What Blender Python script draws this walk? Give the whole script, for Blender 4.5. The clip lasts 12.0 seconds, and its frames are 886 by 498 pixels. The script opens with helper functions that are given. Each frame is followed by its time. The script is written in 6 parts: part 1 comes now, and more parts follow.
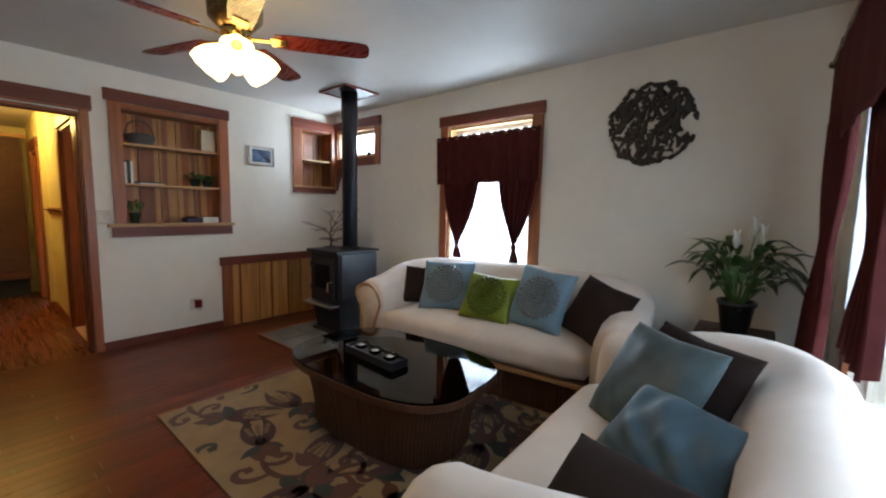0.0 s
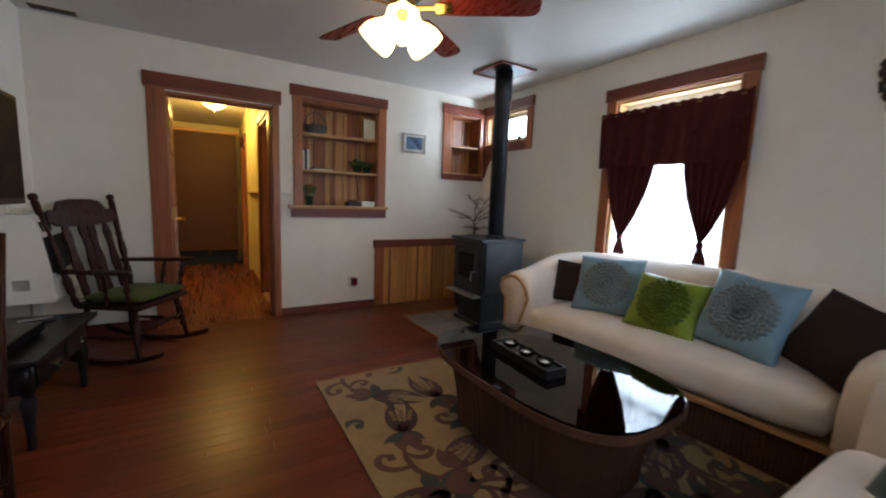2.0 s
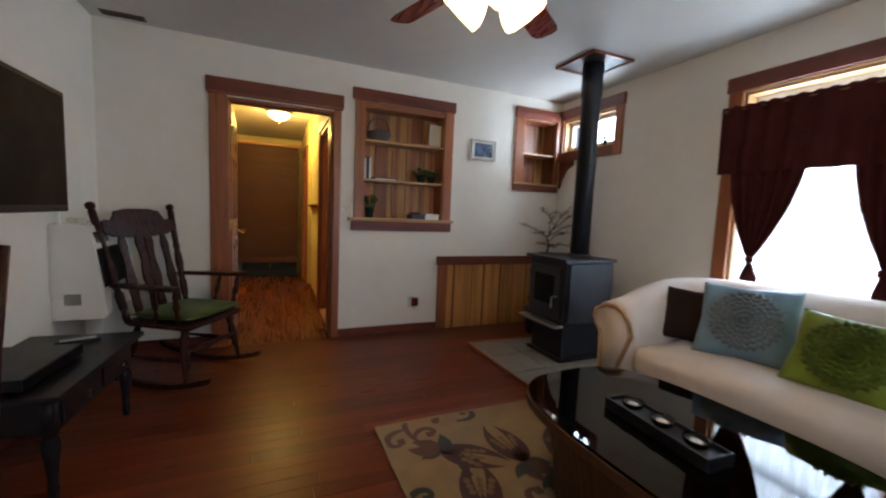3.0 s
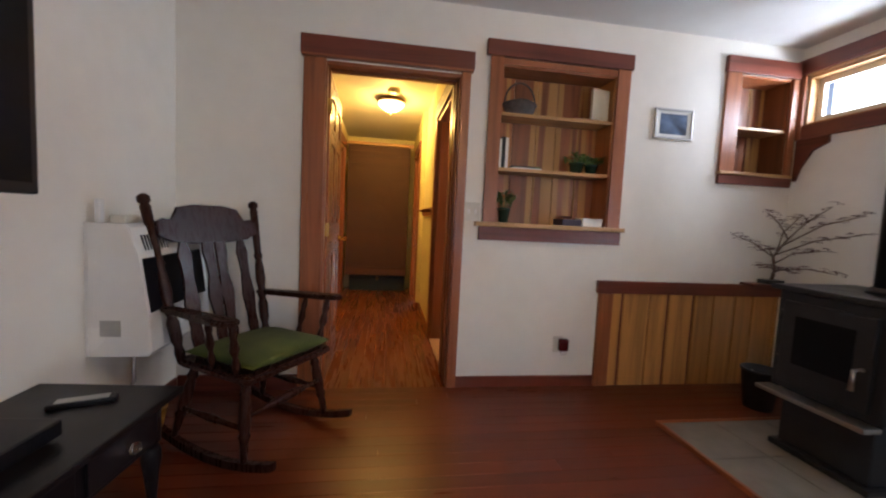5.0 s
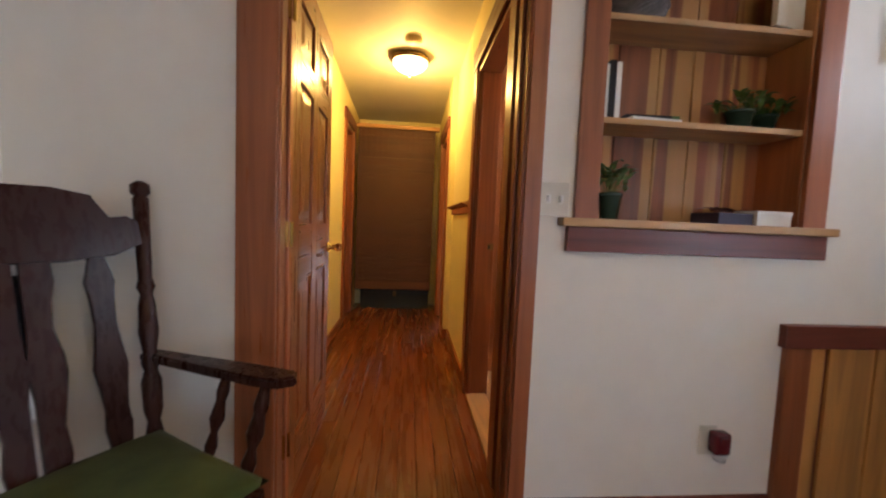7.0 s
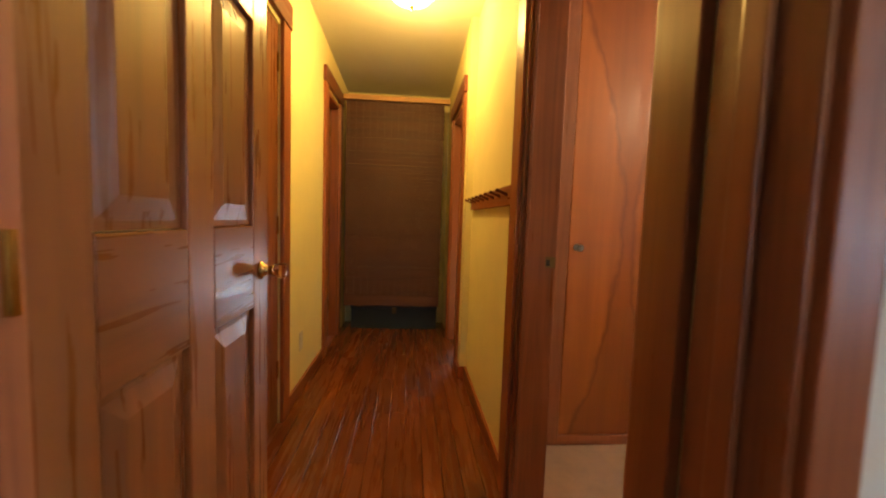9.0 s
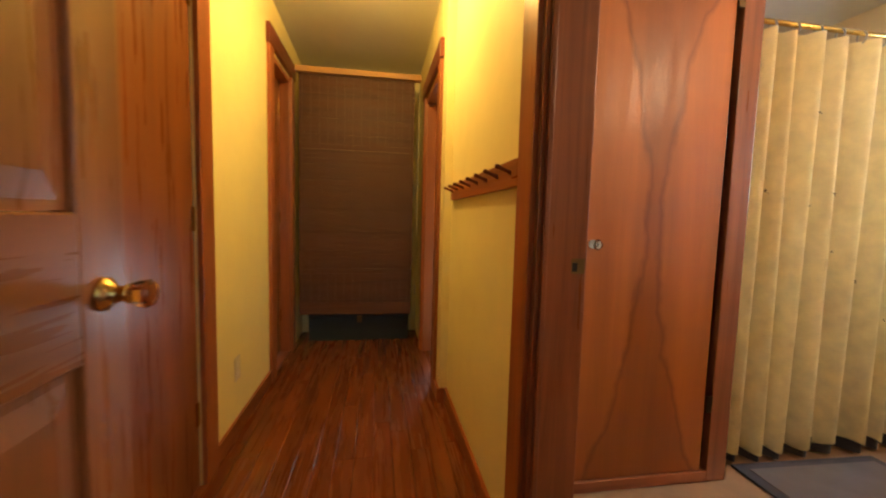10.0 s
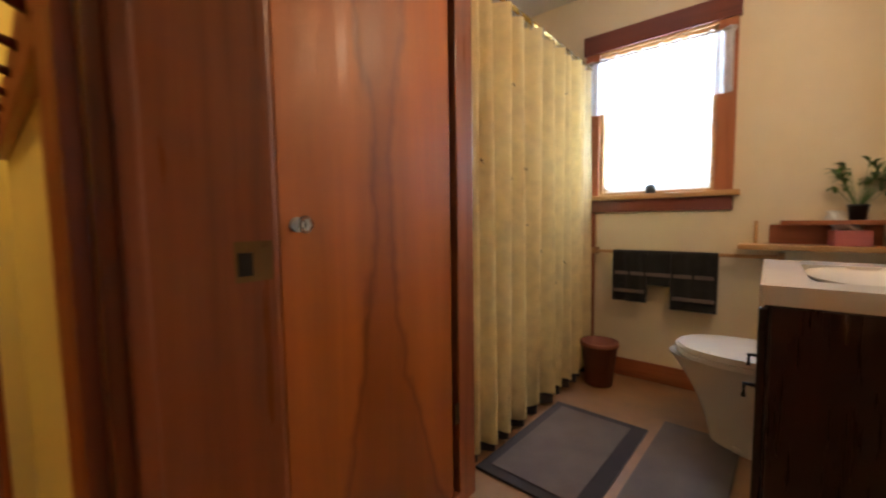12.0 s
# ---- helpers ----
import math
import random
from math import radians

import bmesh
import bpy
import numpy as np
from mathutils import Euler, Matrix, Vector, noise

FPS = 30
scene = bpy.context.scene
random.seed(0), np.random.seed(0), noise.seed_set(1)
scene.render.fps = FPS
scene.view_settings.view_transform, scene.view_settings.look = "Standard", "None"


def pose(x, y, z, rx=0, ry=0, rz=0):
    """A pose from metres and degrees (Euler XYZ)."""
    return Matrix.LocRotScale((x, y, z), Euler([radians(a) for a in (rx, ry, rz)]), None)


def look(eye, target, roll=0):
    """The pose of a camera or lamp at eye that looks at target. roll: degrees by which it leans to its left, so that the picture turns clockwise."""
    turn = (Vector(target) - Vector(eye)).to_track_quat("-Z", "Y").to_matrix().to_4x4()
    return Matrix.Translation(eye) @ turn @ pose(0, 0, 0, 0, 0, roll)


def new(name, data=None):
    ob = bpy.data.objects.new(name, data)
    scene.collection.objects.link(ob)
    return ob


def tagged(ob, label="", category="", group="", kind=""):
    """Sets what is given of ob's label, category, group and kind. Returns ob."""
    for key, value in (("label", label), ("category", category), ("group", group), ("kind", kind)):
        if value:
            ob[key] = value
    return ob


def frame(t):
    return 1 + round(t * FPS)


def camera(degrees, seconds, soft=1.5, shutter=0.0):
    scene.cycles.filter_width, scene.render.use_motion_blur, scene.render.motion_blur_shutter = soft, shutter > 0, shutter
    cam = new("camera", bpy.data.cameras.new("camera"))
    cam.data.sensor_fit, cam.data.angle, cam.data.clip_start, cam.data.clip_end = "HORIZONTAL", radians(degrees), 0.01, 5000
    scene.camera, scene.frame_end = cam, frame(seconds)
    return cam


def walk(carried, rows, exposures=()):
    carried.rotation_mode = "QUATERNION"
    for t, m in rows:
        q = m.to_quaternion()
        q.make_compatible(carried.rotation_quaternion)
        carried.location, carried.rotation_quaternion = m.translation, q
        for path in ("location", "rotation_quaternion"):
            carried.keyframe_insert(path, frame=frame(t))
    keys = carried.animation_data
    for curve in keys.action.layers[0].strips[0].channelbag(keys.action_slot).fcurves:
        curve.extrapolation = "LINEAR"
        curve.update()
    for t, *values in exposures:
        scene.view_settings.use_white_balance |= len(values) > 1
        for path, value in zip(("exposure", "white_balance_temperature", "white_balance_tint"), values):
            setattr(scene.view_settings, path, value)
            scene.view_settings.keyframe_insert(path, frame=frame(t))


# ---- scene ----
cam = camera(97.1, 12.0, soft=2.1, shutter=0.4)
PATH = [
    (0, (-0.525, 1.522, 1.317), (-1.787, 3.06, 1.116), 1.1),
    (0.5, (-0.53, 1.555, 1.318), (-1.893, 3.005, 1.108), 1.4),
    (1, (-0.575, 1.560, 1.303), (-2.062, 2.877, 1.077), 1.7),
    (1.5, (-0.655, 1.589, 1.282), (-2.265, 2.737, 1.040), 2.0),
    (2, (-0.815, 1.613, 1.248), (-2.513, 2.638, 0.996), 2.2),
    (2.5, (-1.048, 1.638, 1.226), (-2.809, 2.563, 1.017), 2.2),
    (3, (-1.306, 1.680, 1.217), (-3.133, 2.473, 1.029), 2.5),
    (5, (-2.446, 1.728, 1.132), (-4.419, 2.020, 0.984), 2.8),
    (5.5, (-2.735, 1.735, 1.108), (-4.717, 1.954, 0.950), 2.7),
    (6, (-3.036, 1.749, 1.105), (-5.023, 1.908, 0.946), 2.6),
    (6.5, (-3.335, 1.766, 1.099), (-5.323, 1.928, 0.953), 2.6),
    (7, (-3.629, 1.774, 1.099), (-5.616, 1.950, 0.962), 2.4),
    (7.5, (-3.918, 1.781, 1.104), (-5.908, 1.927, 0.967), 2.3),
    (9.5, (-4.863, 1.762, 1.100), (-6.846, 1.959, 0.934), 1.5),
    (10, (-5.098, 1.767, 1.074), (-7.064, 2.096, 0.914), 1.5),
    (10.5, (-5.293, 1.813, 1.054), (-7.195, 2.413, 0.910), 0.9),
    (11, (-5.450, 1.905, 1.032), (-7.211, 2.841, 0.890), 0.6),
    (11.5, (-5.575, 2.009, 1.009), (-7.125, 3.264, 0.855), 0.1),
    (12, (-5.652, 2.109, 0.994), (-6.935, 3.636, 0.848), -0.8),
]
EXPOSURES = [(0.0, 0.0, 6800, 15), (3.0, -0.10, 6850, 17), (5.0, 0.30, 7000, 24), (7.5, 0.32, 7000, 25), (9.5, 0.32, 7100, 17), (10.0, 0.34, 6950, 17), (11.0, 0.28, 6850, 18), (12.0, -0.22, 6750, 19)]
LB, LK, LC, LW, LS = 120.0, 28.0, 62.0, 90.0, 11.0
LF, LH, LV = 13.0, 29.0, 15.0
WARM, HALLC, BATHC = (1.0, 0.62, 0.28), (1.0, 0.64, 0.17), (1.0, 0.70, 0.44)
SHADE_GLOW, HALL_GLOW = 6.0, 4.0
walk(cam, [(t, look(eye, target, roll)) for t, eye, target, roll in PATH], exposures=EXPOSURES)

# ---- world and large lights ----
world = bpy.data.worlds.new("sky")
scene.world = world
world.use_nodes = True
sky = world.node_tree.nodes.new("ShaderNodeTexSky")
sky.sky_type, sky.sun_disc = "NISHITA", False
sky.sun_elevation, sky.sun_rotation = radians(48), radians(120)
world.node_tree.links.new(sky.outputs[0], world.node_tree.nodes["Background"].inputs[0])
world.node_tree.nodes["Background"].inputs[1].default_value = 0.12


def window_light(name, loc, rot, w, h, power, color):
    lamp = bpy.data.lights.new(name, "AREA")
    lamp.shape, lamp.size, lamp.size_y, lamp.energy, lamp.color = "RECTANGLE", w, h, power, color
    ob = new(name, lamp)
    ob.matrix_world = pose(*loc, *rot)
    return ob


DAY = (0.62, 0.81, 1.0)
window_light("daylight_south", (-2.58, 4.90, 1.34), (-90, 0, 0), 0.94, 1.55, LB, DAY)
window_light("daylight_corner", (-4.58, 4.92, 2.115), (-90, 0, 0), 0.72, 0.36, LK, DAY)
window_light("daylight_east", (0.30, 3.0, 1.50), (0, 90, 0), 1.5, 2.3, LC, DAY)
window_light("daylight_bath", (-6.205, 4.92, 1.58), (-90, 0, 0), 0.61, 0.87, LW, DAY)
window_light("daylight_side_room", (-8.84, 2.68, 0.40), (0, -90, -18), 0.6, 0.28, LS, DAY)


def bulb(name, loc, power, color, radius):
    lamp = bpy.data.lights.new(name, "POINT")
    lamp.energy, lamp.color, lamp.shadow_soft_size = power, color, radius
    ob = new(name, lamp)
    ob.location = loc
    return ob


# ---- materials ----
def nodes_of(name, rough=0.5, metal=0.0, spec=0.5):
    m = bpy.data.materials.new(name)
    m.use_nodes = True
    t = m.node_tree
    b = t.nodes["Principled BSDF"]
    b.inputs["Roughness"].default_value, b.inputs["Metallic"].default_value = rough, metal
    b.inputs["Specular IOR Level"].default_value = spec
    return m, t, b


def coords(t, scale, space="Object"):
    tc, mp = t.nodes.new("ShaderNodeTexCoord"), t.nodes.new("ShaderNodeMapping")
    mp.inputs["Scale"].default_value = scale
    t.links.new(tc.outputs[space], mp.inputs["Vector"])
    return mp.outputs[0]


def noise_tex(t, vec, scale, detail=4.0, rough=0.55, dist=0.0):
    n = t.nodes.new("ShaderNodeTexNoise")
    n.inputs["Scale"].default_value, n.inputs["Detail"].default_value = scale, detail
    n.inputs["Roughness"].default_value, n.inputs["Distortion"].default_value = rough, dist
    t.links.new(vec, n.inputs["Vector"])
    return n.outputs["Fac"]


def ramp(t, fac, stops):
    r = t.nodes.new("ShaderNodeValToRGB")
    while len(r.color_ramp.elements) < len(stops):
        r.color_ramp.elements.new(0.5)
    for e, (p, c) in zip(r.color_ramp.elements, stops):
        e.position, e.color = p, (*c, 1)
    t.links.new(fac, r.inputs[0])
    return r.outputs[0]


def mix(t, fac, a, b, blend="MIX"):
    n = t.nodes.new("ShaderNodeMix")
    n.data_type, n.blend_type = "RGBA", blend
    for k, v in ((0, fac), (6, a), (7, b)):
        if isinstance(v, (int, float)):
            n.inputs[k].default_value = v
        elif isinstance(v, tuple):
            n.inputs[k].default_value = (*v, 1)
        else:
            t.links.new(v, n.inputs[k])
    return n.outputs[2]


def maths(t, op, a, b):
    n = t.nodes.new("ShaderNodeMath")
    n.operation = op
    for k, v in ((0, a), (1, b)):
        if isinstance(v, (int, float)):
            n.inputs[k].default_value = v
        else:
            t.links.new(v, n.inputs[k])
    return n.outputs[0]


def bump(t, b, height, strength, dist=0.002):
    n = t.nodes.new("ShaderNodeBump")
    n.inputs["Strength"].default_value, n.inputs["Distance"].default_value = strength, dist
    t.links.new(height, n.inputs["Height"])
    t.links.new(n.outputs[0], b.inputs["Normal"])


def shade(c, f):
    return tuple(min(1.0, v * f) for v in c)


def wood(name, color, axis="z", rough=0.35, vary=0.25, dark=0.55, knots=False, fine=1.0, spec=0.5, relief=0.12):
    """Stained wood with grain along one axis; each piece differs by its own random number."""
    m, t, b = nodes_of(name, rough, 0.0, spec)
    s = {"x": (1.2, 22, 22), "y": (22, 1.2, 22), "z": (22, 22, 1.2)}[axis]
    s = tuple(v * fine for v in s)
    info = t.nodes.new("ShaderNodeObjectInfo")
    tc, mp = t.nodes.new("ShaderNodeTexCoord"), t.nodes.new("ShaderNodeMapping")
    mp.inputs["Scale"].default_value = s
    add = t.nodes.new("ShaderNodeVectorMath")
    add.operation = "ADD"
    comb = t.nodes.new("ShaderNodeCombineXYZ")
    t.links.new(maths(t, "MULTIPLY", info.outputs["Random"], 37.0), comb.inputs[0])
    t.links.new(maths(t, "MULTIPLY", info.outputs["Random"], 61.0), comb.inputs[1])
    t.links.new(maths(t, "MULTIPLY", info.outputs["Random"], 23.0), comb.inputs[2])
    t.links.new(tc.outputs["Object"], add.inputs[0])
    t.links.new(comb.outputs[0], add.inputs[1])
    t.links.new(add.outputs[0], mp.inputs["Vector"])
    v = mp.outputs[0]
    g1 = noise_tex(t, v, 0.55, 5, 0.6, 1.2)
    g2 = noise_tex(t, v, 3.2, 3, 0.6, 0.3)
    c = ramp(t, g1, [(0.30, shade(color, dark)), (0.5, color), (0.72, shade(color, 1.35))])
    c = mix(t, 0.25, c, ramp(t, g2, [(0.35, shade(color, 0.72)), (0.65, shade(color, 1.12))]))
    if knots:
        w = noise_tex(t, coords(t, (5, 5, 5)), 1.0, 2, 0.4)
        c = mix(t, ramp(t, w, [(0.70, (0, 0, 0)), (0.76, (0.8, 0.8, 0.8))]), c, shade(color, 0.22))
    f = t.nodes.new("ShaderNodeMapRange")
    f.inputs["To Min"].default_value, f.inputs["To Max"].default_value = 1 - vary, 1 + vary
    t.links.new(info.outputs["Random"], f.inputs["Value"])
    hsv = t.nodes.new("ShaderNodeHueSaturation")
    t.links.new(f.outputs[0], hsv.inputs["Value"])
    t.links.new(c, hsv.inputs["Color"])
    t.links.new(hsv.outputs[0], b.inputs["Base Color"])
    t.links.new(ramp(t, g2, [(0.3, (rough * 0.8,) * 3), (0.7, (min(1, rough * 1.25),) * 3)]), b.inputs["Roughness"])
    bump(t, b, g2, relief, 0.001)
    return m


def plain(name, color, rough=0.6, metal=0.0, spot=0.12, size=6.0, grain=120.0, relief=0.15, spec=0.5):
    """A painted, moulded or cast surface: faint blotches and a fine relief."""
    m, t, b = nodes_of(name, rough, metal, spec)
    v = coords(t, (1, 1, 1))
    n1, n2 = noise_tex(t, v, size, 4), noise_tex(t, v, grain, 2)
    c = ramp(t, n1, [(0.3, shade(color, 1 - spot)), (0.7, shade(color, 1 + spot))])
    t.links.new(c, b.inputs["Base Color"])
    t.links.new(ramp(t, n1, [(0.3, (rough * 0.85,) * 3), (0.7, (min(1, rough * 1.15),) * 3)]), b.inputs["Roughness"])
    bump(t, b, n2, relief, 0.001)
    return m


def plaster(name, color):
    """Rolled wall paint on uneven plaster."""
    m, t, b = nodes_of(name, 0.62, 0, 0.35)
    v = coords(t, (1, 1, 1))
    n1, n2, n3 = noise_tex(t, v, 1.6, 4), noise_tex(t, v, 9, 3), noise_tex(t, v, 170, 2)
    c = mix(t, 0.5, ramp(t, n1, [(0.3, shade(color, 0.94)), (0.7, shade(color, 1.05))]), ramp(t, n2, [(0.3, shade(color, 0.96)), (0.7, shade(color, 1.03))]))
    t.links.new(c, b.inputs["Base Color"])
    bump(t, b, maths(t, "ADD", maths(t, "MULTIPLY", n2, 1.5), n3), 0.22, 0.002)
    return m


def cloth(name, color, rough=0.85, weave=350.0, spot=0.10, sheen=0.3):
    m, t, b = nodes_of(name, rough, 0, 0.25)
    v = coords(t, (1, 1, 1))
    n1 = noise_tex(t, v, 7, 4)
    n2 = noise_tex(t, v, weave, 2)
    c = ramp(t, n1, [(0.3, shade(color, 1 - spot)), (0.7, shade(color, 1 + spot))])
    t.links.new(c, b.inputs["Base Color"])
    b.inputs["Sheen Weight"].default_value = sheen
    bump(t, b, maths(t, "ADD", n2, maths(t, "MULTIPLY", n1, 2.0)), 0.25, 0.002)
    return m


def thin_cloth(name, color, see=0.35, glow=0.45, rough=0.9):
    """Thin woven cloth that lets light through."""
    m, t, b = nodes_of(name, rough, 0, 0.1)
    v = coords(t, (1, 1, 1))
    c = ramp(t, noise_tex(t, v, 14, 3), [(0.3, shade(color, 0.88)), (0.7, shade(color, 1.08))])
    t.links.new(c, b.inputs["Base Color"])
    tr, tl = t.nodes.new("ShaderNodeBsdfTransparent"), t.nodes.new("ShaderNodeBsdfTranslucent")
    t.links.new(c, tl.inputs["Color"])
    m1, m2 = t.nodes.new("ShaderNodeMixShader"), t.nodes.new("ShaderNodeMixShader")
    m1.inputs[0].default_value, m2.inputs[0].default_value = glow, see
    t.links.new(b.outputs[0], m1.inputs[1])
    t.links.new(tl.outputs[0], m1.inputs[2])
    t.links.new(m1.outputs[0], m2.inputs[1])
    t.links.new(tr.outputs[0], m2.inputs[2])
    t.links.new(m2.outputs[0], t.nodes["Material Output"].inputs[0])
    return m


def glass(name, color=(1, 1, 1), rough=0.0):
    m, t, b = nodes_of(name, rough)
    b.inputs["Base Color"].default_value = (*color, 1)
    b.inputs["Transmission Weight"].default_value = 1.0
    b.inputs["IOR"].default_value = 1.45
    return m


def glowing(name, color, strength):
    m, t, b = nodes_of(name, 0.4)
    b.inputs["Base Color"].default_value = (0.9, 0.85, 0.7, 1)
    b.inputs["Emission Color"].default_value = (*color, 1)
    b.inputs["Emission Strength"].default_value = strength
    return m


WALL = plaster("wall_paint", (0.80, 0.76, 0.68))
HALLWALL = plaster("hall_paint", (0.82, 0.74, 0.40))
BATHWALL = plaster("bath_paint", (0.72, 0.62, 0.44))
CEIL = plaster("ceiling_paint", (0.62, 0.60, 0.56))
TRIM = {a: wood("trim_fir_" + a, (0.30, 0.092, 0.034), a, 0.34, 0.16) for a in "xyz"}
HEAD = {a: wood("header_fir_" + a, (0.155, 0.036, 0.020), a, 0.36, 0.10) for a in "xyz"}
LEDGE = wood("ledge_pine", (0.46, 0.25, 0.10), "y", 0.4, 0.08)
LEDGEX = wood("ledge_pine_x", (0.46, 0.25, 0.10), "x", 0.4, 0.08)
BOARD = wood("board_cedar", (0.25, 0.078, 0.025), "z", 0.45, 0.42, 0.45)


def sapwood(m, pale, width, low, high):
    """Pale sapwood streaks running the length of the boards, with soft edges."""
    t = m.node_tree
    b = t.nodes["Principled BSDF"]
    old = b.inputs["Base Color"].links[0].from_socket
    n = noise_tex(t, coords(t, (0.0, width, 0.35)), 1.0, 1.5, 0.4, 0.15)
    f = ramp(t, n, [(low, (0, 0, 0)), (high, (0.85, 0.85, 0.85))])
    t.links.new(mix(t, f, old, mix(t, 0.25, pale, old)), b.inputs["Base Color"])


sapwood(BOARD, (0.54, 0.29, 0.085), 14.0, 0.52, 0.57)
KNOTTY = wood("board_knotty_pine", (0.44, 0.20, 0.055), "z", 0.42, 0.26, 0.5, True)
DOORWOOD = wood("door_pine", (0.20, 0.062, 0.016), "z", 0.30, 0.10, 0.62, False, 0.6, 0.45, 0.04)
DOORRAIL = wood("door_pine_rail", (0.195, 0.058, 0.015), "x", 0.30, 0.10, 0.55, False, 0.5, 0.45, 0.04)
PLYWOOD = wood("closet_plywood", (0.39, 0.108, 0.018), "z", 0.40, 0.05, 0.7, False, 0.30)


def flame_figure(m, yc, zc):
    """Bookmatched veneer: a darker hourglass figure mirrored about the door's middle line."""
    t = m.node_tree
    b = t.nodes["Principled BSDF"]
    old = b.inputs["Base Color"].links[0].from_socket
    sep = t.nodes.new("ShaderNodeSeparateXYZ")
    t.links.new(coords(t, (1, 1, 1)), sep.inputs[0])
    wob = maths(t, "MULTIPLY", maths(t, "SUBTRACT", noise_tex(t, coords(t, (1, 3, 2)), 2.2, 3), 0.5), 0.10)
    d = maths(t, "ABSOLUTE", maths(t, "SUBTRACT", sep.outputs[1], yc), 0.0)
    h = maths(t, "SUBTRACT", sep.outputs[2], zc)
    w = maths(t, "ADD", maths(t, "ADD", maths(t, "MULTIPLY", maths(t, "MULTIPLY", h, h), 0.21), 0.035), wob)
    e = maths(t, "SUBTRACT", w, d)
    inside = ramp(t, maths(t, "ADD", maths(t, "MULTIPLY", e, 6.0), 0.5), [(0.40, (1, 1, 1)), (0.53, (0.55, 0.50, 0.48)), (0.62, (0.78, 0.74, 0.72)), (1.0, (0.70, 0.66, 0.64))])
    t.links.new(mix(t, 1.0, old, inside, "MULTIPLY"), b.inputs["Base Color"])


flame_figure(PLYWOOD, 2.815, 1.05)
FLOORX = wood("floor_fir_x", (0.165, 0.044, 0.013), "x", 0.27, 0.16, 0.75, False, 0.45, 0.5, 0.03)
FLOORY = wood("floor_fir_y", (0.128, 0.0235, 0.0080), "y", 0.34, 0.16, 0.75, False, 0.45, 0.32, 0.03)
CHAIRWOOD = wood("dark_walnut", (0.036, 0.012, 0.008), "z", 0.28, 0.12, 0.85, False, 1.0, 0.14, 0.03)
BLADE = wood("fan_blade_cherry", (0.13, 0.017, 0.012), "x", 0.28, 0.08)
BLACK = plain("black_paint", (0.009, 0.008, 0.010), 0.36, 0, 0.2, 5, 90, 0.08, 0.35)
SCREEN = plain("screen_glass", (0.004, 0.004, 0.006), 0.55, 0, 0.1, 5, 90, 0.0, 0.12)
BLACKPLASTIC = plain("black_plastic", (0.009, 0.009, 0.011), 0.40, 0, 0.12, 6, 120, 0.1, 0.35)
IRON = plain("stove_iron", (0.018, 0.020, 0.026), 0.42, 0.2, 0.25, 8, 200, 0.3)
SLATE = plain("hearth_slate", (0.20, 0.185, 0.165), 0.55, 0, 0.22, 7, 60, 0.4)
SOFA = cloth("sofa_cotton", (0.70, 0.60, 0.52), 0.85, 420, 0.05)
REED = wood("reed_wicker", (0.075, 0.030, 0.015), "z", 0.45, 0.1, 0.5)
REEDTRIM = wood("reed_trim", (0.42, 0.24, 0.11), "x", 0.4, 0.1)
BROWN = cloth("brown_suede", (0.020, 0.010, 0.008), 0.9, 260, 0.15, 0.0)
BLUE = cloth("blue_silk", (0.15, 0.245, 0.31), 0.42, 300, 0.18, 0.1)
BLUESATIN = cloth("blue_satin", (0.048, 0.088, 0.112), 0.36, 300, 0.2, 0.1)
BLUEDEEP = cloth("blue_brocade", (0.055, 0.085, 0.092), 0.40, 60, 0.30, 0.1)
GREYSILK = cloth("grey_silk", (0.15, 0.185, 0.20), 0.42, 300, 0.15, 0.1)
GREEN = cloth("green_silk", (0.17, 0.225, 0.022), 0.45, 300, 0.2, 0.05)
# the same green silk darkened: shade between the rosette's ruffles put into the colour
GREENSHADED = cloth("green_silk_shaded", (0.085, 0.125, 0.010), 0.45, 300, 0.25, 0.05)
OLIVE = cloth("olive_velvet", (0.052, 0.072, 0.014), 0.85, 200, 0.3, 0.05)
MAROON = thin_cloth("maroon_curtain", (0.075, 0.016, 0.015), 0.0, 0.10)
SHEER = thin_cloth("white_sheer", (0.80, 0.86, 0.90), 0.22, 0.60)
SHOWER = thin_cloth("shower_curtain", (0.88, 0.745, 0.45), 0.0, 0.52)
GLASS = glass("window_glass")
SMOKED = glass("smoked_glass", (0.10, 0.085, 0.075))
CRYSTAL = glass("crystal_glass", (0.95, 0.95, 0.95), 0.03)
AMBER = glass("amber_glass", (0.75, 0.42, 0.22), 0.04)
BRASS = plain("brass", (0.62, 0.42, 0.14), 0.22, 1.0, 0.1, 8, 90, 0.05)
STEEL = plain("worn_steel", (0.45, 0.44, 0.42), 0.35, 1.0, 0.12, 8, 90, 0.08)
ANTIQUE = plain("antique_brass", (0.20, 0.13, 0.06), 0.3, 1.0, 0.2, 12, 90, 0.1)
IVORY = plain("ivory_plastic", (0.62, 0.58, 0.49), 0.4)
WHITE = plain("white_enamel", (0.78, 0.76, 0.72), 0.25, 0, 0.04)
PORCELAIN = plain("porcelain", (0.76, 0.72, 0.66), 0.10, 0, 0.03, 5, 60, 0.02)
PAPER = plain("paper", (0.70, 0.68, 0.62), 0.8)
CREAMCOVER = plain("cream_cover", (0.52, 0.43, 0.30), 0.7)
NAVY = plain("navy_cover", (0.025, 0.02, 0.05), 0.5)
REDPLASTIC = plain("red_plastic", (0.12, 0.010, 0.012), 0.25)
TERRACOTTA = plain("terracotta", (0.20, 0.055, 0.028), 0.6)
ESPRESSO = wood("espresso_wood", (0.022, 0.008, 0.006), "z", 0.3, 0.1)
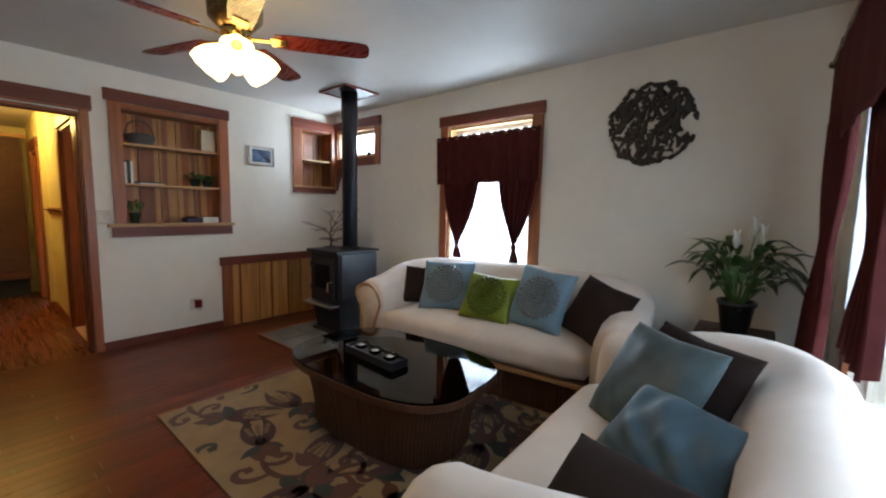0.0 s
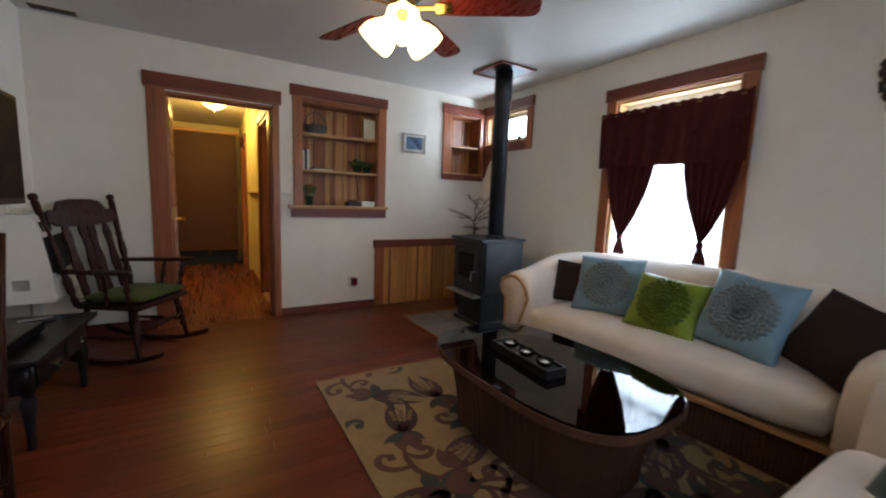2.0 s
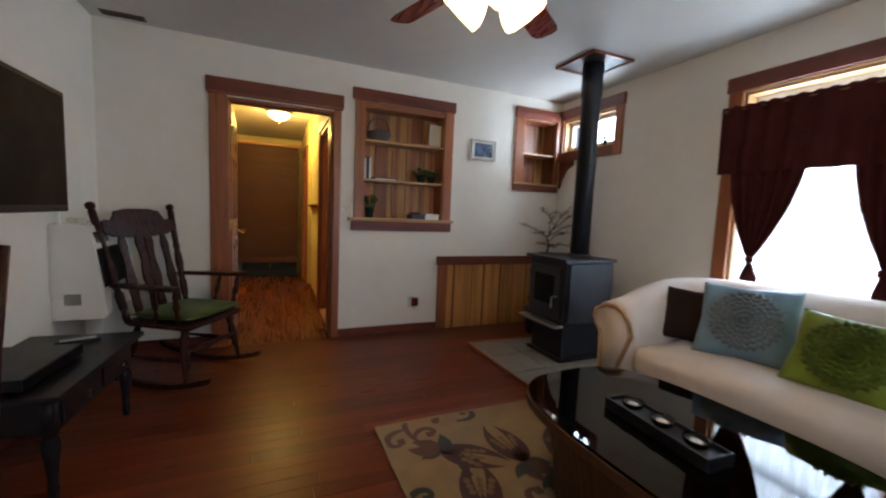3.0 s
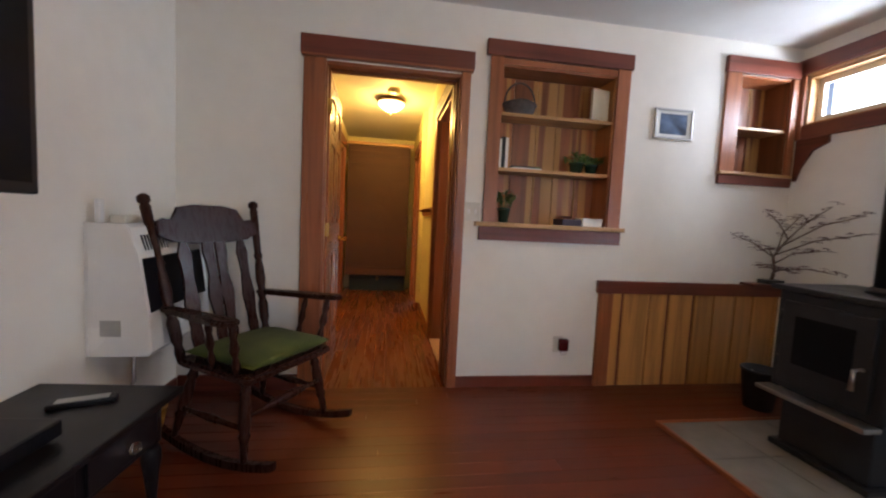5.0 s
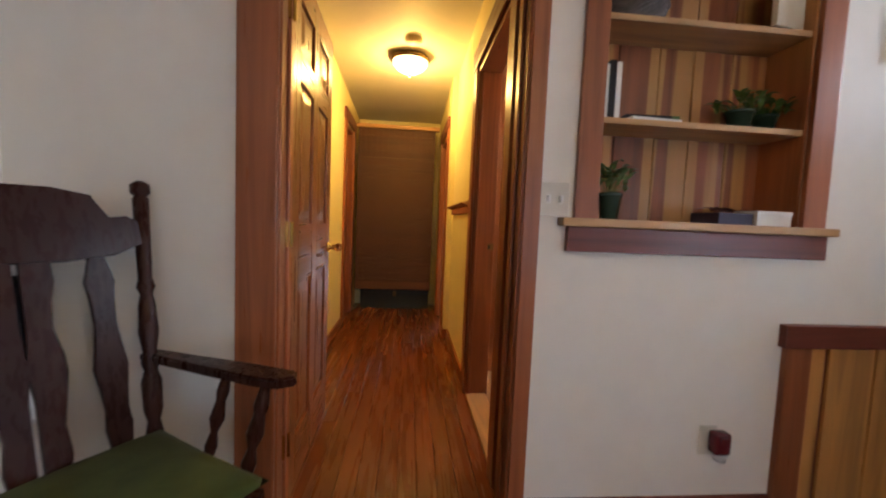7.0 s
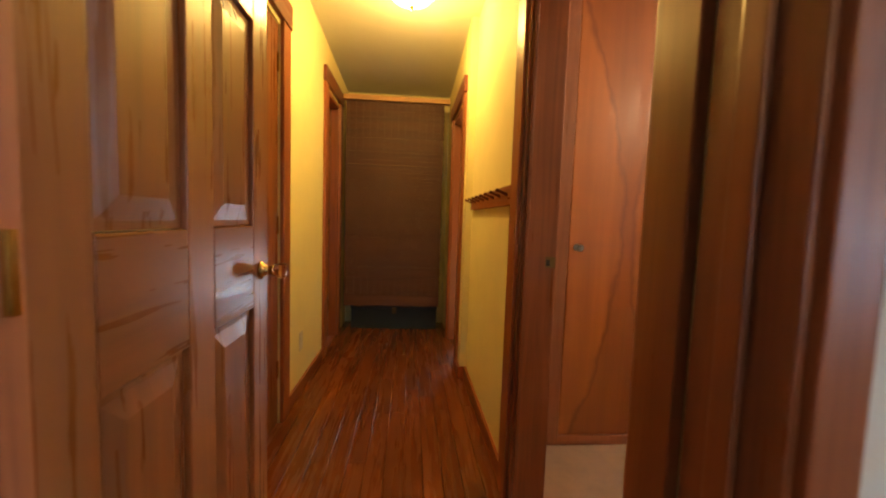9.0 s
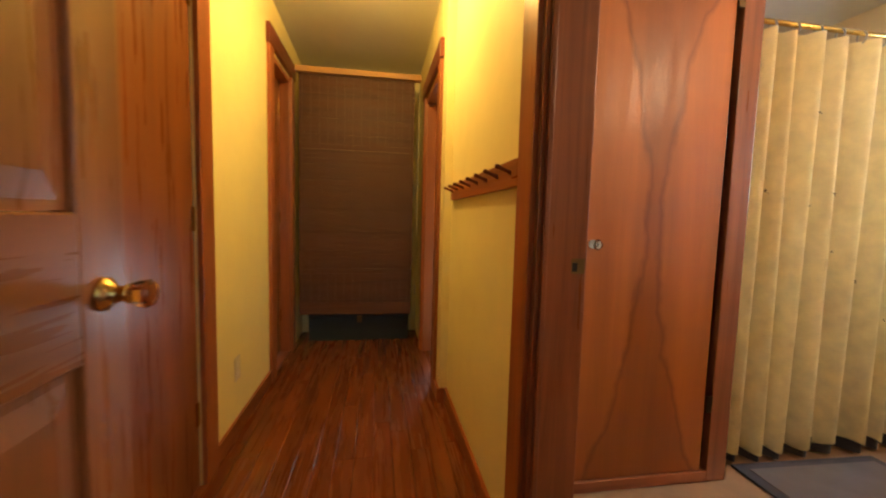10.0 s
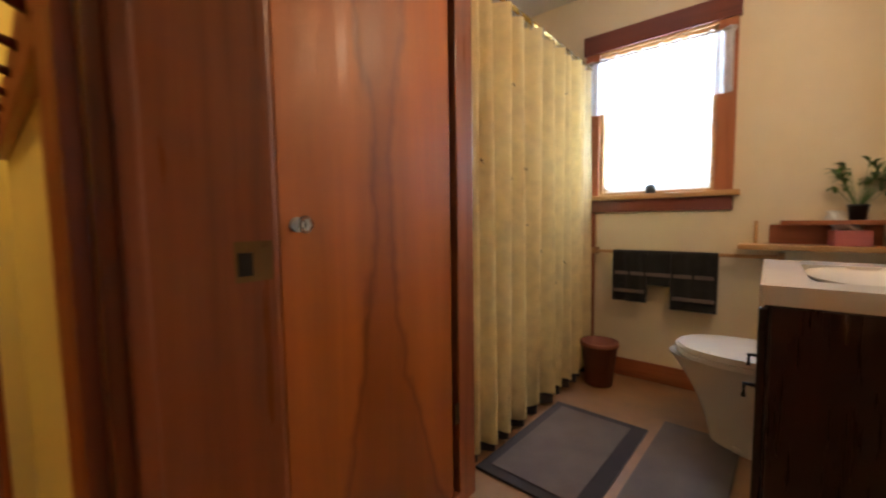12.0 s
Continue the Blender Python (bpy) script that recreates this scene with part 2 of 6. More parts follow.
VINYL = plain("bath_vinyl", (0.31, 0.165, 0.078), 0.45, 0, 0.16, 9, 40, 0.1)
MATGREY = cloth("mat_grey", (0.125, 0.095, 0.082), 0.95, 150, 0.15)
MATDARK = cloth("mat_dark", (0.035, 0.028, 0.030), 0.95, 150, 0.15)
TOWEL = cloth("black_towel", (0.014, 0.013, 0.013), 0.95, 120, 0.2)
LEAF = plain("leaf", (0.035, 0.085, 0.022), 0.32, 0, 0.4, 25, 60, 0.1)
LEAFPALE = plain("leaf_pale", (0.07, 0.14, 0.03), 0.4, 0, 0.4, 25, 60, 0.1)
FLOWER = plain("white_flower", (0.80, 0.80, 0.72), 0.5)
POTDARK = plain("dark_pot", (0.015, 0.018, 0.016), 0.3)
POTGREEN = plain("green_pot", (0.02, 0.05, 0.035), 0.25)
TWIG = plain("twig", (0.14, 0.085, 0.055), 0.7)
REDLEAF = plain("dry_red_leaf", (0.10, 0.022, 0.018), 0.6)
WICKER = plain("grey_wicker", (0.07, 0.055, 0.05), 0.7, 0, 0.4, 30, 120, 0.6)
DRIFT = plain("carved_dark_wood", (0.020, 0.014, 0.012), 0.4, 0, 0.4, 20, 120, 0.5)
BAMBOO = wood("bamboo_blind", (0.105, 0.036, 0.014), "y", 0.6, 0.25, 0.6)
TRUNK = plain("dark_green_trunk", (0.012, 0.022, 0.022), 0.5)
PICTURE = plain("print", (0.09, 0.14, 0.22), 0.15, 0, 0.9, 9, 60, 0.0)
SOAP = plain("pink_box", (0.40, 0.10, 0.09), 0.6)


# ---- building helpers ----
def add_box(bm, x0, x1, y0, y1, z0, z1, m=None):
    vs = [Vector(((x0, x1)[i & 1], (y0, y1)[i >> 1 & 1], (z0, z1)[i >> 2 & 1])) for i in range(8)]
    if m is not None:
        vs = [m @ v for v in vs]
    vs = [bm.verts.new(v) for v in vs]
    for f in ((0, 2, 3, 1), (4, 5, 7, 6), (0, 1, 5, 4), (2, 6, 7, 3), (0, 4, 6, 2), (1, 3, 7, 5)):
        bm.faces.new([vs[i] for i in f])
    return vs


def box(x0, x1, y0, y1, z0, z1, bevel=0.0, seg=2):
    bm = bmesh.new()
    add_box(bm, min(x0, x1), max(x0, x1), min(y0, y1), max(y0, y1), min(z0, z1), max(z0, z1))
    if bevel:
        bmesh.ops.bevel(bm, geom=bm.edges[:], offset=bevel, segments=seg, profile=0.6, affect="EDGES")
    return bm


def boxes(rows):
    bm = bmesh.new()
    for r in rows:
        add_box(bm, *r)
    return bm


def lathe(profile, n=24, m=None, caps=True):
    """A turned shape from (radius, height) rows, about the z axis."""
    bm = bmesh.new()
    rings = []
    for r, z in profile:
        rings.append([bm.verts.new((m @ v) if m is not None else v) for v in (Vector((r * math.cos(a), r * math.sin(a), z)) for a in (2 * math.pi * i / n for i in range(n)))])
    for a, b in zip(rings, rings[1:]):
        for i in range(n):
            bm.faces.new((a[i], a[(i + 1) % n], b[(i + 1) % n], b[i]))
    if caps:
        bm.faces.new(list(reversed(rings[0])))
        bm.faces.new(rings[-1])
    return bm


def tube(points, radii, n=8, into=None):
    """A round bar through points, with a radius at each."""
    bm = into or bmesh.new()
    pts = [Vector(p) for p in points]
    if isinstance(radii, (int, float)):
        radii = [radii] * len(pts)
    rings, up = [], Vector((0.3, 0.2, 0.9)).normalized()
    for i, p in enumerate(pts):
        d = (pts[min(i + 1, len(pts) - 1)] - pts[max(i - 1, 0)]).normalized()
        if abs(d.dot(up)) > 0.95:
            up = Vector((0.9, 0.3, 0.1)).normalized()
        s = d.cross(up).normalized()
        q = s.cross(d)
        rings.append([bm.verts.new(p + radii[i] * (math.cos(a) * s + math.sin(a) * q)) for a in (2 * math.pi * k / n for k in range(n))])
    for a, b in zip(rings, rings[1:]):
        for k in range(n):
            bm.faces.new((a[k], a[(k + 1) % n], b[(k + 1) % n], b[k]))
    bm.faces.new(list(reversed(rings[0])))
    bm.faces.new(rings[-1])
    return bm


def turned(p, q, profile, n=12):
    """A turned spindle from p to q; profile rows are (share of the length, radius)."""
    p, q = Vector(p), Vector(q)
    return tube([p.lerp(q, s) for s, r in profile], [r for s, r in profile], n)


def grid_mesh(nu, nv, f, closed_u=False, closed_v=False, into=None):
    bm = into or bmesh.new()
    vs = [[bm.verts.new(f(i / (nu if closed_u else nu - 1), j / (nv if closed_v else nv - 1))) for j in range(nv)] for i in range(nu)]
    for i in range(nu if closed_u else nu - 1):
        for j in range(nv if closed_v else nv - 1):
            a, b = (i + 1) % nu, (j + 1) % nv
            bm.faces.new((vs[i][j], vs[a][j], vs[a][b], vs[i][b]))
    return bm


def prism(outline, z0, z1, bevel=0.0):
    bm = bmesh.new()
    lo = [bm.verts.new((x, y, z0)) for x, y in outline]
    hi = [bm.verts.new((x, y, z1)) for x, y in outline]
    n = len(outline)
    bm.faces.new(list(reversed(lo)))
    bm.faces.new(hi)
    for i in range(n):
        bm.faces.new((lo[i], lo[(i + 1) % n], hi[(i + 1) % n], hi[i]))
    if bevel:
        bmesh.ops.bevel(bm, geom=[e for e in bm.edges if abs(e.verts[0].co.z - e.verts[1].co.z) < 1e-6], offset=bevel, segments=2, affect="EDGES")
    return bm


def moved(bm, m):
    bmesh.ops.transform(bm, matrix=m, verts=bm.verts[:])
    return bm


def part(name, bm, material, parent=None, label="", smooth=False, solid=0.0):
    me = bpy.data.meshes.new(name)
    bmesh.ops.recalc_face_normals(bm, faces=bm.faces[:])
    bm.to_mesh(me)
    bm.free()
    me.materials.append(material)
    if smooth:
        me.polygons.foreach_set("use_smooth", [True] * len(me.polygons))
    ob = new(name, me)
    if parent is not None:
        ob.parent = parent
    if label:
        ob["label"] = label
    if solid:
        mod = ob.modifiers.new("thickness", "SOLIDIFY")
        mod.thickness = solid
    return ob


def thing(name, loc=(0, 0, 0), rz=0.0, label="", category="", group="", kind=""):
    ob = new(name)
    ob.empty_display_size = 0.1
    ob.matrix_world = pose(*loc, 0, 0, rz)
    return tagged(ob, label, category, group, kind)


def structure(name, bm, material, label=""):
    return tagged(part(name, bm, material), label, "", "", "structure")


# ---- the large structure ----
XA, YB, XC, YT = -5.0, 4.70, -0.18, 0.48
XH = -5.14
HL, HR, HF = 1.10, 2.175, 2.13


def ceil_z(y):
    return 2.50


# wall with the doorway, the book niche and the corner niche
structure("wall_west", boxes([
    (XH, XA, YT, 1.335, 0, 2.55), (XH, XA, 1.335, 2.17, 2.065, 2.55), (XH, XA, 2.17, 2.44, 0, 2.55),
    (XH, XA, 2.44, 3.246, 0, 1.105), (XH, XA, 2.44, 3.246, 2.16, 2.55), (XH, XA, 3.246, 4.19, 0, 2.55),
    (XH, XA, 4.19, 4.62, 0, 1.58), (XH, XA, 4.19, 4.62, 2.275, 2.55), (XH, XA, 4.62, 4.86, 0, 2.55)]), WALL,
    "off-white painted plaster wall with doorway and niches")
structure("wall_south", boxes([
    (XA, -4.95, YB, 4.86, 0, 2.55), (-4.95, -4.21, YB, 4.86, 0, 1.935), (-4.95, -4.21, YB, 4.86, 2.295, 2.55),
    (-4.21, -3.08, YB, 4.86, 0, 2.55), (-3.08, -2.14, YB, 4.86, 0, 0.55), (-3.08, -2.14, YB, 4.86, 2.135, 2.55),
    (-2.14, XC + 0.14, YB, 4.86, 0, 2.55)]), WALL, "off-white painted plaster wall with two windows")
structure("wall_east", boxes([
    (XC, XC + 0.14, YT, 1.95, 0, 2.55), (XC, XC + 0.14, 1.95, 4.05, 0, 0.5), (XC, XC + 0.14, 1.95, 4.05, 2.12, 2.55),
    (XC, XC + 0.14, 4.05, YB, 0, 2.55)]), WALL, "off-white painted wall with a wide window")
structure("wall_north", boxes([(XA, XC, YT - 0.14, YT, 0, 2.55)]), WALL, "off-white painted wall behind the television")
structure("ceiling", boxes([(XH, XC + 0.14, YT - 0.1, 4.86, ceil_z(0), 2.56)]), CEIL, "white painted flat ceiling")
structure("wall_hall_left", boxes([
    (-8.75, -8.255, HL - 0.12, HL, 0, 2.5), (-8.255, -7.755, HL - 0.12, HL, 2.07, 2.5), (-7.755, -6.69, HL - 0.12, HL, 0, 2.5),
    (-6.69, -5.97, HL - 0.12, HL, 2.03, 2.5), (-5.97, XH, HL - 0.12, HL, 0, 2.5)]), HALLWALL, "cream painted hallway wall")
structure("wall_hall_right", boxes([
    (-8.75, -8.165, HF, HR + 0.12, 0, 2.5), (-8.165, -7.505, HF, HR + 0.12, 1.97, 2.5), (-7.505, -7.28, HF, HR + 0.085, 0, 2.5),
    (-7.28, -6.06, HR, HR + 0.085, 0, 2.5), (-6.06, -5.265, HR, HR + 0.12, 2.03, 2.5), (-5.265, XH, HR, HR + 0.12, 0, 2.5)]), HALLWALL, "cream painted hallway wall with bathroom doorway")
structure("wall_hall_end", boxes([(-8.9, -8.75, HL - 0.12, HR + 0.12, 0, 2.5)]), HALLWALL, "cream painted wall at the end of the hallway")
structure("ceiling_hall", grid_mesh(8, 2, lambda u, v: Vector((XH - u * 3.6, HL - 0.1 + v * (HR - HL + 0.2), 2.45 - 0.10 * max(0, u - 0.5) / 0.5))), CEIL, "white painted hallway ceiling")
# bathroom shell
structure("wall_bath_south", boxes([
    (-7.6, -6.51, YB, 4.86, 0, 2.5), (-6.51, -5.90, YB, 4.86, 0, 1.13), (-6.51, -5.90, YB, 4.86, 2.01, 2.5), (-5.90, XH, YB, 4.86, 0, 2.5)]),
    BATHWALL, "beige painted bathroom wall with a window")
structure("wall_bath_west", boxes([(-7.6, -7.48, HR + 0.12, YB, 0, 2.5)]), BATHWALL, "beige painted bathroom wall behind the bathtub")
structure("wall_bath_east", boxes([(-5.26, -5.145, HR + 0.12, YB, 0, 0.95), (-5.26, -5.24, HR + 0.12, YB, 0.95, 2.5)]), BATHWALL, "beige painted bathroom wall behind the vanity")
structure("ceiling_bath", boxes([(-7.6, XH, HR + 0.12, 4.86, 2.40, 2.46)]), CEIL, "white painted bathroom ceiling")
structure("floor_bath", boxes([(-7.6, -5.26, HR + 0.02, YB, -0.06, -0.004)]), VINYL, "tan sheet vinyl bathroom floor")
# dim rooms behind the far hall doors close the place
structure("wall_side_room", boxes([(-8.9, -7.7, 3.0, 3.1, 0, 2.5), (-9.0, -8.9, 2.23, 3.1, 0, 2.5), (-7.7, -7.6, 2.23, 3.1, 0, 2.5), (-9, -7.6, HR + 0.12, 3.1, 2.46, 2.5)]), BATHWALL, "beige wall of the side room")
structure("ground", boxes([(-200, 200, -200, 200, -0.40, -0.35)]), plain("lawn", (0.10, 0.12, 0.05), 0.9), "grass ground outside the house")
# unseen slab added above the ceilings to stop sky light leaking in
structure("sky_block_slab", boxes([(-9.2, 0.3, 0.0, 5.1, 2.62, 2.70)]), CEIL, "unseen flat slab over the rooms that keeps sky light out")
structure("floor", boxes([(-8.9, XC, HL - 0.2, HR + 0.02, -0.06, -0.022), (XH, XC, YT - 0.05, HL - 0.2, -0.06, -0.022), (XH, XC, HR + 0.02, YB, -0.06, -0.022)]), TRIM["x"], "glossy reddish fir plank floor")

# ---- trim, doorways ----
def casing(name, label, rows):
    e = thing(name, label=label, category="door casing", kind="structure")
    for nm, args, m in rows:
        part(nm, box(*args, 0.004), m, e)
    return e


casing("door_frame_1", "reddish fir casing round the living room doorway", [
    ("side_board", (XA, XA + 0.022, 1.20, 1.332, 0, 2.08), TRIM["z"]),
    ("side_board", (XA, XA + 0.022, 2.172, 2.232, 0, 2.08), TRIM["z"]),
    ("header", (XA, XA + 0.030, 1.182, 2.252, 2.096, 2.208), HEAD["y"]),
    ("bead", (XA, XA + 0.038, 1.188, 2.246, 2.080, 2.096), TRIM["y"]),
    ("jamb", (XH - 0.006, XA + 0.006, 1.318, 1.340, 0, 2.07), TRIM["z"]),
    ("jamb", (XH - 0.006, XA + 0.006, 2.162, 2.182, 0, 2.07), TRIM["z"]),
    ("jamb", (XH - 0.006, XA + 0.006, 1.340, 2.162, 2.045, 2.07), TRIM["y"]),
    ("stop", (XH + 0.05, XH + 0.09, 1.340, 1.352, 0, 2.045), TRIM["z"]),
    ("stop", (XH + 0.05, XH + 0.09, 2.150, 2.162, 0, 2.045), TRIM["z"]),
    ("stop", (XH + 0.05, XH + 0.09, 1.352, 2.150, 2.033, 2.045), TRIM["y"])])
casing("door_frame_2", "reddish fir casing round the bathroom doorway", [
    ("side_board", (-6.17, -6.065, HR - 0.022, HR, 0, 2.05), TRIM["z"]),
    ("side_board", (-5.265, -5.16, HR - 0.022, HR, 0, 2.05), TRIM["z"]),
    ("header", (-6.18, -5.152, HR - 0.028, HR, 2.05, 2.17), HEAD["x"]),
    ("jamb", (-6.072, -6.045, HR - 0.008, HR + 0.135, 0, 2.05), TRIM["z"]),
    ("stop", (-6.045, -6.034, HR + 0.005, HR + 0.022, 0, 2.03), TRIM["z"]),
    ("jamb", (-5.29, -5.262, HR - 0.008, HR + 0.128, 0, 2.05), TRIM["z"]),
    ("jamb", (-6.045, -5.29, HR - 0.008, HR + 0.128, 2.02, 2.05), TRIM["x"]),
    ("threshold", (-6.045, -5.29, HR - 0.005, HR + 0.125, -0.02, 0.012), LEDGEX)])
strike = thing("strike_plate", (-6.0325, HR + 0.104, 0.955), label="worn steel strike plate let into the fir jamb", category="strike plate")
part("plate", box(-0.0145, -0.0125, -0.014, 0.026, -0.020, 0.022, 0.001), ANTIQUE, strike)
part("hole", box(-0.0135, -0.0115, -0.010, 0.004, -0.013, 0.010), BLACK, strike, "dark latch hole")

for name, side, xn, xf, top, label in (("door_frame_3", HL, -7.65, -8.36, 2.09, "fir casing round a hallway door"), ("door_frame_4", HF, -7.40, -8.28, 1.99, "fir casing round a hallway door")):
    s = 1 if side == HL else -1
    casing(name, label, [
        ("side_board", (xn - 0.105, xn, side, side + s * 0.02, 0, top), TRIM["z"]),
        ("side_board", (xf, xf + 0.105, side, side + s * 0.02, 0, top), TRIM["z"]),
        ("header", (xf - 0.015, xn + 0.015, side, side + s * 0.026, top, top + 0.11), HEAD["x"]),
        ("jamb", (xn - 0.13, xn - 0.105, side - s * 0.12, side + s * 0.004, 0, top - 0.02), TRIM["z"]),
        ("jamb", (xf + 0.105, xf + 0.13, side - s * 0.12, side + s * 0.004, 0, top - 0.02), TRIM["z"]),
        ("jamb", (xf + 0.13, xn - 0.13, side - s * 0.12, side + s * 0.004, top - 0.05, top - 0.02), TRIM["x"])])
casing("door_frame_5", "fir casing round a closed hallway door", [
    ("side_board", (-6.80, -6.69, HL, HL + 0.02, 0, 2.05), TRIM["z"]),
    ("side_board", (-5.97, -5.87, HL, HL + 0.02, 0, 2.05), TRIM["z"]),
    ("header", (-6.81, -5.86, HL, HL + 0.026, 2.05, 2.17), HEAD["x"])])

# flat hall doors
def flat_door(name, x0, x1, y0, y1, top, label, knob_at):
    d = tagged(part(name, box(x0, x1, y0, y1, 0.006, top, 0.003), DOORWOOD), label, "door", "", "structure")
    for z in (0.25, 1.0, 1.8):
        part("hinge", boxes([(x0 - 0.004, x0 + 0.022, y1, y1 + 0.004, z, z + 0.09)]), BRASS, d)
    kx, ky, s = knob_at
    part("knob", moved(lathe([(0.0, 0), (0.024, 0.002), (0.024, 0.006), (0.010, 0.01), (0.010, 0.028), (0.026, 0.04), (0.028, 0.052), (0.018, 0.062), (0.0, 0.064)], 14), pose(kx, ky, 0.95, -90 * s)), ANTIQUE, d, "", True)
    return d


flat_door("door_2", -6.685, -5.975, HL - 0.045, HL - 0.008, 2.025, "closed stained fir door in the hallway", (-6.04, HL - 0.008, 1))
flat_door("door_3", -8.225, -7.785, HL - 0.10, HL - 0.065, 2.035, "closed stained fir door at the end of the hallway", (-7.83, HL - 0.065, 1))

# six-panel door standing open into the hallway
door = thing("door_1", (XH + 0.065, 1.352, 0.008), 1.5, "six-panel pine door standing open into the hallway", "door", "", "structure")
DW, DH, DT = 0.785, 2.018, 0.035
def stile(nm, x0, x1, z0, z1, m):
    return part(nm, box(-x1, -x0, -DT, 0, z0, z1, 0.004), m, door)
cols = ((0.0, 0.11), (0.34, 0.445), (0.675, DW))
for a, b in cols:
    stile("stile", a, b, 0, DH, DOORWOOD)
rails = ((0.0, 0.21), (0.83, 1.06), (1.60, 1.71), (1.90, DH))
for a, b in rails:
    for (l0, l1), (r0, r1) in zip(cols, cols[1:]):
        stile("rail", l1, r0, a, b, DOORRAIL)
for (a0, a1), (b0, b1) in zip(rails, rails[1:]):
    for (l0, l1), (r0, r1) in zip(cols, cols[1:]):
        bm = bmesh.new()
        add_box(bm, -r0 + 0.002, -l1 - 0.002, -DT + 0.012, -0.012, a1 + 0.002, b0 - 0.002)
        x0, x1, z0, z1 = -r0 + 0.004, -l1 - 0.004, a1 + 0.004, b0 - 0.004
        for y, yy in ((-0.012, -0.003), (-DT + 0.012, -DT + 0.003)):
            o = [bm.verts.new((x, y, z)) for x, z in ((x0 + 0.012, z0 + 0.012), (x1 - 0.012, z0 + 0.012), (x1 - 0.012, z1 - 0.012), (x0 + 0.012, z1 - 0.012))]
            i = [bm.verts.new((x, yy, z)) for x, z in ((x0 + 0.05, z0 + 0.05), (x1 - 0.05, z0 + 0.05), (x1 - 0.05, z1 - 0.05), (x0 + 0.05, z1 - 0.05))]
            bm.faces.new(i)
            for k in range(4):
                bm.faces.new((o[k], o[(k + 1) % 4], i[(k + 1) % 4], i[k]))
        part("panel", bm, DOORWOOD, door)
for s, y in ((1, 0.0), (-1, -DT)):
    kn = part("knob", moved(lathe([(0.0, 0), (0.027, 0.001), (0.027, 0.006), (0.018, 0.012), (0.013, 0.022), (0.013, 0.034), (0.017, 0.038), (0.0, 0.039)], 18), pose(-DW + 0.062, y, 0.93, -90 * s)), BRASS, door, "polished brass rose and shank", True)
    part("glass_grip", moved(lathe([(0.0, 0.0395), (0.015, 0.040), (0.022, 0.052), (0.024, 0.066), (0.018, 0.074), (0.0, 0.076)], 10), pose(-DW + 0.062, y, 0.93, -90 * s)), AMBER, kn, "faceted amber glass grip")
for z in (0.2, 0.98, 1.76):
    part("hinge", boxes([(-0.004, 0.03, -0.030, -0.002, z, z + 0.09), (0.004, 0.014, 0.0, 0.010, z, z + 0.09)]), BRASS, door, "brass butt hinge")
part("latch_plate", boxes([(-DW - 0.0015, -DW + 0.001, -0.030, -0.005, 0.90, 0.96)]), BRASS, door)

# baseboards
def board(name, args, m):
    return structure(name, box(*args, 0.003), m, "reddish fir baseboard along the wall")
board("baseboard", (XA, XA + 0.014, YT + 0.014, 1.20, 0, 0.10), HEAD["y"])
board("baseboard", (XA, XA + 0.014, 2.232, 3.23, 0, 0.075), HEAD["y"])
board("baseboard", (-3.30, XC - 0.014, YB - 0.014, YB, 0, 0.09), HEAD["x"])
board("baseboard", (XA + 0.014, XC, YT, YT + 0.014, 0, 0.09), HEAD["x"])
board("baseboard", (-7.65, -6.80, HL, HL + 0.014, 0, 0.08), TRIM["x"])
board("baseboard", (-7.28, -6.17, HR - 0.016, HR, 0, 0.085), TRIM["x"])
board("baseboard", (-6.55, XH - 0.12, YB - 0.016, YB, 0, 0.11), TRIM["x"])

board("baseboard", (-7.40, -7.264, HF - 0.016, HF, 0, 0.085), TRIM["x"])
board("baseboard", (-7.28, -7.264, HF, HR - 0.016, 0, 0.085), TRIM["y"])

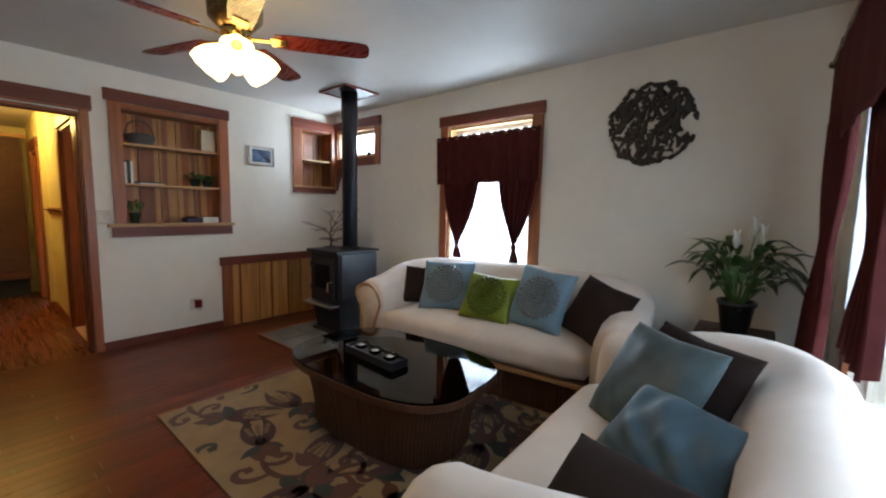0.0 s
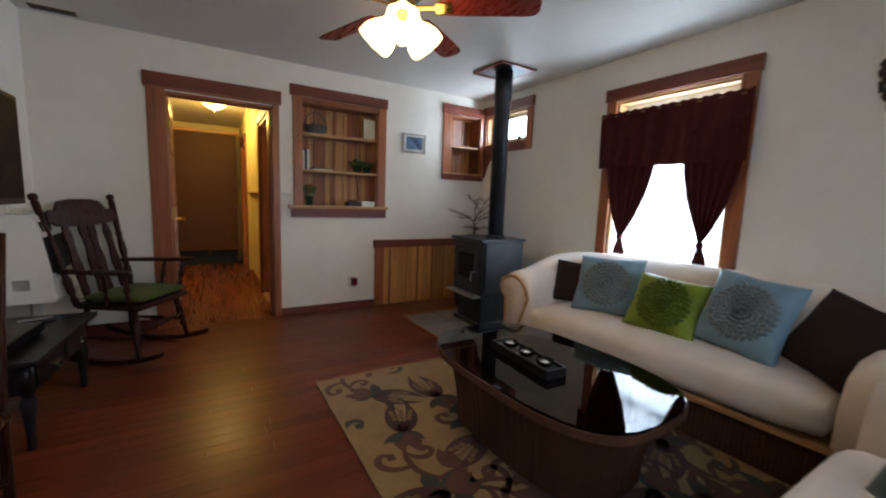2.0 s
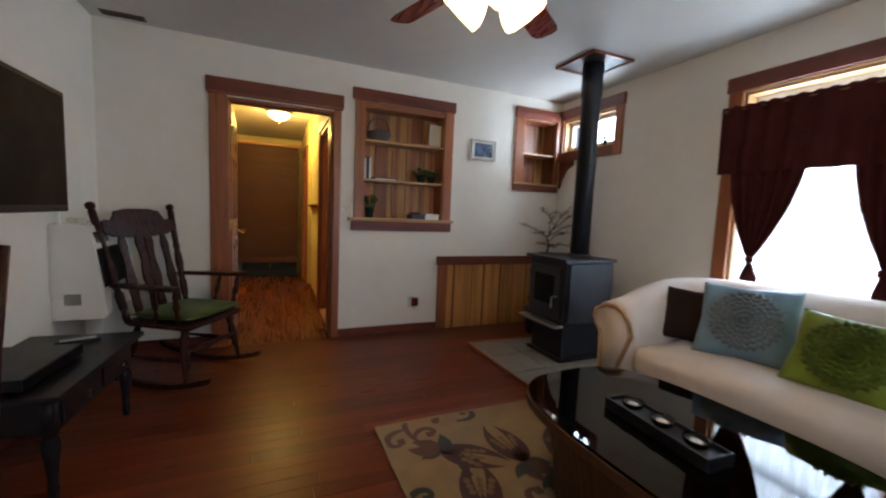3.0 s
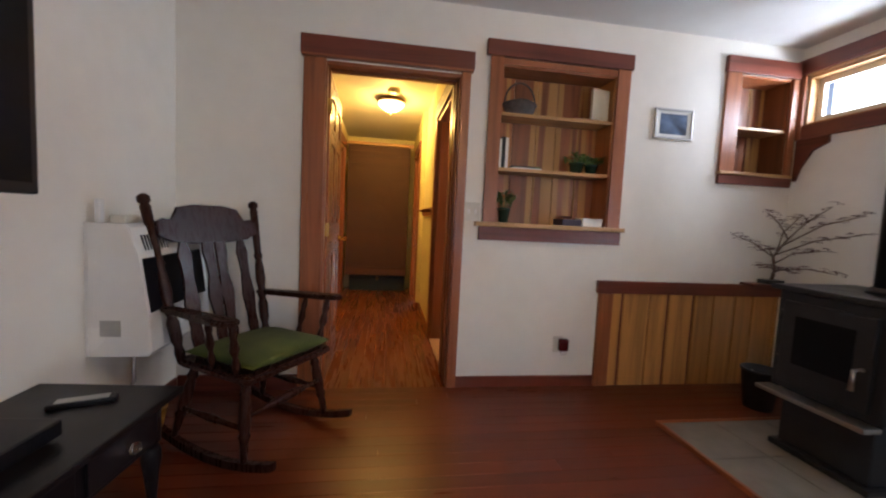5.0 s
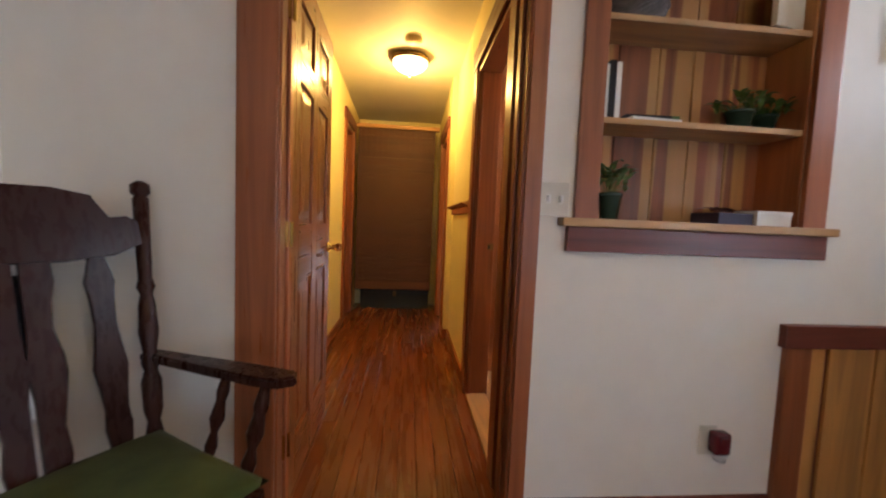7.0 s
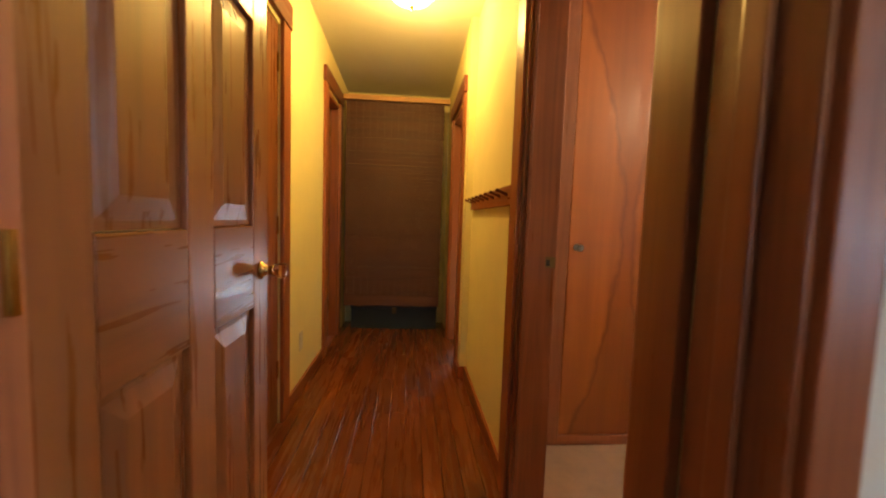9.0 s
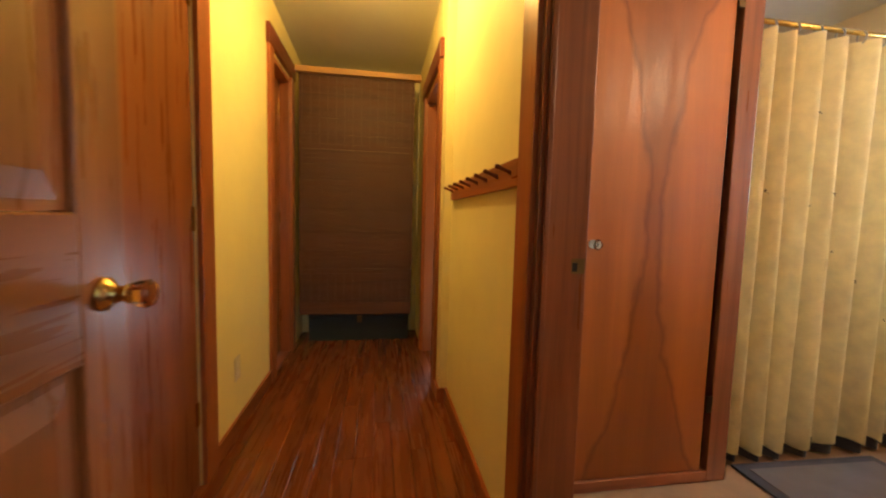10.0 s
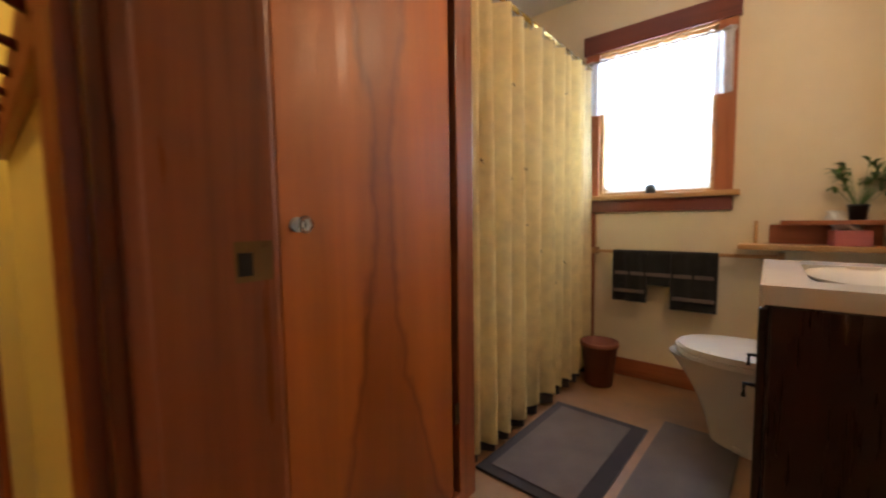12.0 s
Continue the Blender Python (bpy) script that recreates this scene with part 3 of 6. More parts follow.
# ---- windows ----
def window(name, x0, x1, z0, z1, side, head, sill, label, rows=2, sash=IVORY, apron=0.0):
    """A window in the south wall: fir casing round the opening, sash bars and panes."""
    w = thing(name, label=label, category="window", kind="structure")
    y = YB
    part("casing", box(x0 - side, x0, y - 0.022, y, z0 - sill, z1 + 0.012, 0.003), TRIM["z"], w)
    part("casing", box(x1, x1 + side, y - 0.022, y, z0 - sill, z1 + 0.012, 0.003), TRIM["z"], w)
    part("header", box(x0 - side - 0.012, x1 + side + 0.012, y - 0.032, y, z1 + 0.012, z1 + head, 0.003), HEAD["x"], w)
    part("head_bead", box(x0, x1, y - 0.014, y, z1, z1 + 0.012, 0.002), LEDGEX, w)
    if apron:
        part("sill", box(x0 - side - 0.03, x1 + side + 0.03, y - 0.055, y + 0.05, z0 - 0.03, z0, 0.005), LEDGEX, w)
        part("apron", box(x0 - side, x1 + side, y - 0.022, y, z0 - 0.03 - apron, z0 - 0.03, 0.003), HEAD["x"], w)
    elif sill:
        part("sill", box(x0 - 0.01, x1 + 0.01, y - 0.016, y + 0.02, z0 - sill, z0, 0.003), HEAD["x"], w)
    for a, b in ((x0 - 0.001, x0 + 0.02), (x1 - 0.02, x1 + 0.001)):
        part("jamb", box(a, b, y + 0.004, y + 0.15, z0, z1), LEDGEX, w)
    part("jamb", box(x0, x1, y + 0.004, y + 0.15, z1 - 0.02, z1 + 0.001), LEDGEX, w)
    part("jamb", box(x0, x1, y + 0.02, y + 0.15, z0 - 0.001, z0 + 0.018), LEDGEX, w)
    h = (z1 - z0 - 0.04) / rows
    for i in range(rows):
        a, b, yy = z0 + 0.02 + h * i, z0 + 0.02 + h * (i + 1), y + 0.07 + 0.035 * (i % 2)
        s = part("sash", boxes([(x0 + 0.02, x0 + 0.06, yy, yy + 0.03, a, b), (x1 - 0.06, x1 - 0.02, yy, yy + 0.03, a, b),
                                (x0 + 0.06, x1 - 0.06, yy, yy + 0.03, a, a + 0.04), (x0 + 0.06, x1 - 0.06, yy, yy + 0.03, b - 0.04, b)]), sash, w)
        p = part("pane", boxes([(x0 + 0.058, x1 - 0.058, yy + 0.013, yy + 0.017, a + 0.038, b - 0.038)]), GLASS, s)
        p.visible_shadow = False
    return w


window("window_1", -3.08, -2.14, 0.55, 2.135, 0.095, 0.115, 0.08, "tall sash window with reddish fir casing", 2)
w2 = window("window_2", -4.95, -4.21, 1.94, 2.29, 0.09, 0.117, 0.10, "small high corner window with fir casing", 1)
window("window_3", -6.51, -5.90, 1.135, 2.005, 0.085, 0.125, 0.0, "bathroom sash window with fir casing and sill", 2, WHITE, 0.075)
w4 = thing("window_4", label="wide window behind maroon curtains", category="window", kind="structure")
for y0, y1 in ((1.86, 1.95), (4.05, 4.14)):
    part("casing", box(XC - 0.022, XC, y0, y1, 0.42, 2.12, 0.003), TRIM["z"], w4)
part("header", box(XC - 0.032, XC, 1.85, 4.15, 2.12, 2.25, 0.003), HEAD["y"], w4)
part("sill", box(XC - 0.05, XC + 0.02, 1.85, 4.15, 0.46, 0.50, 0.004), TRIM["y"], w4)
for y0, y1 in ((1.95, 1.99), (2.98, 3.02), (4.01, 4.05)):
    part("mullion", box(XC + 0.06, XC + 0.10, y0, y1, 0.5, 2.12), IVORY, w4)
for y0, y1 in ((1.99, 2.98), (3.02, 4.01)):
    p = part("pane", boxes([(XC + 0.078, XC + 0.082, y0, y1, 0.5, 2.12)]), GLASS, w4)
    p.visible_shadow = False

# ---- living room: built-in things on the west wall ----
bs = thing("built_in_bookcase", label="built-in fir bookcase niche with two shelves", category="bookcase")
part("side_board", box(XA, XA + 0.022, 2.358, 2.442, 1.134, 2.204, 0.003), TRIM["z"], bs)
part("side_board", box(XA, XA + 0.022, 3.244, 3.338, 1.134, 2.204, 0.003), TRIM["z"], bs)
part("header", box(XA, XA + 0.032, 2.330, 3.350, 2.204, 2.303, 0.003), HEAD["y"], bs)
part("bead", box(XA, XA + 0.012, 2.442, 3.244, 2.158, 2.200, 0.002), TRIM["y"], bs)
part("ledge", box(XH, XA + 0.055, 2.305, 3.362, 1.104, 1.134, 0.005), LEDGE, bs, "pale pine ledge")
part("apron", box(XA, XA + 0.026, 2.335, 3.348, 1.014, 1.104, 0.003), HEAD["y"], bs)
y = 2.44
for wd in (0.155, 0.172, 0.15, 0.168, 0.161):
    part("back_board", box(-5.205, -5.19, y, min(y + wd - 0.004, 3.248), 1.104, 2.165, 0.003), BOARD, bs)
    y += wd
for y0, y1 in ((2.442, 2.452), (3.234, 3.244)):
    part("side_panel", box(-5.19, XA, y0, y1, 1.134, 2.16), BOARD, bs)
part("top_panel", box(-5.19, XA, 2.452, 3.234, 2.146, 2.158), TRIM["y"], bs)
for z in (1.839, 1.478):
    part("shelf", box(-5.19, XA - 0.005, 2.452, 3.234, z, z + 0.022, 0.003), LEDGE, bs)

cc = thing("corner_cabinet", label="small open fir corner cabinet with one shelf", category="cabinet")
part("side_board", box(XA, XA + 0.022, 4.075, 4.192, 1.58, 2.275, 0.003), TRIM["z"], cc)
part("side_board", box(XA, XA + 0.022, 4.618, 4.676, 1.58, 2.275, 0.003), TRIM["z"], cc)
part("header", box(XA, XA + 0.032, 4.065, 4.667, 2.275, 2.385, 0.003), HEAD["y"], cc)
part("ledge", box(XH, XA + 0.04, 4.07, 4.668, 1.56, 1.58, 0.004), LEDGE, cc)
part("apron", box(XA, XA + 0.026, 4.075, 4.676, 1.493, 1.56, 0.003), HEAD["y"], cc)
y = 4.19
for wd in (0.145, 0.145, 0.14):
    part("back_board", box(-5.205, -5.19, y, min(4.622, y + wd - 0.004), 1.56, 2.28, 0.003), BOARD, cc)
    y += wd
for y0, y1 in ((4.192, 4.202), (4.608, 4.618)):
    part("side_panel", box(-5.19, XA, y0, y1, 1.58, 2.27), BOARD, cc)
part("top_panel", box(-5.19, XA, 4.202, 4.608, 2.258, 2.27), TRIM["y"], cc)
part("shelf", box(-5.19, XA - 0.004, 4.202, 4.608, 1.89, 1.91, 0.003), LEDGE, cc)
part("bracket", moved(prism([(0, 0), (0, -0.30), (0.02, -0.30), (0.05, -0.20), (0.12, -0.09), (0.22, -0.05), (0.22, 0)], 0, 0.02, 0.002), Matrix.Translation((-4.975, YB - 0.002, 1.838)) @ pose(0, 0, 0, 90)), HEAD["x"], cc)

wp = thing("wainscot", label="knotty pine plank wainscot with dark fir rail", category="wainscot", kind="structure")
part("end_board", box(XA, XA + 0.026, 3.23, 3.335, 0, 0.674, 0.003), TRIM["z"], wp)
part("cap_rail", box(XA, XA + 0.035, 3.212, YB - 0.001, 0.674, 0.763, 0.004), HEAD["y"], wp)
part("cap_shelf", box(XA, XA + 0.12, 4.36, YB - 0.002, 0.763, 0.781, 0.004), HEAD["y"], wp)
y = 3.335
for k, wd in enumerate((0.09, 0.205, 0.155, 0.205, 0.16, 0.18, 0.15, 0.19, 0.15)):
    if y < YB - 0.02:
        part("plank", box(XA, XA + 0.016, y, min(y + wd - (0.022 if k in (0, 2, 3) else 0.010), YB - 0.001), 0.0, 0.674, 0.003), KNOTTY, wp)
    y += wd
part("backing", box(XA, XA + 0.004, 3.335, YB - 0.001, 0.0, 0.674), HEAD["z"], wp)

pf = thing("picture_frame", (XA, 3.694, 1.878), label="small framed print in a narrow silver frame", category="picture")
for a in ((-0.147, -0.132, -0.104, 0.104), (0.132, 0.147, -0.104, 0.104)):
    part("frame_bar", box(0, 0.018, a[0], a[1], a[2], a[3], 0.003), STEEL, pf)
for a in ((-0.132, 0.132, -0.104, -0.090), (-0.132, 0.132, 0.090, 0.104)):
    part("frame_bar", box(0, 0.018, a[0], a[1], a[2], a[3], 0.003), STEEL, pf)
part("print", box(0, 0.006, -0.132, 0.132, -0.09, 0.09), PICTURE, pf, "dark blue print")
part("mat_board", boxes([(0.006, 0.008, -0.132, -0.105, -0.09, 0.09), (0.006, 0.008, 0.105, 0.132, -0.09, 0.09), (0.006, 0.008, -0.105, 0.105, -0.09, -0.07), (0.006, 0.008, -0.105, 0.105, 0.07, 0.09)]), PAPER, pf)
g = part("pane", boxes([(0.011, 0.013, -0.132, 0.132, -0.09, 0.09)]), GLASS, pf)
g.visible_shadow = False

sw = thing("light_switch", (XA, 2.287, 1.197), label="ivory double light switch plate", category="switch")
part("plate", box(0, 0.006, -0.052, 0.052, -0.06, 0.06, 0.003), IVORY, sw)
for yy in (-0.023, 0.023):
    part("toggle", box(0.006, 0.016, yy - 0.005, yy + 0.005, -0.008, 0.012, 0.002), WHITE, sw)
    part("slot", boxes([(0.006, 0.0072, yy - 0.009, yy + 0.009, -0.016, 0.016)]), PAPER, sw)
ol = thing("wall_outlet", (XA, 2.955, 0.30), label="ivory wall outlet plate", category="outlet")
part("plate", box(0, 0.005, -0.036, 0.036, -0.058, 0.058, 0.003), IVORY, ol)
fr = thing("air_freshener", (XA + 0.005, 2.985, 0.305), label="dark red plug-in air freshener in the outlet", category="air freshener")
part("body", box(0, 0.045, -0.032, 0.032, -0.045, 0.04, 0.012), REDPLASTIC, fr, "", True)
part("bottle", moved(lathe([(0.0, 0), (0.02, 0.002), (0.022, 0.02), (0.014, 0.03), (0.01, 0.04)], 12), Matrix.Translation((0.028, 0, -0.07))), CRYSTAL, fr, "", True)
part("cap", box(0.035, 0.055, -0.02, 0.02, 0.0, 0.03, 0.006), REDPLASTIC, fr)

# things in the bookcase
def leaf(bm, base, tip, width, droop=0.3, n=6):
    """A bent lens-shaped leaf with a fold along the midrib."""
    base, tip = Vector(base), Vector(tip)
    d = tip - base
    side = d.cross(Vector((0, 0, 1)))
    side = side.normalized() if side.length > 1e-4 else Vector((1, 0, 0))
    nrm = side.cross(d).normalized()
    rows = []
    for i in range(n + 1):
        s = i / n
        c = base + d * s + nrm * (droop * d.length * (4 * s * (1 - s)) * 0.35) - Vector((0, 0, droop * d.length * s * s * 0.4))
        wv = width * math.sin(math.pi * min(0.98, max(0.03, s)) ** 0.8) * 0.5
        rows.append([bm.verts.new(c - side * wv + nrm * wv * 0.25), bm.verts.new(c), bm.verts.new(c + side * wv + nrm * wv * 0.25)])
    for a, b in zip(rows, rows[1:]):
        for k in (0, 1):
            bm.faces.new((a[k], a[k + 1], b[k + 1], b[k]))
    return bm


def small_plant(name, loc, pot_r, pot_h, n, spread, height, label, pot=None, size=0.05, seed=1):
    rnd = random.Random(seed)
    p = thing(name, loc, label=label, category="plant")
    part("pot", lathe([(pot_r * 0.75, 0), (pot_r, pot_h * 0.85), (pot_r * 1.08, pot_h * 0.86), (pot_r * 1.08, pot_h), (pot_r * 0.9, pot_h), (pot_r * 0.85, pot_h * 0.8)], 18), pot or POTGREEN, p, "", True)
    bm, st = bmesh.new(), bmesh.new()
    for i in range(n):
        a, r = rnd.uniform(0, 6.28), spread * math.sqrt(rnd.random())
        top = Vector((r * math.cos(a), r * math.sin(a), pot_h + height * rnd.uniform(0.3, 1.0) * (1 - 0.4 * r / spread)))
        tube([(0.3 * top.x * pot_r / spread, 0.3 * top.y * pot_r / spread, pot_h * 0.8), top], [0.0018, 0.001], 4, st)
        for k in range(3):
            b = a + rnd.uniform(-1.5, 1.5)
            leaf(bm, top - Vector((0, 0, 0.012 * k)), top + Vector((math.cos(b), math.sin(b), rnd.uniform(-0.2, 0.7))) * size * rnd.uniform(0.6, 1.1), size * 0.45, 0.4, 4)
    part("stems", st, LEAFPALE, p)
    part("foliage", bm, LEAFPALE, p, "", True)
    return p


SH1, SH2, SH3 = 1.861, 1.500, 1.134
small_plant("potted_plant", (-5.05, 2.52, SH3), 0.042, 0.10, 26, 0.07, 0.13, "leafy green plant in a dark green pot", POTGREEN, 0.045, 3)
small_plant("potted_plant", (-5.085, 3.04, SH2), 0.05, 0.075, 22, 0.09, 0.07, "low trailing plant in a dark green pot", POTGREEN, 0.05, 4)
small_plant("potted_plant", (-5.10, 3.16, SH2), 0.045, 0.07, 18, 0.07, 0.08, "low trailing plant in a dark green pot", POTGREEN, 0.045, 5)

bk = thing("wicker_basket", (-5.09, 2.60, SH1), 0, "small grey wicker basket with tall handle", "basket")
def basket_side(u, v):
    a = 2 * math.pi * u
    r = (0.85 + 0.25 * v) * (1 + 0.035 * math.sin(24 * a + (math.pi if int(v * 12) % 2 else 0)))
    return Vector((0.055 * r * math.cos(a), 0.105 * r * math.sin(a), 0.002 + 0.085 * v + 0.012 * v * math.cos(2 * a)))
part("body", grid_mesh(72, 12, basket_side, True), WICKER, bk, "", False, 0.004)
part("base", lathe([(0.0, 0), (0.045, 0), (0.045, 0.004), (0.0, 0.004)], 20, Matrix.Diagonal((1, 1.9, 1, 1)), False), WICKER, bk)
part("handle", tube([(0, 0.108 * math.cos(a), 0.085 + 0.14 * math.sin(a)) for a in (math.pi * i / 14 for i in range(15))], 0.006, 8), WICKER, bk, "", True)
part("rim", tube([(0.061 * math.cos(a), 0.116 * math.sin(a), 0.088 + 0.012 * math.cos(2 * a)) for a in (2 * math.pi * i / 32 for i in range(33))], 0.006, 6), WICKER, bk, "", True)


def book(name, loc, size, rz, cover, label, lean=0.0, cat="book"):
    """size: thickness along x, depth along y, height along z."""
    t, d, h = size
    b = thing(name, loc, rz, label, cat)
    if lean:
        b.matrix_world = pose(*loc, 0, lean, rz)
    part("cover", boxes([(0, 0.003, 0, d, 0, h), (t - 0.003, t, 0, d, 0, h), (0.003, t - 0.003, 0, 0.003, 0, h)]), cover, b)
    part("pages", box(0.003, t - 0.003, 0.003, d - 0.004, 0.003, h - 0.003), PAPER, b)
    return b


book("cookbook", (-5.03, 3.085, SH1 + 0.012), (0.022, 0.14, 0.20), 12, CREAMCOVER, "large cream hardback standing open on the shelf", 0)
book("cookbook", (-5.10, 3.20, SH1 + 0.012), (0.02, 0.13, 0.205), 60, BLACKPLASTIC, "dark framed hardback standing on the shelf", 0)
fl = thing("booklet", (-5.10, 3.10, SH1), 4, "thin pink booklet lying flat on the shelf", "booklet")
part("cover", box(-0.06, 0.07, -0.13, 0.12, 0, 0.010, 0.002), plain("pink_cover", (0.42, 0.20, 0.16), 0.6), fl)
cover_rows = [(0.016, 0.19, PAPER, "white paperback standing upright"), (0.022, 0.205, BLACKPLASTIC, "black paperback standing upright"), (0.018, 0.20, WHITE, "white paperback standing upright")]
yy = 2.456
for t, h, m, lab in cover_rows:
    book("paperback", (-5.02, yy, SH2), (t, 0.14, h), 90, m, lab)
    yy += t + 0.003
mg = thing("magazine", (-5.08, 2.655, SH2), 4, "white magazine lying flat on the shelf", "magazine")
part("cover", box(-0.09, 0.07, -0.10, 0.10, 0, 0.010, 0.002), PAPER, mg)
mg = thing("magazine", (-5.085, 2.65, SH2 + 0.0105), -3, "dark magazine with a yellow corner lying flat", "magazine")
part("cover", box(-0.085, 0.07, -0.10, 0.07, 0, 0.010, 0.002), BLACKPLASTIC, mg)
part("spine", box(-0.085, 0.07, 0.07, 0.10, 0, 0.010, 0.002), LEAFPALE, mg)
nb = thing("book_stack_book", (-5.08, 3.00, SH3), 0, "thick navy hardback lying flat", "book")
part("cover", box(-0.08, 0.07, -0.07, 0.08, 0, 0.045, 0.004), NAVY, nb)
nb = thing("small_box", (-5.05, 3.145, SH3), 3, "small white cardboard box on the ledge", "box")
part("body", box(-0.05, 0.05, -0.075, 0.075, 0, 0.055, 0.003), PAPER, nb)
part("lid", box(-0.052, 0.052, -0.077, 0.077, 0.040, 0.057, 0.003), PAPER, nb)
dk = thing("dried_leaf_spray", (-5.06, 2.99, SH3 + 0.045), 0, "spray of dried red leaves on a book", "dried leaves")
bm = bmesh.new()
rnd = random.Random(9)
for i in range(12):
    leaf(bm, (rnd.uniform(-.03, .03), rnd.uniform(-.06, .06), 0.004), (rnd.uniform(-.05, .05), rnd.uniform(-.11, .1), rnd.uniform(0.008, 0.03)), 0.025, 0.3, 4)
part("leaves", bm, REDLEAF, dk)

# bare dwarf tree on the wainscot ledge
tr = thing("dwarf_tree", (-4.93, 4.55, 0.781), 0, "bare dwarf tree with small dry leaves on the wainscot", "plant")
part("pot", box(-0.045, 0.045, -0.07, 0.07, 0, 0.03, 0.006), POTDARK, tr)
st, lf = bmesh.new(), bmesh.new()
trunk = [(0, 0, 0.02), (0.0, 0.02, 0.10), (0.015, -0.02, 0.20), (0.03, 0.03, 0.29), (0.06, 0.06, 0.36)]
tube(trunk, [0.013, 0.011, 0.009, 0.007, 0.004], 8, st)
limbs = [((0.02, 0.0, 0.22), (0.25, 0.02, 0.33), (0.52, 0.0, 0.38)), ((0.03, 0.02, 0.28), (0.26, 0.06, 0.44), (0.50, 0.05, 0.50)), ((0.0, 0.01, 0.10), (0.24, 0.0, 0.14), (0.46, -0.05, 0.13)), ((0.015, -0.02, 0.20), (0.12, -0.18, 0.26), (0.2, -0.34, 0.25)), ((0.012, -0.02, 0.20), (0.05, -0.22, 0.29), (0.08, -0.44, 0.35)), ((0.02, 0.0, 0.24), (0.12, -0.08, 0.38), (0.25, -0.10, 0.50)),
         ((0.03, 0.03, 0.29), (0.15, 0.05, 0.45), (0.30, 0.06, 0.56)), ((0.0, 0.01, 0.15), (0.16, -0.02, 0.24), (0.36, -0.03, 0.27)),
         ((0.0, 0.01, 0.08), (0.12, -0.06, 0.12), (0.26, -0.10, 0.11)), ((0.05, 0.05, 0.33), (0.06, -0.05, 0.44), (0.06, -0.16, 0.52)), ((0.02, 0.02, 0.1), (0.05, -0.1, 0.13), (0.06, -0.18, 0.12))]
for a, b, c in limbs:
    tube([a, b, c], [0.006, 0.004, 0.002], 6, st)
    for i in range(26):
        s = rnd.uniform(0.35, 1.05)
        q = Vector(b).lerp(Vector(c), (s - 0.5) * 2) if s > 0.5 else Vector(a).lerp(Vector(b), s * 2)
        ang = rnd.uniform(0, 6.28)
        q = q + Vector((rnd.uniform(-.02, .02), rnd.uniform(-.02, .02), rnd.uniform(-.006, .02)))
        leaf(lf, q, q + Vector((math.cos(ang), math.sin(ang), rnd.uniform(-.1, .15))) * rnd.uniform(0.03, 0.065), 0.024, 0.2, 3)
part("trunk", st, TWIG, tr, "", True)
part("leaves", lf, REDLEAF, tr)

small_plant("sill_plant", (-4.36, YB + 0.02, 1.958), 0.022, 0.045, 8, 0.03, 0.07, "tiny green plant on the corner window sill", POTGREEN, 0.03, 6)
# ---- hearth and stove ----
he = thing("hearth", (-4.45, 3.33, 0), 0, "grey slate hearth slab with narrow wood edging", "hearth", "", "structure")
for i in range(3):
    for j in range(4):
        part("slate_tile", box(0.025 + i * 0.35, 0.025 + (i + 1) * 0.35 - 0.005, 0.025 + j * 0.334, 0.025 + (j + 1) * 0.334 - 0.005, 0.001, 0.02, 0.003), SLATE, he)
part("grout", boxes([(0.02, 1.075, 0.02, 1.36, 0.0005, 0.014)]), SLATE, he)
part("edging", box(0, 0.02, 0, 1.36, 0, 0.026, 0.003), TRIM["y"], he)
part("edging", box(0.02, 1.095, 0, 0.02, 0, 0.026, 0.003), TRIM["x"], he)
part("edging", box(1.075, 1.095, 0.02, 1.36, 0, 0.026, 0.003), TRIM["y"], he)

sv = thing("wood_stove", (-3.99, 4.06, 0.02), 0, "black cast iron pedestal wood stove on the hearth", "wood stove")
part("body", box(-0.245, 0.245, -0.235, 0.255, 0.32, 0.835, 0.012), IRON, sv)
part("top_plate", box(-0.268, 0.268, -0.27, 0.272, 0.835, 0.862, 0.006), IRON, sv)
part("ash_lip", box(-0.245, 0.245, -0.33, -0.235, 0.30, 0.322, 0.005), STEEL, sv, "worn steel ash lip")
part("pedestal", box(-0.20, 0.20, -0.20, 0.22, 0.03, 0.32, 0.006), IRON, sv)
part("foot_plate", box(-0.225, 0.225, -0.235, 0.245, 0, 0.03, 0.006), IRON, sv)
dr = part("door", box(-0.20, 0.20, -0.26, -0.237, 0.36, 0.785, 0.01), IRON, sv)
part("door_glass", box(-0.13, 0.13, -0.264, -0.258, 0.47, 0.715, 0.003), SCREEN, dr, "dark fire glass")
part("handle", tube([(0.17, -0.262, 0.55), (0.17, -0.31, 0.55), (0.17, -0.315, 0.46)], [0.008, 0.008, 0.011], 8), STEEL, dr, "coiled steel handle", True)
for z in (0.44, 0.68):
    part("hinge", tube([(-0.21, -0.252, z), (-0.21, -0.252, z + 0.05)], 0.010, 8), IRON, dr, "", True)
part("side_shield", box(0.250, 0.260, -0.21, 0.245, 0.36, 0.825, 0.004), IRON, sv)
part("side_shield", box(-0.260, -0.250, -0.21, 0.245, 0.36, 0.825, 0.004), IRON, sv)
PZ = ceil_z(4.0)
fl = part("flue_pipe", lathe([(0.078, 0.862), (0.078, PZ - 0.30), (0.085, PZ - 0.29), (0.085, PZ - 0.02)], 28), IRON, sv, "matte black stove pipe", True)
fl.matrix_local = Matrix.Translation((0.05, 0.055, 0))
co = part("collar", lathe([(0.105, 0.862), (0.105, 0.877), (0.082, 0.892)], 28), IRON, sv, "", True)
co.matrix_local = Matrix.Translation((0.05, 0.055, 0))
cp = thing("pipe_ceiling_plate", (-3.94, 4.115, PZ), 0, "square dark metal pipe plate with wood edge on the ceiling", "ceiling plate")
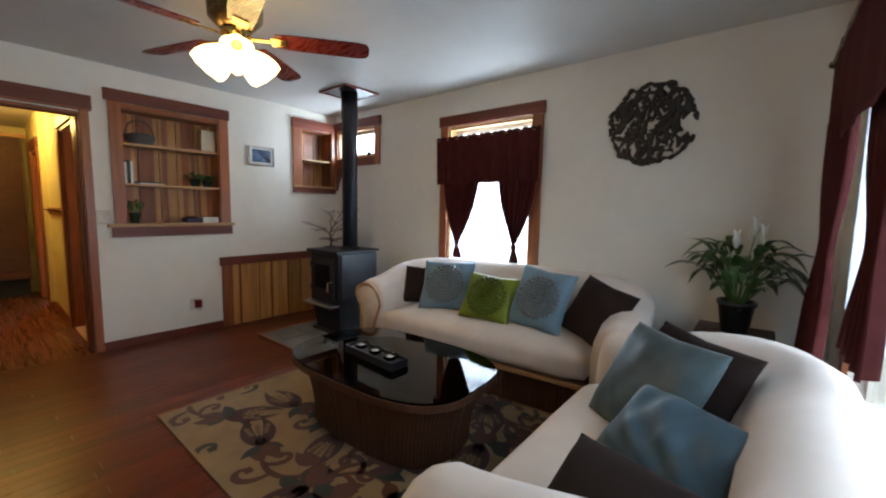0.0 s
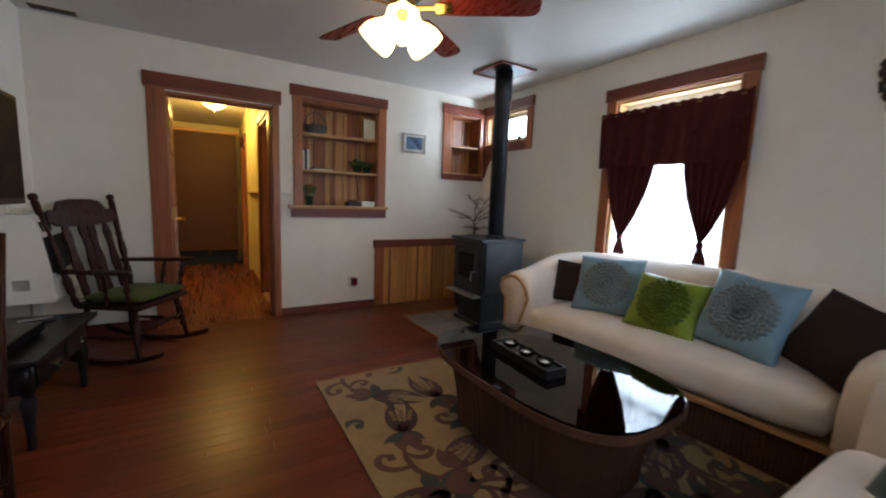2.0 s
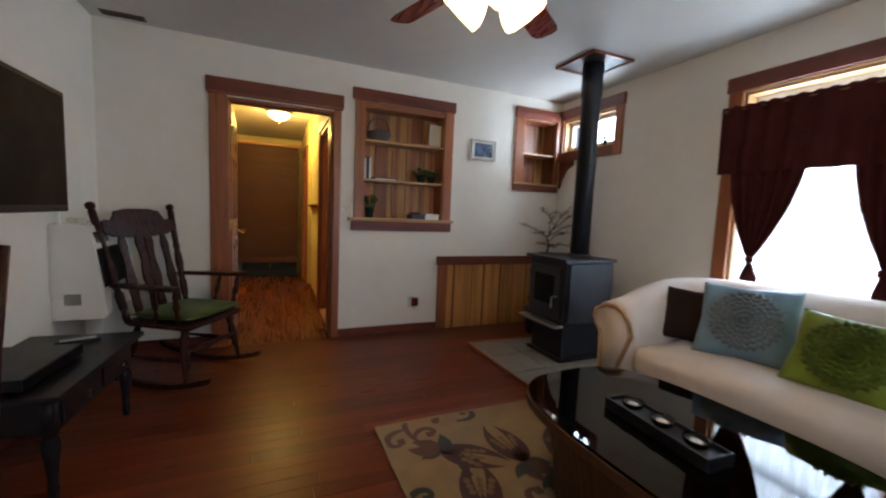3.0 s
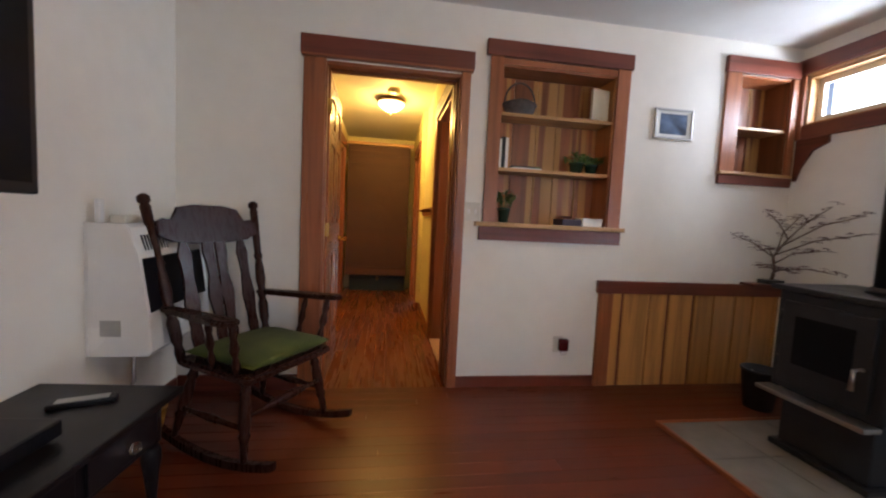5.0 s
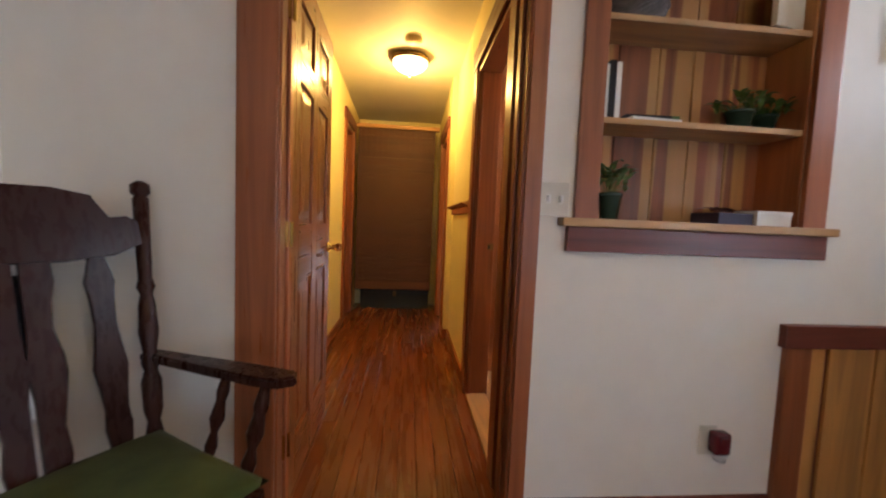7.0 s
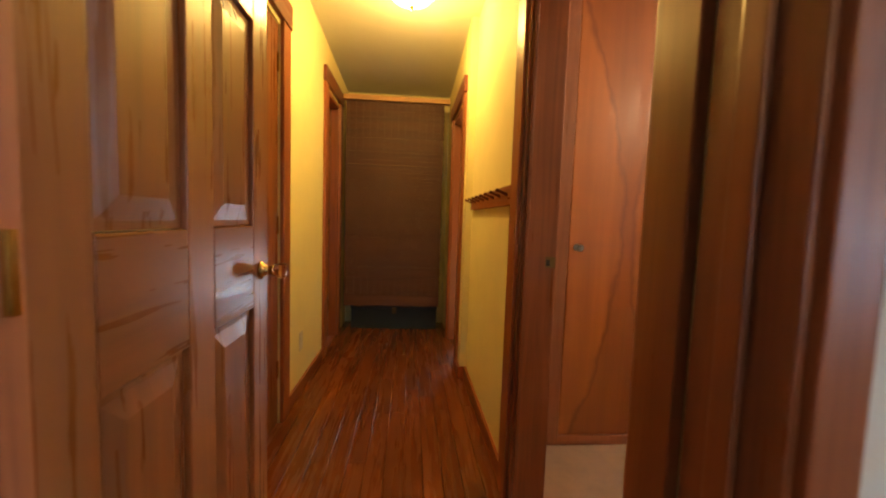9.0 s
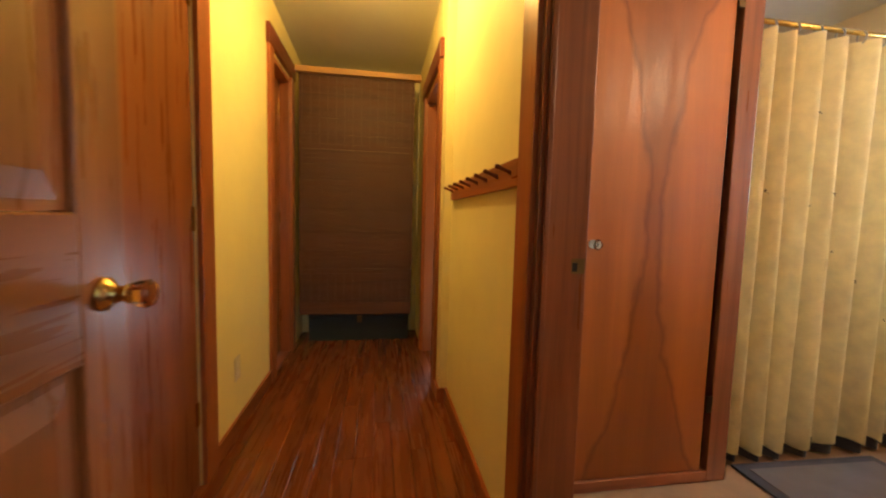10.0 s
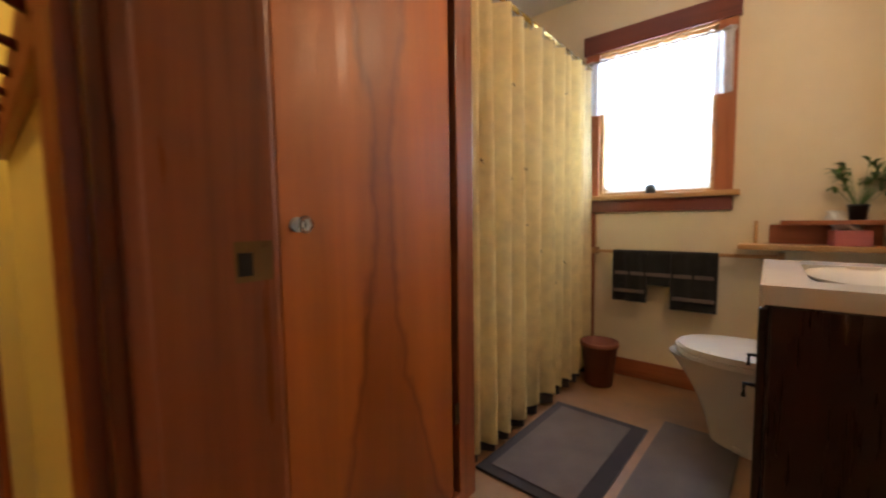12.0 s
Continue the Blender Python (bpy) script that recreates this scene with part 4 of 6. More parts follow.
part("plate", boxes([(-0.20, 0.20, -0.20, 0.20, -0.012, 0.0)]), IRON, cp)
for a in ((-0.222, -0.195, -0.212, 0.212), (0.195, 0.222, -0.212, 0.212)):
    part("edge_board", box(a[0], a[1], a[2], a[3], -0.02, 0.0, 0.002), HEAD["y"], cp)
for a in ((-0.195, 0.195, -0.212, -0.185), (-0.195, 0.195, 0.185, 0.212)):
    part("edge_board", box(a[0], a[1], a[2], a[3], -0.02, 0.0, 0.002), HEAD["x"], cp)
bu = thing("ash_bucket", (-4.62, 4.20, 0), 0, "dark metal ash bucket beside the stove", "bucket")
part("pail", lathe([(0.08, 0), (0.105, 0.24), (0.112, 0.245), (0.112, 0.26), (0.10, 0.26), (0.075, 0.02)], 24), IRON, bu, "", True)
part("handle", tube([(0.112 * math.cos(a), 0.03, 0.24 + 0.04 * math.sin(a) * -1) for a in (math.pi * i / 12 for i in range(13))], 0.004, 6), STEEL, bu, "", True)

# ---- wall art and tv wall ----
wa = thing("wall_art", (-1.215, YB - 0.003, 1.955), 0, "round openwork carved dark wood wall panel", "wall art")
rnd = random.Random(21)
R = 0.288
def band(p, q, w, d):
    bm = bmesh.new()
    p, q = Vector(p), Vector(q)
    mid = (p + q) / 2 + Vector((rnd.uniform(-.03, .03), rnd.uniform(-.03, .03)))
    ring = []
    for i in range(7):
        s = i / 6
        c = p * (1 - s) ** 2 + mid * 2 * s * (1 - s) + q * s * s
        ww = w * (0.55 + 0.7 * math.sin(math.pi * s))
        t = (q - p).normalized()
        nn = Vector((-t.y, t.x)) * ww
        ring.append([bm.verts.new((c.x + nn.x, -0.004, c.y + nn.y)), bm.verts.new((c.x - nn.x, -0.004, c.y - nn.y)), bm.verts.new((c.x - nn.x * .6, -d, c.y - nn.y * .6)), bm.verts.new((c.x + nn.x * .6, -d, c.y + nn.y * .6))])
    for a, b in zip(ring, ring[1:]):
        for k in range(4):
            bm.faces.new((a[k], a[(k + 1) % 4], b[(k + 1) % 4], b[k]))
    bm.faces.new(ring[0])
    bm.faces.new(list(reversed(ring[-1])))
    part("carved_strip", bm, DRIFT, wa)
for i in range(44):
    a0 = 2 * math.pi * i / 44 + rnd.uniform(-.03, .03)
    if 5.75 < a0 % 6.283 < 6.15:
        continue
    a1 = a0 + 0.2
    rr = R * rnd.uniform(0.93, 1.0)
    band((rr * math.cos(a0), rr * math.sin(a0)), (rr * math.cos(a1), rr * math.sin(a1)), rnd.uniform(0.010, 0.017), rnd.uniform(0.014, 0.026))
for i in range(240):
    a, r = rnd.uniform(0, 6.283), R * 0.92 * math.sqrt(rnd.random())
    if 5.7 < a < 6.2 and r > 0.6 * R:
        continue
    b, l = rnd.choice((a + 0.5, a - 0.6, a + 1.5, 1.4, 1.1)) + rnd.uniform(-.3, .3), rnd.uniform(0.05, 0.12)
    p = Vector((r * math.cos(a), r * math.sin(a)))
    q = p + Vector((math.cos(b), math.sin(b))) * l
    if q.length < R * 0.98:
        band(p, q, rnd.uniform(0.008, 0.017), rnd.uniform(0.012, 0.03))

tv = thing("television", (-3.12, YT + 0.255, 1.408), 0, "black flat-screen television on a swing-out wall arm", "television")
part("bezel", box(-0.51, 0.51, 0.035, 0.085, -0.262, 0.262, 0.008), BLACKPLASTIC, tv)
part("screen", box(-0.485, 0.485, 0.085, 0.088, -0.232, 0.24), SCREEN, tv, "black glossy screen")
part("mount_plate", box(-0.2, 0.2, 0.0, 0.035, -0.15, 0.15), BLACKPLASTIC, tv)
part("wall_arm", box(-0.03, 0.03, -0.245, 0.0, -0.03, 0.03, 0.004), BLACKPLASTIC, tv)
part("wall_plate", box(-0.06, 0.06, -0.255, -0.245, -0.12, 0.12), BLACKPLASTIC, tv)

ht = thing("wall_heater", (-4.56, YT, 0.475), 0, "white enamel wall gas heater with dark glass front", "heater")
def heater_side(yb):
    return [(0.012, 0.0), (yb - 0.015, 0.0), (yb, 0.02), (yb - 0.012, 0.18), (yb - 0.05, 0.45), (yb - 0.085, 0.56), (yb - 0.10, 0.575), (0.012, 0.575)]
part("case", moved(prism(heater_side(0.26), -0.29, 0.29, 0.006), Matrix(((0, 0, 1, 0), (1, 0, 0, 0), (0, 1, 0, 0), (0, 0, 0, 1)))), WHITE, ht)
part("glass_front", moved(box(-0.25, 0.27, -0.004, 0.006, 0.0, 0.24, 0.006), pose(0, 0.247, 0.19, 8)), SCREEN, ht, "dark glass burner window")
for i in range(9):
    part("grille_slot", moved(boxes([(0.05 + i * 0.022, 0.058 + i * 0.022, -0.004, 0.0025, 0.0, 0.07)]), pose(0, 0.207, 0.46, 16)), BLACK, ht)
part("back_plate", box(-0.285, 0.285, 0.0, 0.012, 0.0, 0.575), WHITE, ht)
part("label_plate", boxes([(0.2902, 0.2915, 0.06, 0.14, 0.09, 0.16)]), STEEL, ht, "small grey rating label")
part("gas_pipe", tube([(0.1, 0.08, 0.0), (0.1, 0.08, -0.18), (0.1, 0.03, -0.30)], 0.009, 8), STEEL, ht, "", True)
part("top_knob", box(0.12, 0.22, 0.06, 0.12, 0.575, 0.61, 0.006), IVORY, ht)
part("vent_cap", box(0.235, 0.265, 0.03, 0.05, 0.575, 0.675, 0.004), WHITE, ht)
bk2 = thing("toy_bucket", (-4.42, 0.63, 0), 0, "small yellow plastic pail under the heater", "pail")
part("pail", lathe([(0.06, 0), (0.085, 0.16), (0.09, 0.165), (0.09, 0.175), (0.08, 0.175), (0.056, 0.01)], 20), plain("yellow_plastic", (0.55, 0.30, 0.03), 0.4), bk2, "", True)

tt = thing("side_table", (-3.62, 0.68, 0), -4, "black painted low table with turned legs and crystal knobs", "table")
part("tabletop", box(-0.42, 0.42, -0.28, 0.28, 0.43, 0.455, 0.006), BLACK, tt)
part("apron", box(-0.36, 0.36, -0.22, 0.235, 0.28, 0.43, 0.003), BLACK, tt)
for x in (-0.17, 0.17):
    d = part("drawer_front", box(x - 0.15, x + 0.15, 0.235, 0.245, 0.30, 0.415, 0.004), BLACK, tt)
    part("knob", moved(lathe([(0.006, 0), (0.007, 0.012), (0.018, 0.018), (0.020, 0.03), (0.012, 0.038)], 10), pose(x, 0.245, 0.355, -90)), CRYSTAL, d, "clear crystal knob")
for x in (-0.34, 0.34):
    for yv in (-0.2, 0.21):
        part("leg", turned((x, yv, 0.43), (x, yv, 0.0), [(0, .03), (.35, .03), (.36, .02), (.42, .03), (.5, .033), (.6, .026), (.85, .016), (.9, .02), (1, .018)]), BLACK, tt, "", True)
dv = thing("media_player", (-3.46, 0.67, 0.455), -4, "flat black media player on the side table", "media player")
part("case", box(-0.215, 0.215, -0.15, 0.15, 0.012, 0.06, 0.004), BLACKPLASTIC, dv)
part("front_panel", box(-0.21, 0.21, 0.15, 0.154, 0.016, 0.056, 0.002), SCREEN, dv)
for x in (-0.18, 0.18):
    for yv in (-0.12, 0.12):
        part("foot", lathe([(0.014, 0), (0.014, 0.012)], 10, Matrix.Translation((x, yv, 0))), BLACKPLASTIC, dv)
rc = thing("remote_control", (-3.88, 0.74, 0.455), 20, "small black remote control with silver face", "remote control")
part("body", box(-0.025, 0.025, -0.09, 0.09, 0, 0.018, 0.005), BLACKPLASTIC, rc)
part("keypad", box(-0.018, 0.018, -0.07, 0.07, 0.018, 0.020), STEEL, rc)

cv = thing("ceiling_vent", (-4.88, 0.70, 2.50), 0, "narrow dark ceiling air vent", "vent")
part("frame", box(-0.04, 0.04, -0.13, 0.13, -0.008, 0.0, 0.002), ANTIQUE, cv)
for i in range(4):
    part("slat", boxes([(-0.03 + i * 0.016, -0.02 + i * 0.016, -0.12, 0.12, -0.012, -0.008)]), BLACK, cv)

# ---- rocking chair (faces local +y) ----
rk = thing("rocking_chair", (-4.472, 1.112, 0), -31.5, "dark walnut rocking chair with turned spindles and pierced slats", "rocking chair")
def rocker(x):
    bm = bmesh.new()
    rows = []
    for i in range(17):
        s = -0.42 + 0.84 * i / 16 - 0.03
        z = 0.004 + 0.42 * (s + 0.02) ** 2
        rows.append([bm.verts.new((x + dx, s, z + dz)) for dx, dz in ((-.014, 0), (.014, 0), (.014, .034), (-.014, .034))])
    for a, b in zip(rows, rows[1:]):
        for k in range(4):
            bm.faces.new((a[k], a[(k + 1) % 4], b[(k + 1) % 4], b[k]))
    bm.faces.new(rows[0])
    bm.faces.new(rows[-1])
    return bm
LEG = [(0, .017), (.12, .02), (.16, .026), (.2, .018), (.3, .024), (.5, .027), (.62, .02), (.66, .026), (.72, .018), (1, .014)]
for sx in (-1, 1):
    part("rocker", rocker(sx * 0.25), CHAIRWOOD, rk)
    part("leg", turned((sx * 0.20, 0.17, 0.385), (sx * 0.25, 0.22, 0.045), LEG), CHAIRWOOD, rk, "", True)
    part("leg", turned((sx * 0.19, -0.17, 0.385), (sx * 0.25, -0.24, 0.045), LEG), CHAIRWOOD, rk, "", True)
    part("back_post", turned((sx * 0.235, -0.20, 0.40), (sx * 0.29, -0.39, 1.15),
        [(0, .017), (.06, .022), (.10, .016), (.14, .024), (.24, .026), (.28, .017), (.31, .024), (.35, .018), (.42, .026), (.52, .022), (.56, .016), (.59, .024), (.62, .018), (.72, .020), (.93, .022), (.94, .016), (.955, .026), (.985, .026), (1, .012)]), CHAIRWOOD, rk, "", True)
    part("arm", moved(prism([(-.025, -.36), (.02, -.36), (.03, -.1), (.045, .1), (.035, .17), (0, .20), (-.035, .17), (-.03, .0)], 0, 0.026, 0.006), Matrix.Translation((sx * 0.30, 0.06, 0.642)) @ pose(0, 0, 0, 2, 0, -6 * sx)), CHAIRWOOD, rk)
    for dy, r in ((0.02, 1.0), (0.17, 1.15)):
        part("arm_spindle", turned((sx * 0.245, dy, 0.42), (sx * 0.285, dy + 0.02, 0.648), [(0, .010 * r), (.2, .016 * r), (.35, .009 * r), (.5, .019 * r), (.7, .012 * r), (.8, .016 * r), (1, .010 * r)]), CHAIRWOOD, rk, "", True)
    part("side_stretcher", turned((sx * 0.235, 0.20, 0.19), (sx * 0.235, -0.21, 0.19), [(0, .009), (.3, .012), (.5, .018), (.7, .012), (1, .009)]), CHAIRWOOD, rk, "", True)
part("front_stretcher", turned((-0.23, 0.205, 0.24), (0.23, 0.205, 0.24), [(0, .009), (.25, .012), (.35, .018), (.5, .022), (.65, .018), (.75, .012), (1, .009)]), CHAIRWOOD, rk, "", True)
seat = [(-0.26, 0.22), (-0.24, 0.25), (0.24, 0.25), (0.26, 0.22), (0.25, -0.20), (0.22, -0.23), (-0.22, -0.23), (-0.25, -0.20)]
part("seat", prism(seat, 0.385, 0.42, 0.010), CHAIRWOOD, rk)
BACKLEAN = Matrix.Translation((0, -0.19, 0.42)) @ pose(0, 0, 0, 14.6)
crest = [(-.265, .565), (-.262, .63), (-.235, .645), (-.19, .635), (-.165, .675), (-.16, .70), (-.08, .715), (.08, .715), (.16, .70), (.165, .675), (.19, .635), (.235, .645), (.262, .63), (.265, .565), (.2, .535), (.1, .525), (-.1, .525), (-.2, .535)]
UP = Matrix(((1, 0, 0, 0), (0, 0, -1, 0), (0, 1, 0, 0), (0, 0, 0, 1)))
part("crest_rail", moved(prism(crest, -0.013, 0.013, 0.004), BACKLEAN @ UP), CHAIRWOOD, rk)
def slat(cx, w):
    half = [(.55, 0), (.8, .08), (1.0, .16), (.75, .24), (.95, .33), (1.25, .45), (.95, .56), (.7, .66), (.85, .78), (1.1, .88), (.6, 1)]
    pts = [(cx + w * a, 0.0 + 0.53 * s) for a, s in half] + [(cx - w * a, 0.0 + 0.53 * s) for a, s in reversed(half)]
    return prism(pts, -0.007, 0.007, 0.002)
for cx, w in ((-0.155, 0.030), (0.155, 0.030)):
    part("back_slat", moved(slat(cx, w), BACKLEAN @ UP), CHAIRWOOD, rk)
for cx in (-0.034, 0.034):
    half = [(.4, 0), (.7, .12), (.5, .25), (.8, .38), (1.0, .48), (.9, .56), (.5, .68), (.6, .8), (.9, .9), (.8, 1)]
    sgn = 1 if cx > 0 else -1
    pts = [(sgn * 0.006 if not .42 < s < .58 else 0.0, 0.53 * s) for a, s in half] + [(cx + sgn * 0.034 * a, 0.53 * s) for a, s in reversed(half)]
    part("centre_slat", moved(prism(pts, -0.007, 0.007, 0.0), BACKLEAN @ UP), CHAIRWOOD, rk)

def cushion(w, d, h, pinch=0.0, n=20, corner=0.16):
    """A stuffed cushion about the origin: thick in the middle, thin at the seam; thin along z."""
    def f(u, v):
        a, b = 2 * u - 1, 2 * v - 1
        prof = max(0.0, (1 - abs(a) ** 2.6)) ** 0.5 * max(0.0, (1 - abs(b) ** 2.6)) ** 0.5
        k = 1 - pinch * (1 - abs(b)) * abs(a) ** 3 * 0.5
        l = 1 - pinch * (1 - abs(a)) * abs(b) ** 3 * 0.5
        wr = 0.018 * h * math.sin(9 * a + 5 * b) * (abs(a * b)) * 4
        return a * w / 2 * k, b * d / 2 * l, h / 2 * prof + wr * prof
    bm = bmesh.new()
    top = [[bm.verts.new(Vector(f(i / n, j / n))) for j in range(n + 1)] for i in range(n + 1)]
    bot = [[top[i][j] if i in (0, n) or j in (0, n) else bm.verts.new(Vector(f(i / n, j / n)) * 1.0 - Vector((0, 0, 2 * f(i / n, j / n)[2]))) for j in range(n + 1)] for i in range(n + 1)]
    for i in range(n):
        for j in range(n):
            bm.faces.new((top[i][j], top[i + 1][j], top[i + 1][j + 1], top[i][j + 1]))
            try:
                bm.faces.new((bot[i][j], bot[i][j + 1], bot[i + 1][j + 1], bot[i + 1][j]))
            except ValueError:
                pass
    return bm


rk.matrix_world = rk.matrix_world @ Matrix.Diagonal((1.03, 1.0, 1.03, 1.0))
cu = thing("seat_cushion", (-4.472, 1.112, 0.433), -31.5, "olive green velvet seat pad on the rocking chair", "cushion")
part("pad", moved(cushion(0.50, 0.45, 0.075, 0.05), Matrix.Translation((0, 0.035, 0.036))), OLIVE, cu, "", True)

# ---- sofas (front faces local -y, the long side lies along x) ----
def sofa(name, loc, rz, L, D, label, seat_z=0.43, back=0.80, arm=0.60, trims=(-1,)):
    """A cotton-covered sofa: reed base, one long seat cushion and a rolled back that flows into the arms."""
    s = thing(name, loc, rz, label, "sofa", "living room sofas")
    r = 0.30
    hw, yb, yf = L / 2 - 0.16, D / 2 - 0.18, -D / 2 + 0.04
    path = []
    for i in range(9):
        path.append((-hw - 0.03 * (1 - i / 8), yf + (yb - r - yf) * i / 8, 180))
    for i in range(1, 9):
        a = math.pi - math.pi / 2 * i / 8
        path.append((-hw + r + r * math.cos(a), yb - r + r * math.sin(a), math.degrees(a)))
    for i in range(1, 15):
        path.append((-hw + r + (2 * hw - 2 * r) * i / 15, yb, 90))
    for i in range(0, 9):
        a = math.pi / 2 - math.pi / 2 * i / 8
        path.append((hw - r + r * math.cos(a), yb - r + r * math.sin(a), math.degrees(a)))
    for i in range(1, 9):
        path.append((hw + 0.03 * i / 8, yb - r - (yb - r - yf) * i / 8, 0))
    n = len(path)
    prof = [(-0.14, 0.24, 0), (-0.14, 0.42, 0), (-0.13, -0.16, 1), (-0.105, -0.085, 1), (-0.06, -0.03, 1), (0.0, -0.002, 1), (0.07, -0.002, 1), (0.15, -0.045, 1), (0.165, -0.10, 1), (0.14, -0.15, 1), (0.105, -0.19, 1), (0.10, 0.36, 0), (0.10, 0.12, 0)]
    bm, rings = bmesh.new(), []
    for i, (x, y, a) in enumerate(path):
        t = i / (n - 1)
        k = max(0.0, min(1.0, (y - yf) / (yb - yf)))
        h = arm + (back - arm) * (k * k * (3 - 2 * k)) * (0.86 + 0.14 * math.sin(math.pi * min(1, max(0, (x + hw) / (2 * hw)))))
        if i in (0, n - 1):
            h -= 0.03
        d = Vector((math.cos(radians(a)), math.sin(radians(a)), 0))
        back_lean = 0.06 * k
        rings.append([bm.verts.new(Vector((x, y, 0)) + d * (o + back_lean * max(0.0, (z if f == 0 else h + z) - 0.35)) + Vector((0, 0, z if f == 0 else h + z))) for o, z, f in prof])
    m = len(prof)
    for a, b in zip(rings, rings[1:]):
        for k in range(m):
            bm.faces.new((a[k], b[k], b[(k + 1) % m], a[(k + 1) % m]))
    bm.faces.new(rings[0])
    bm.faces.new(list(reversed(rings[-1])))
    bmesh.ops.bevel(bm, geom=[e for e in bm.edges if len(e.link_faces) == 2 and (len(e.link_faces[0].verts) > 4 or len(e.link_faces[1].verts) > 4)], offset=0.012, segments=2, affect="EDGES")
    part("upholstered_shell", bm, SOFA, s, "cream cotton cover", True)
    # wooden scroll fronts of the arms
    for sx in trims:
        pts = [(sx * (hw + 0.03 + o), z if f == 0 else arm - 0.03 + z) for o, z, f in prof[2:11]]
        tr = tube([(x, yf - 0.006, z) for x, z in [(sx * (hw + 0.015), 0.20)] + pts[:1] + pts[1:] + [(sx * (hw + 0.03 + 0.10), 0.36), (sx * (hw + 0.12), 0.12)]], 0.013, 8)
        part("front_trim", tr, REEDTRIM, s, "golden wood scroll edge", True)
    # seat
    cw, cd = 2 * hw - 0.24, D - 0.30
    part("seat_cushion", moved(rounded_pad(cw, cd, 0.20, 0.075), Matrix.Translation((0, -D / 2 + cd / 2 + 0.0, seat_z - 0.10))), SOFA, s, "thick cream seat cushion", True)
    part("seat_rail", box(-hw - 0.02, hw + 0.02, -D / 2 + 0.02, D / 2 - 0.1, 0.225, 0.255, 0.008), REEDTRIM, s)
    x0, x1, y0, y1 = -hw - 0.07, hw + 0.07, -D / 2 + 0.05, D / 2 - 0.09
    bm = bmesh.new()
    peri = []
    def run(ax, ay, bx, by):
        k = max(2, int(math.hypot(bx - ax, by - ay) / 0.011))
        nx, ny = (by - ay), -(bx - ax)
        l = math.hypot(nx, ny)
        for i in range(k):
            f, off = i / k, 0.004 if i % 2 else -0.003
            peri.append((ax + (bx - ax) * f + nx / l * off, ay + (by - ay) * f + ny / l * off))
    run(x0, y0, x1, y0), run(x1, y0, x1, y1), run(x1, y1, x0, y1), run(x0, y1, x0, y0)
    part("reed_base", prism(peri, 0.02, 0.228), REED, s, "dark brown reed base")
    for sx in (x0 + 0.05, x1 - 0.05):
        for yy in (y0 + 0.05, y1 - 0.05):
            part("foot", lathe([(0.03, 0), (0.035, 0.03)], 12, Matrix.Translation((sx, yy, 0))), REED, s)
    return s


def rounded_pad(w, d, h, r):
    bm = box(-w / 2, w / 2, -d / 2, d / 2, -h / 2, h / 2)
    bmesh.ops.subdivide_edges(bm, edges=bm.edges[:], cuts=9, use_grid_fill=True)
    for v in bm.verts:
        c = v.co
        q = Vector((max(-w / 2 + r, min(w / 2 - r, c.x)), max(-d / 2 + r, min(d / 2 - r, c.y)), max(-h / 2 + r, min(h / 2 - r, c.z))))
        e = c - q
        if e.length > 1e-6:
            v.co = q + e.normalized() * r
        k = max(0, 1 - (2 * c.x / w) ** 2) * max(0, 1 - (2 * c.y / d) ** 2)
        if c.z > 0:
            v.co.z += 0.025 * k + 0.003 * math.sin(9 * c.x) * math.cos(7 * c.y)
    return bm


S1 = sofa("sofa", (-2.17, 4.20, 0), 4.5, 2.26, 0.90, "long cream cotton sofa with reed base against the window wall", 0.46, 0.86, 0.69)
S2 = sofa("sofa", (-0.72, 2.98, 0), -90, 1.72, 0.95, "short cream cotton sofa with reed base under the wide window", 0.46, 0.81, 0.68, ())

def pillow(name, at, yaw, tilt, roll, w, h, t, m, label, rosette=None, crease=0.0):
    """A throw pillow standing on its edge; it faces -y before yaw, leaning back by tilt."""
    p = thing(name, (0, 0, 0), 0, label, "pillow", "throw pillows")
    p.matrix_world = pose(*at, 0, 0, yaw) @ pose(0, 0, 0, 90 - tilt, 0, 0) @ pose(0, 0, 0, 0, 0, roll)
    bm = cushion(w, h, t, 0.14, 44 if crease else 22)
    for v in bm.verts:
        edge = max(0.0, 1 - (2 * v.co.x / w) ** 2) * max(0.0, 1 - (2 * v.co.y / h) ** 2)
        v.co.z += crease * edge * (math.sin(34 * v.co.x + 9 * math.sin(7 * v.co.y + 1)) + 0.6 * math.sin(51 * v.co.x - 22 * v.co.y))
    part("cover", moved(bm, Matrix.Translation((0, h / 2, 0))), m, p, "", True)
    if rosette:
        bm = bmesh.new()
        rr = random.Random(int(w * 1000 + yaw))
        for ring in range(6):
            R0, k = 0.018 + ring * 0.0245 * (w / 0.42), 9 + ring * 4
            ph = rr.uniform(0, 6)
            z0 = t / 2 * (1 - 0.25 * (R0 / (w / 2)) ** 2) - 0.008
            def f(u, v, R0=R0, k=k, ph=ph, z0=z0):
                a = 2 * math.pi * u
                wob = 1 + 0.09 * math.sin(k * a + ph)
                rad = (R0 + 0.016 * math.cos(math.pi * v)) * wob
                return Vector((rad * math.cos(a), h / 2 + rad * math.sin(a), z0 + 0.028 * math.sin(math.pi * v) * (0.8 + 0.45 * math.sin(k * 1.7 * a + ph))))
            grid_mesh(72, 5, f, True, False, bm)
        part("rosette", bm, rosette, p, "gathered ribbon rosette", True)
    return p


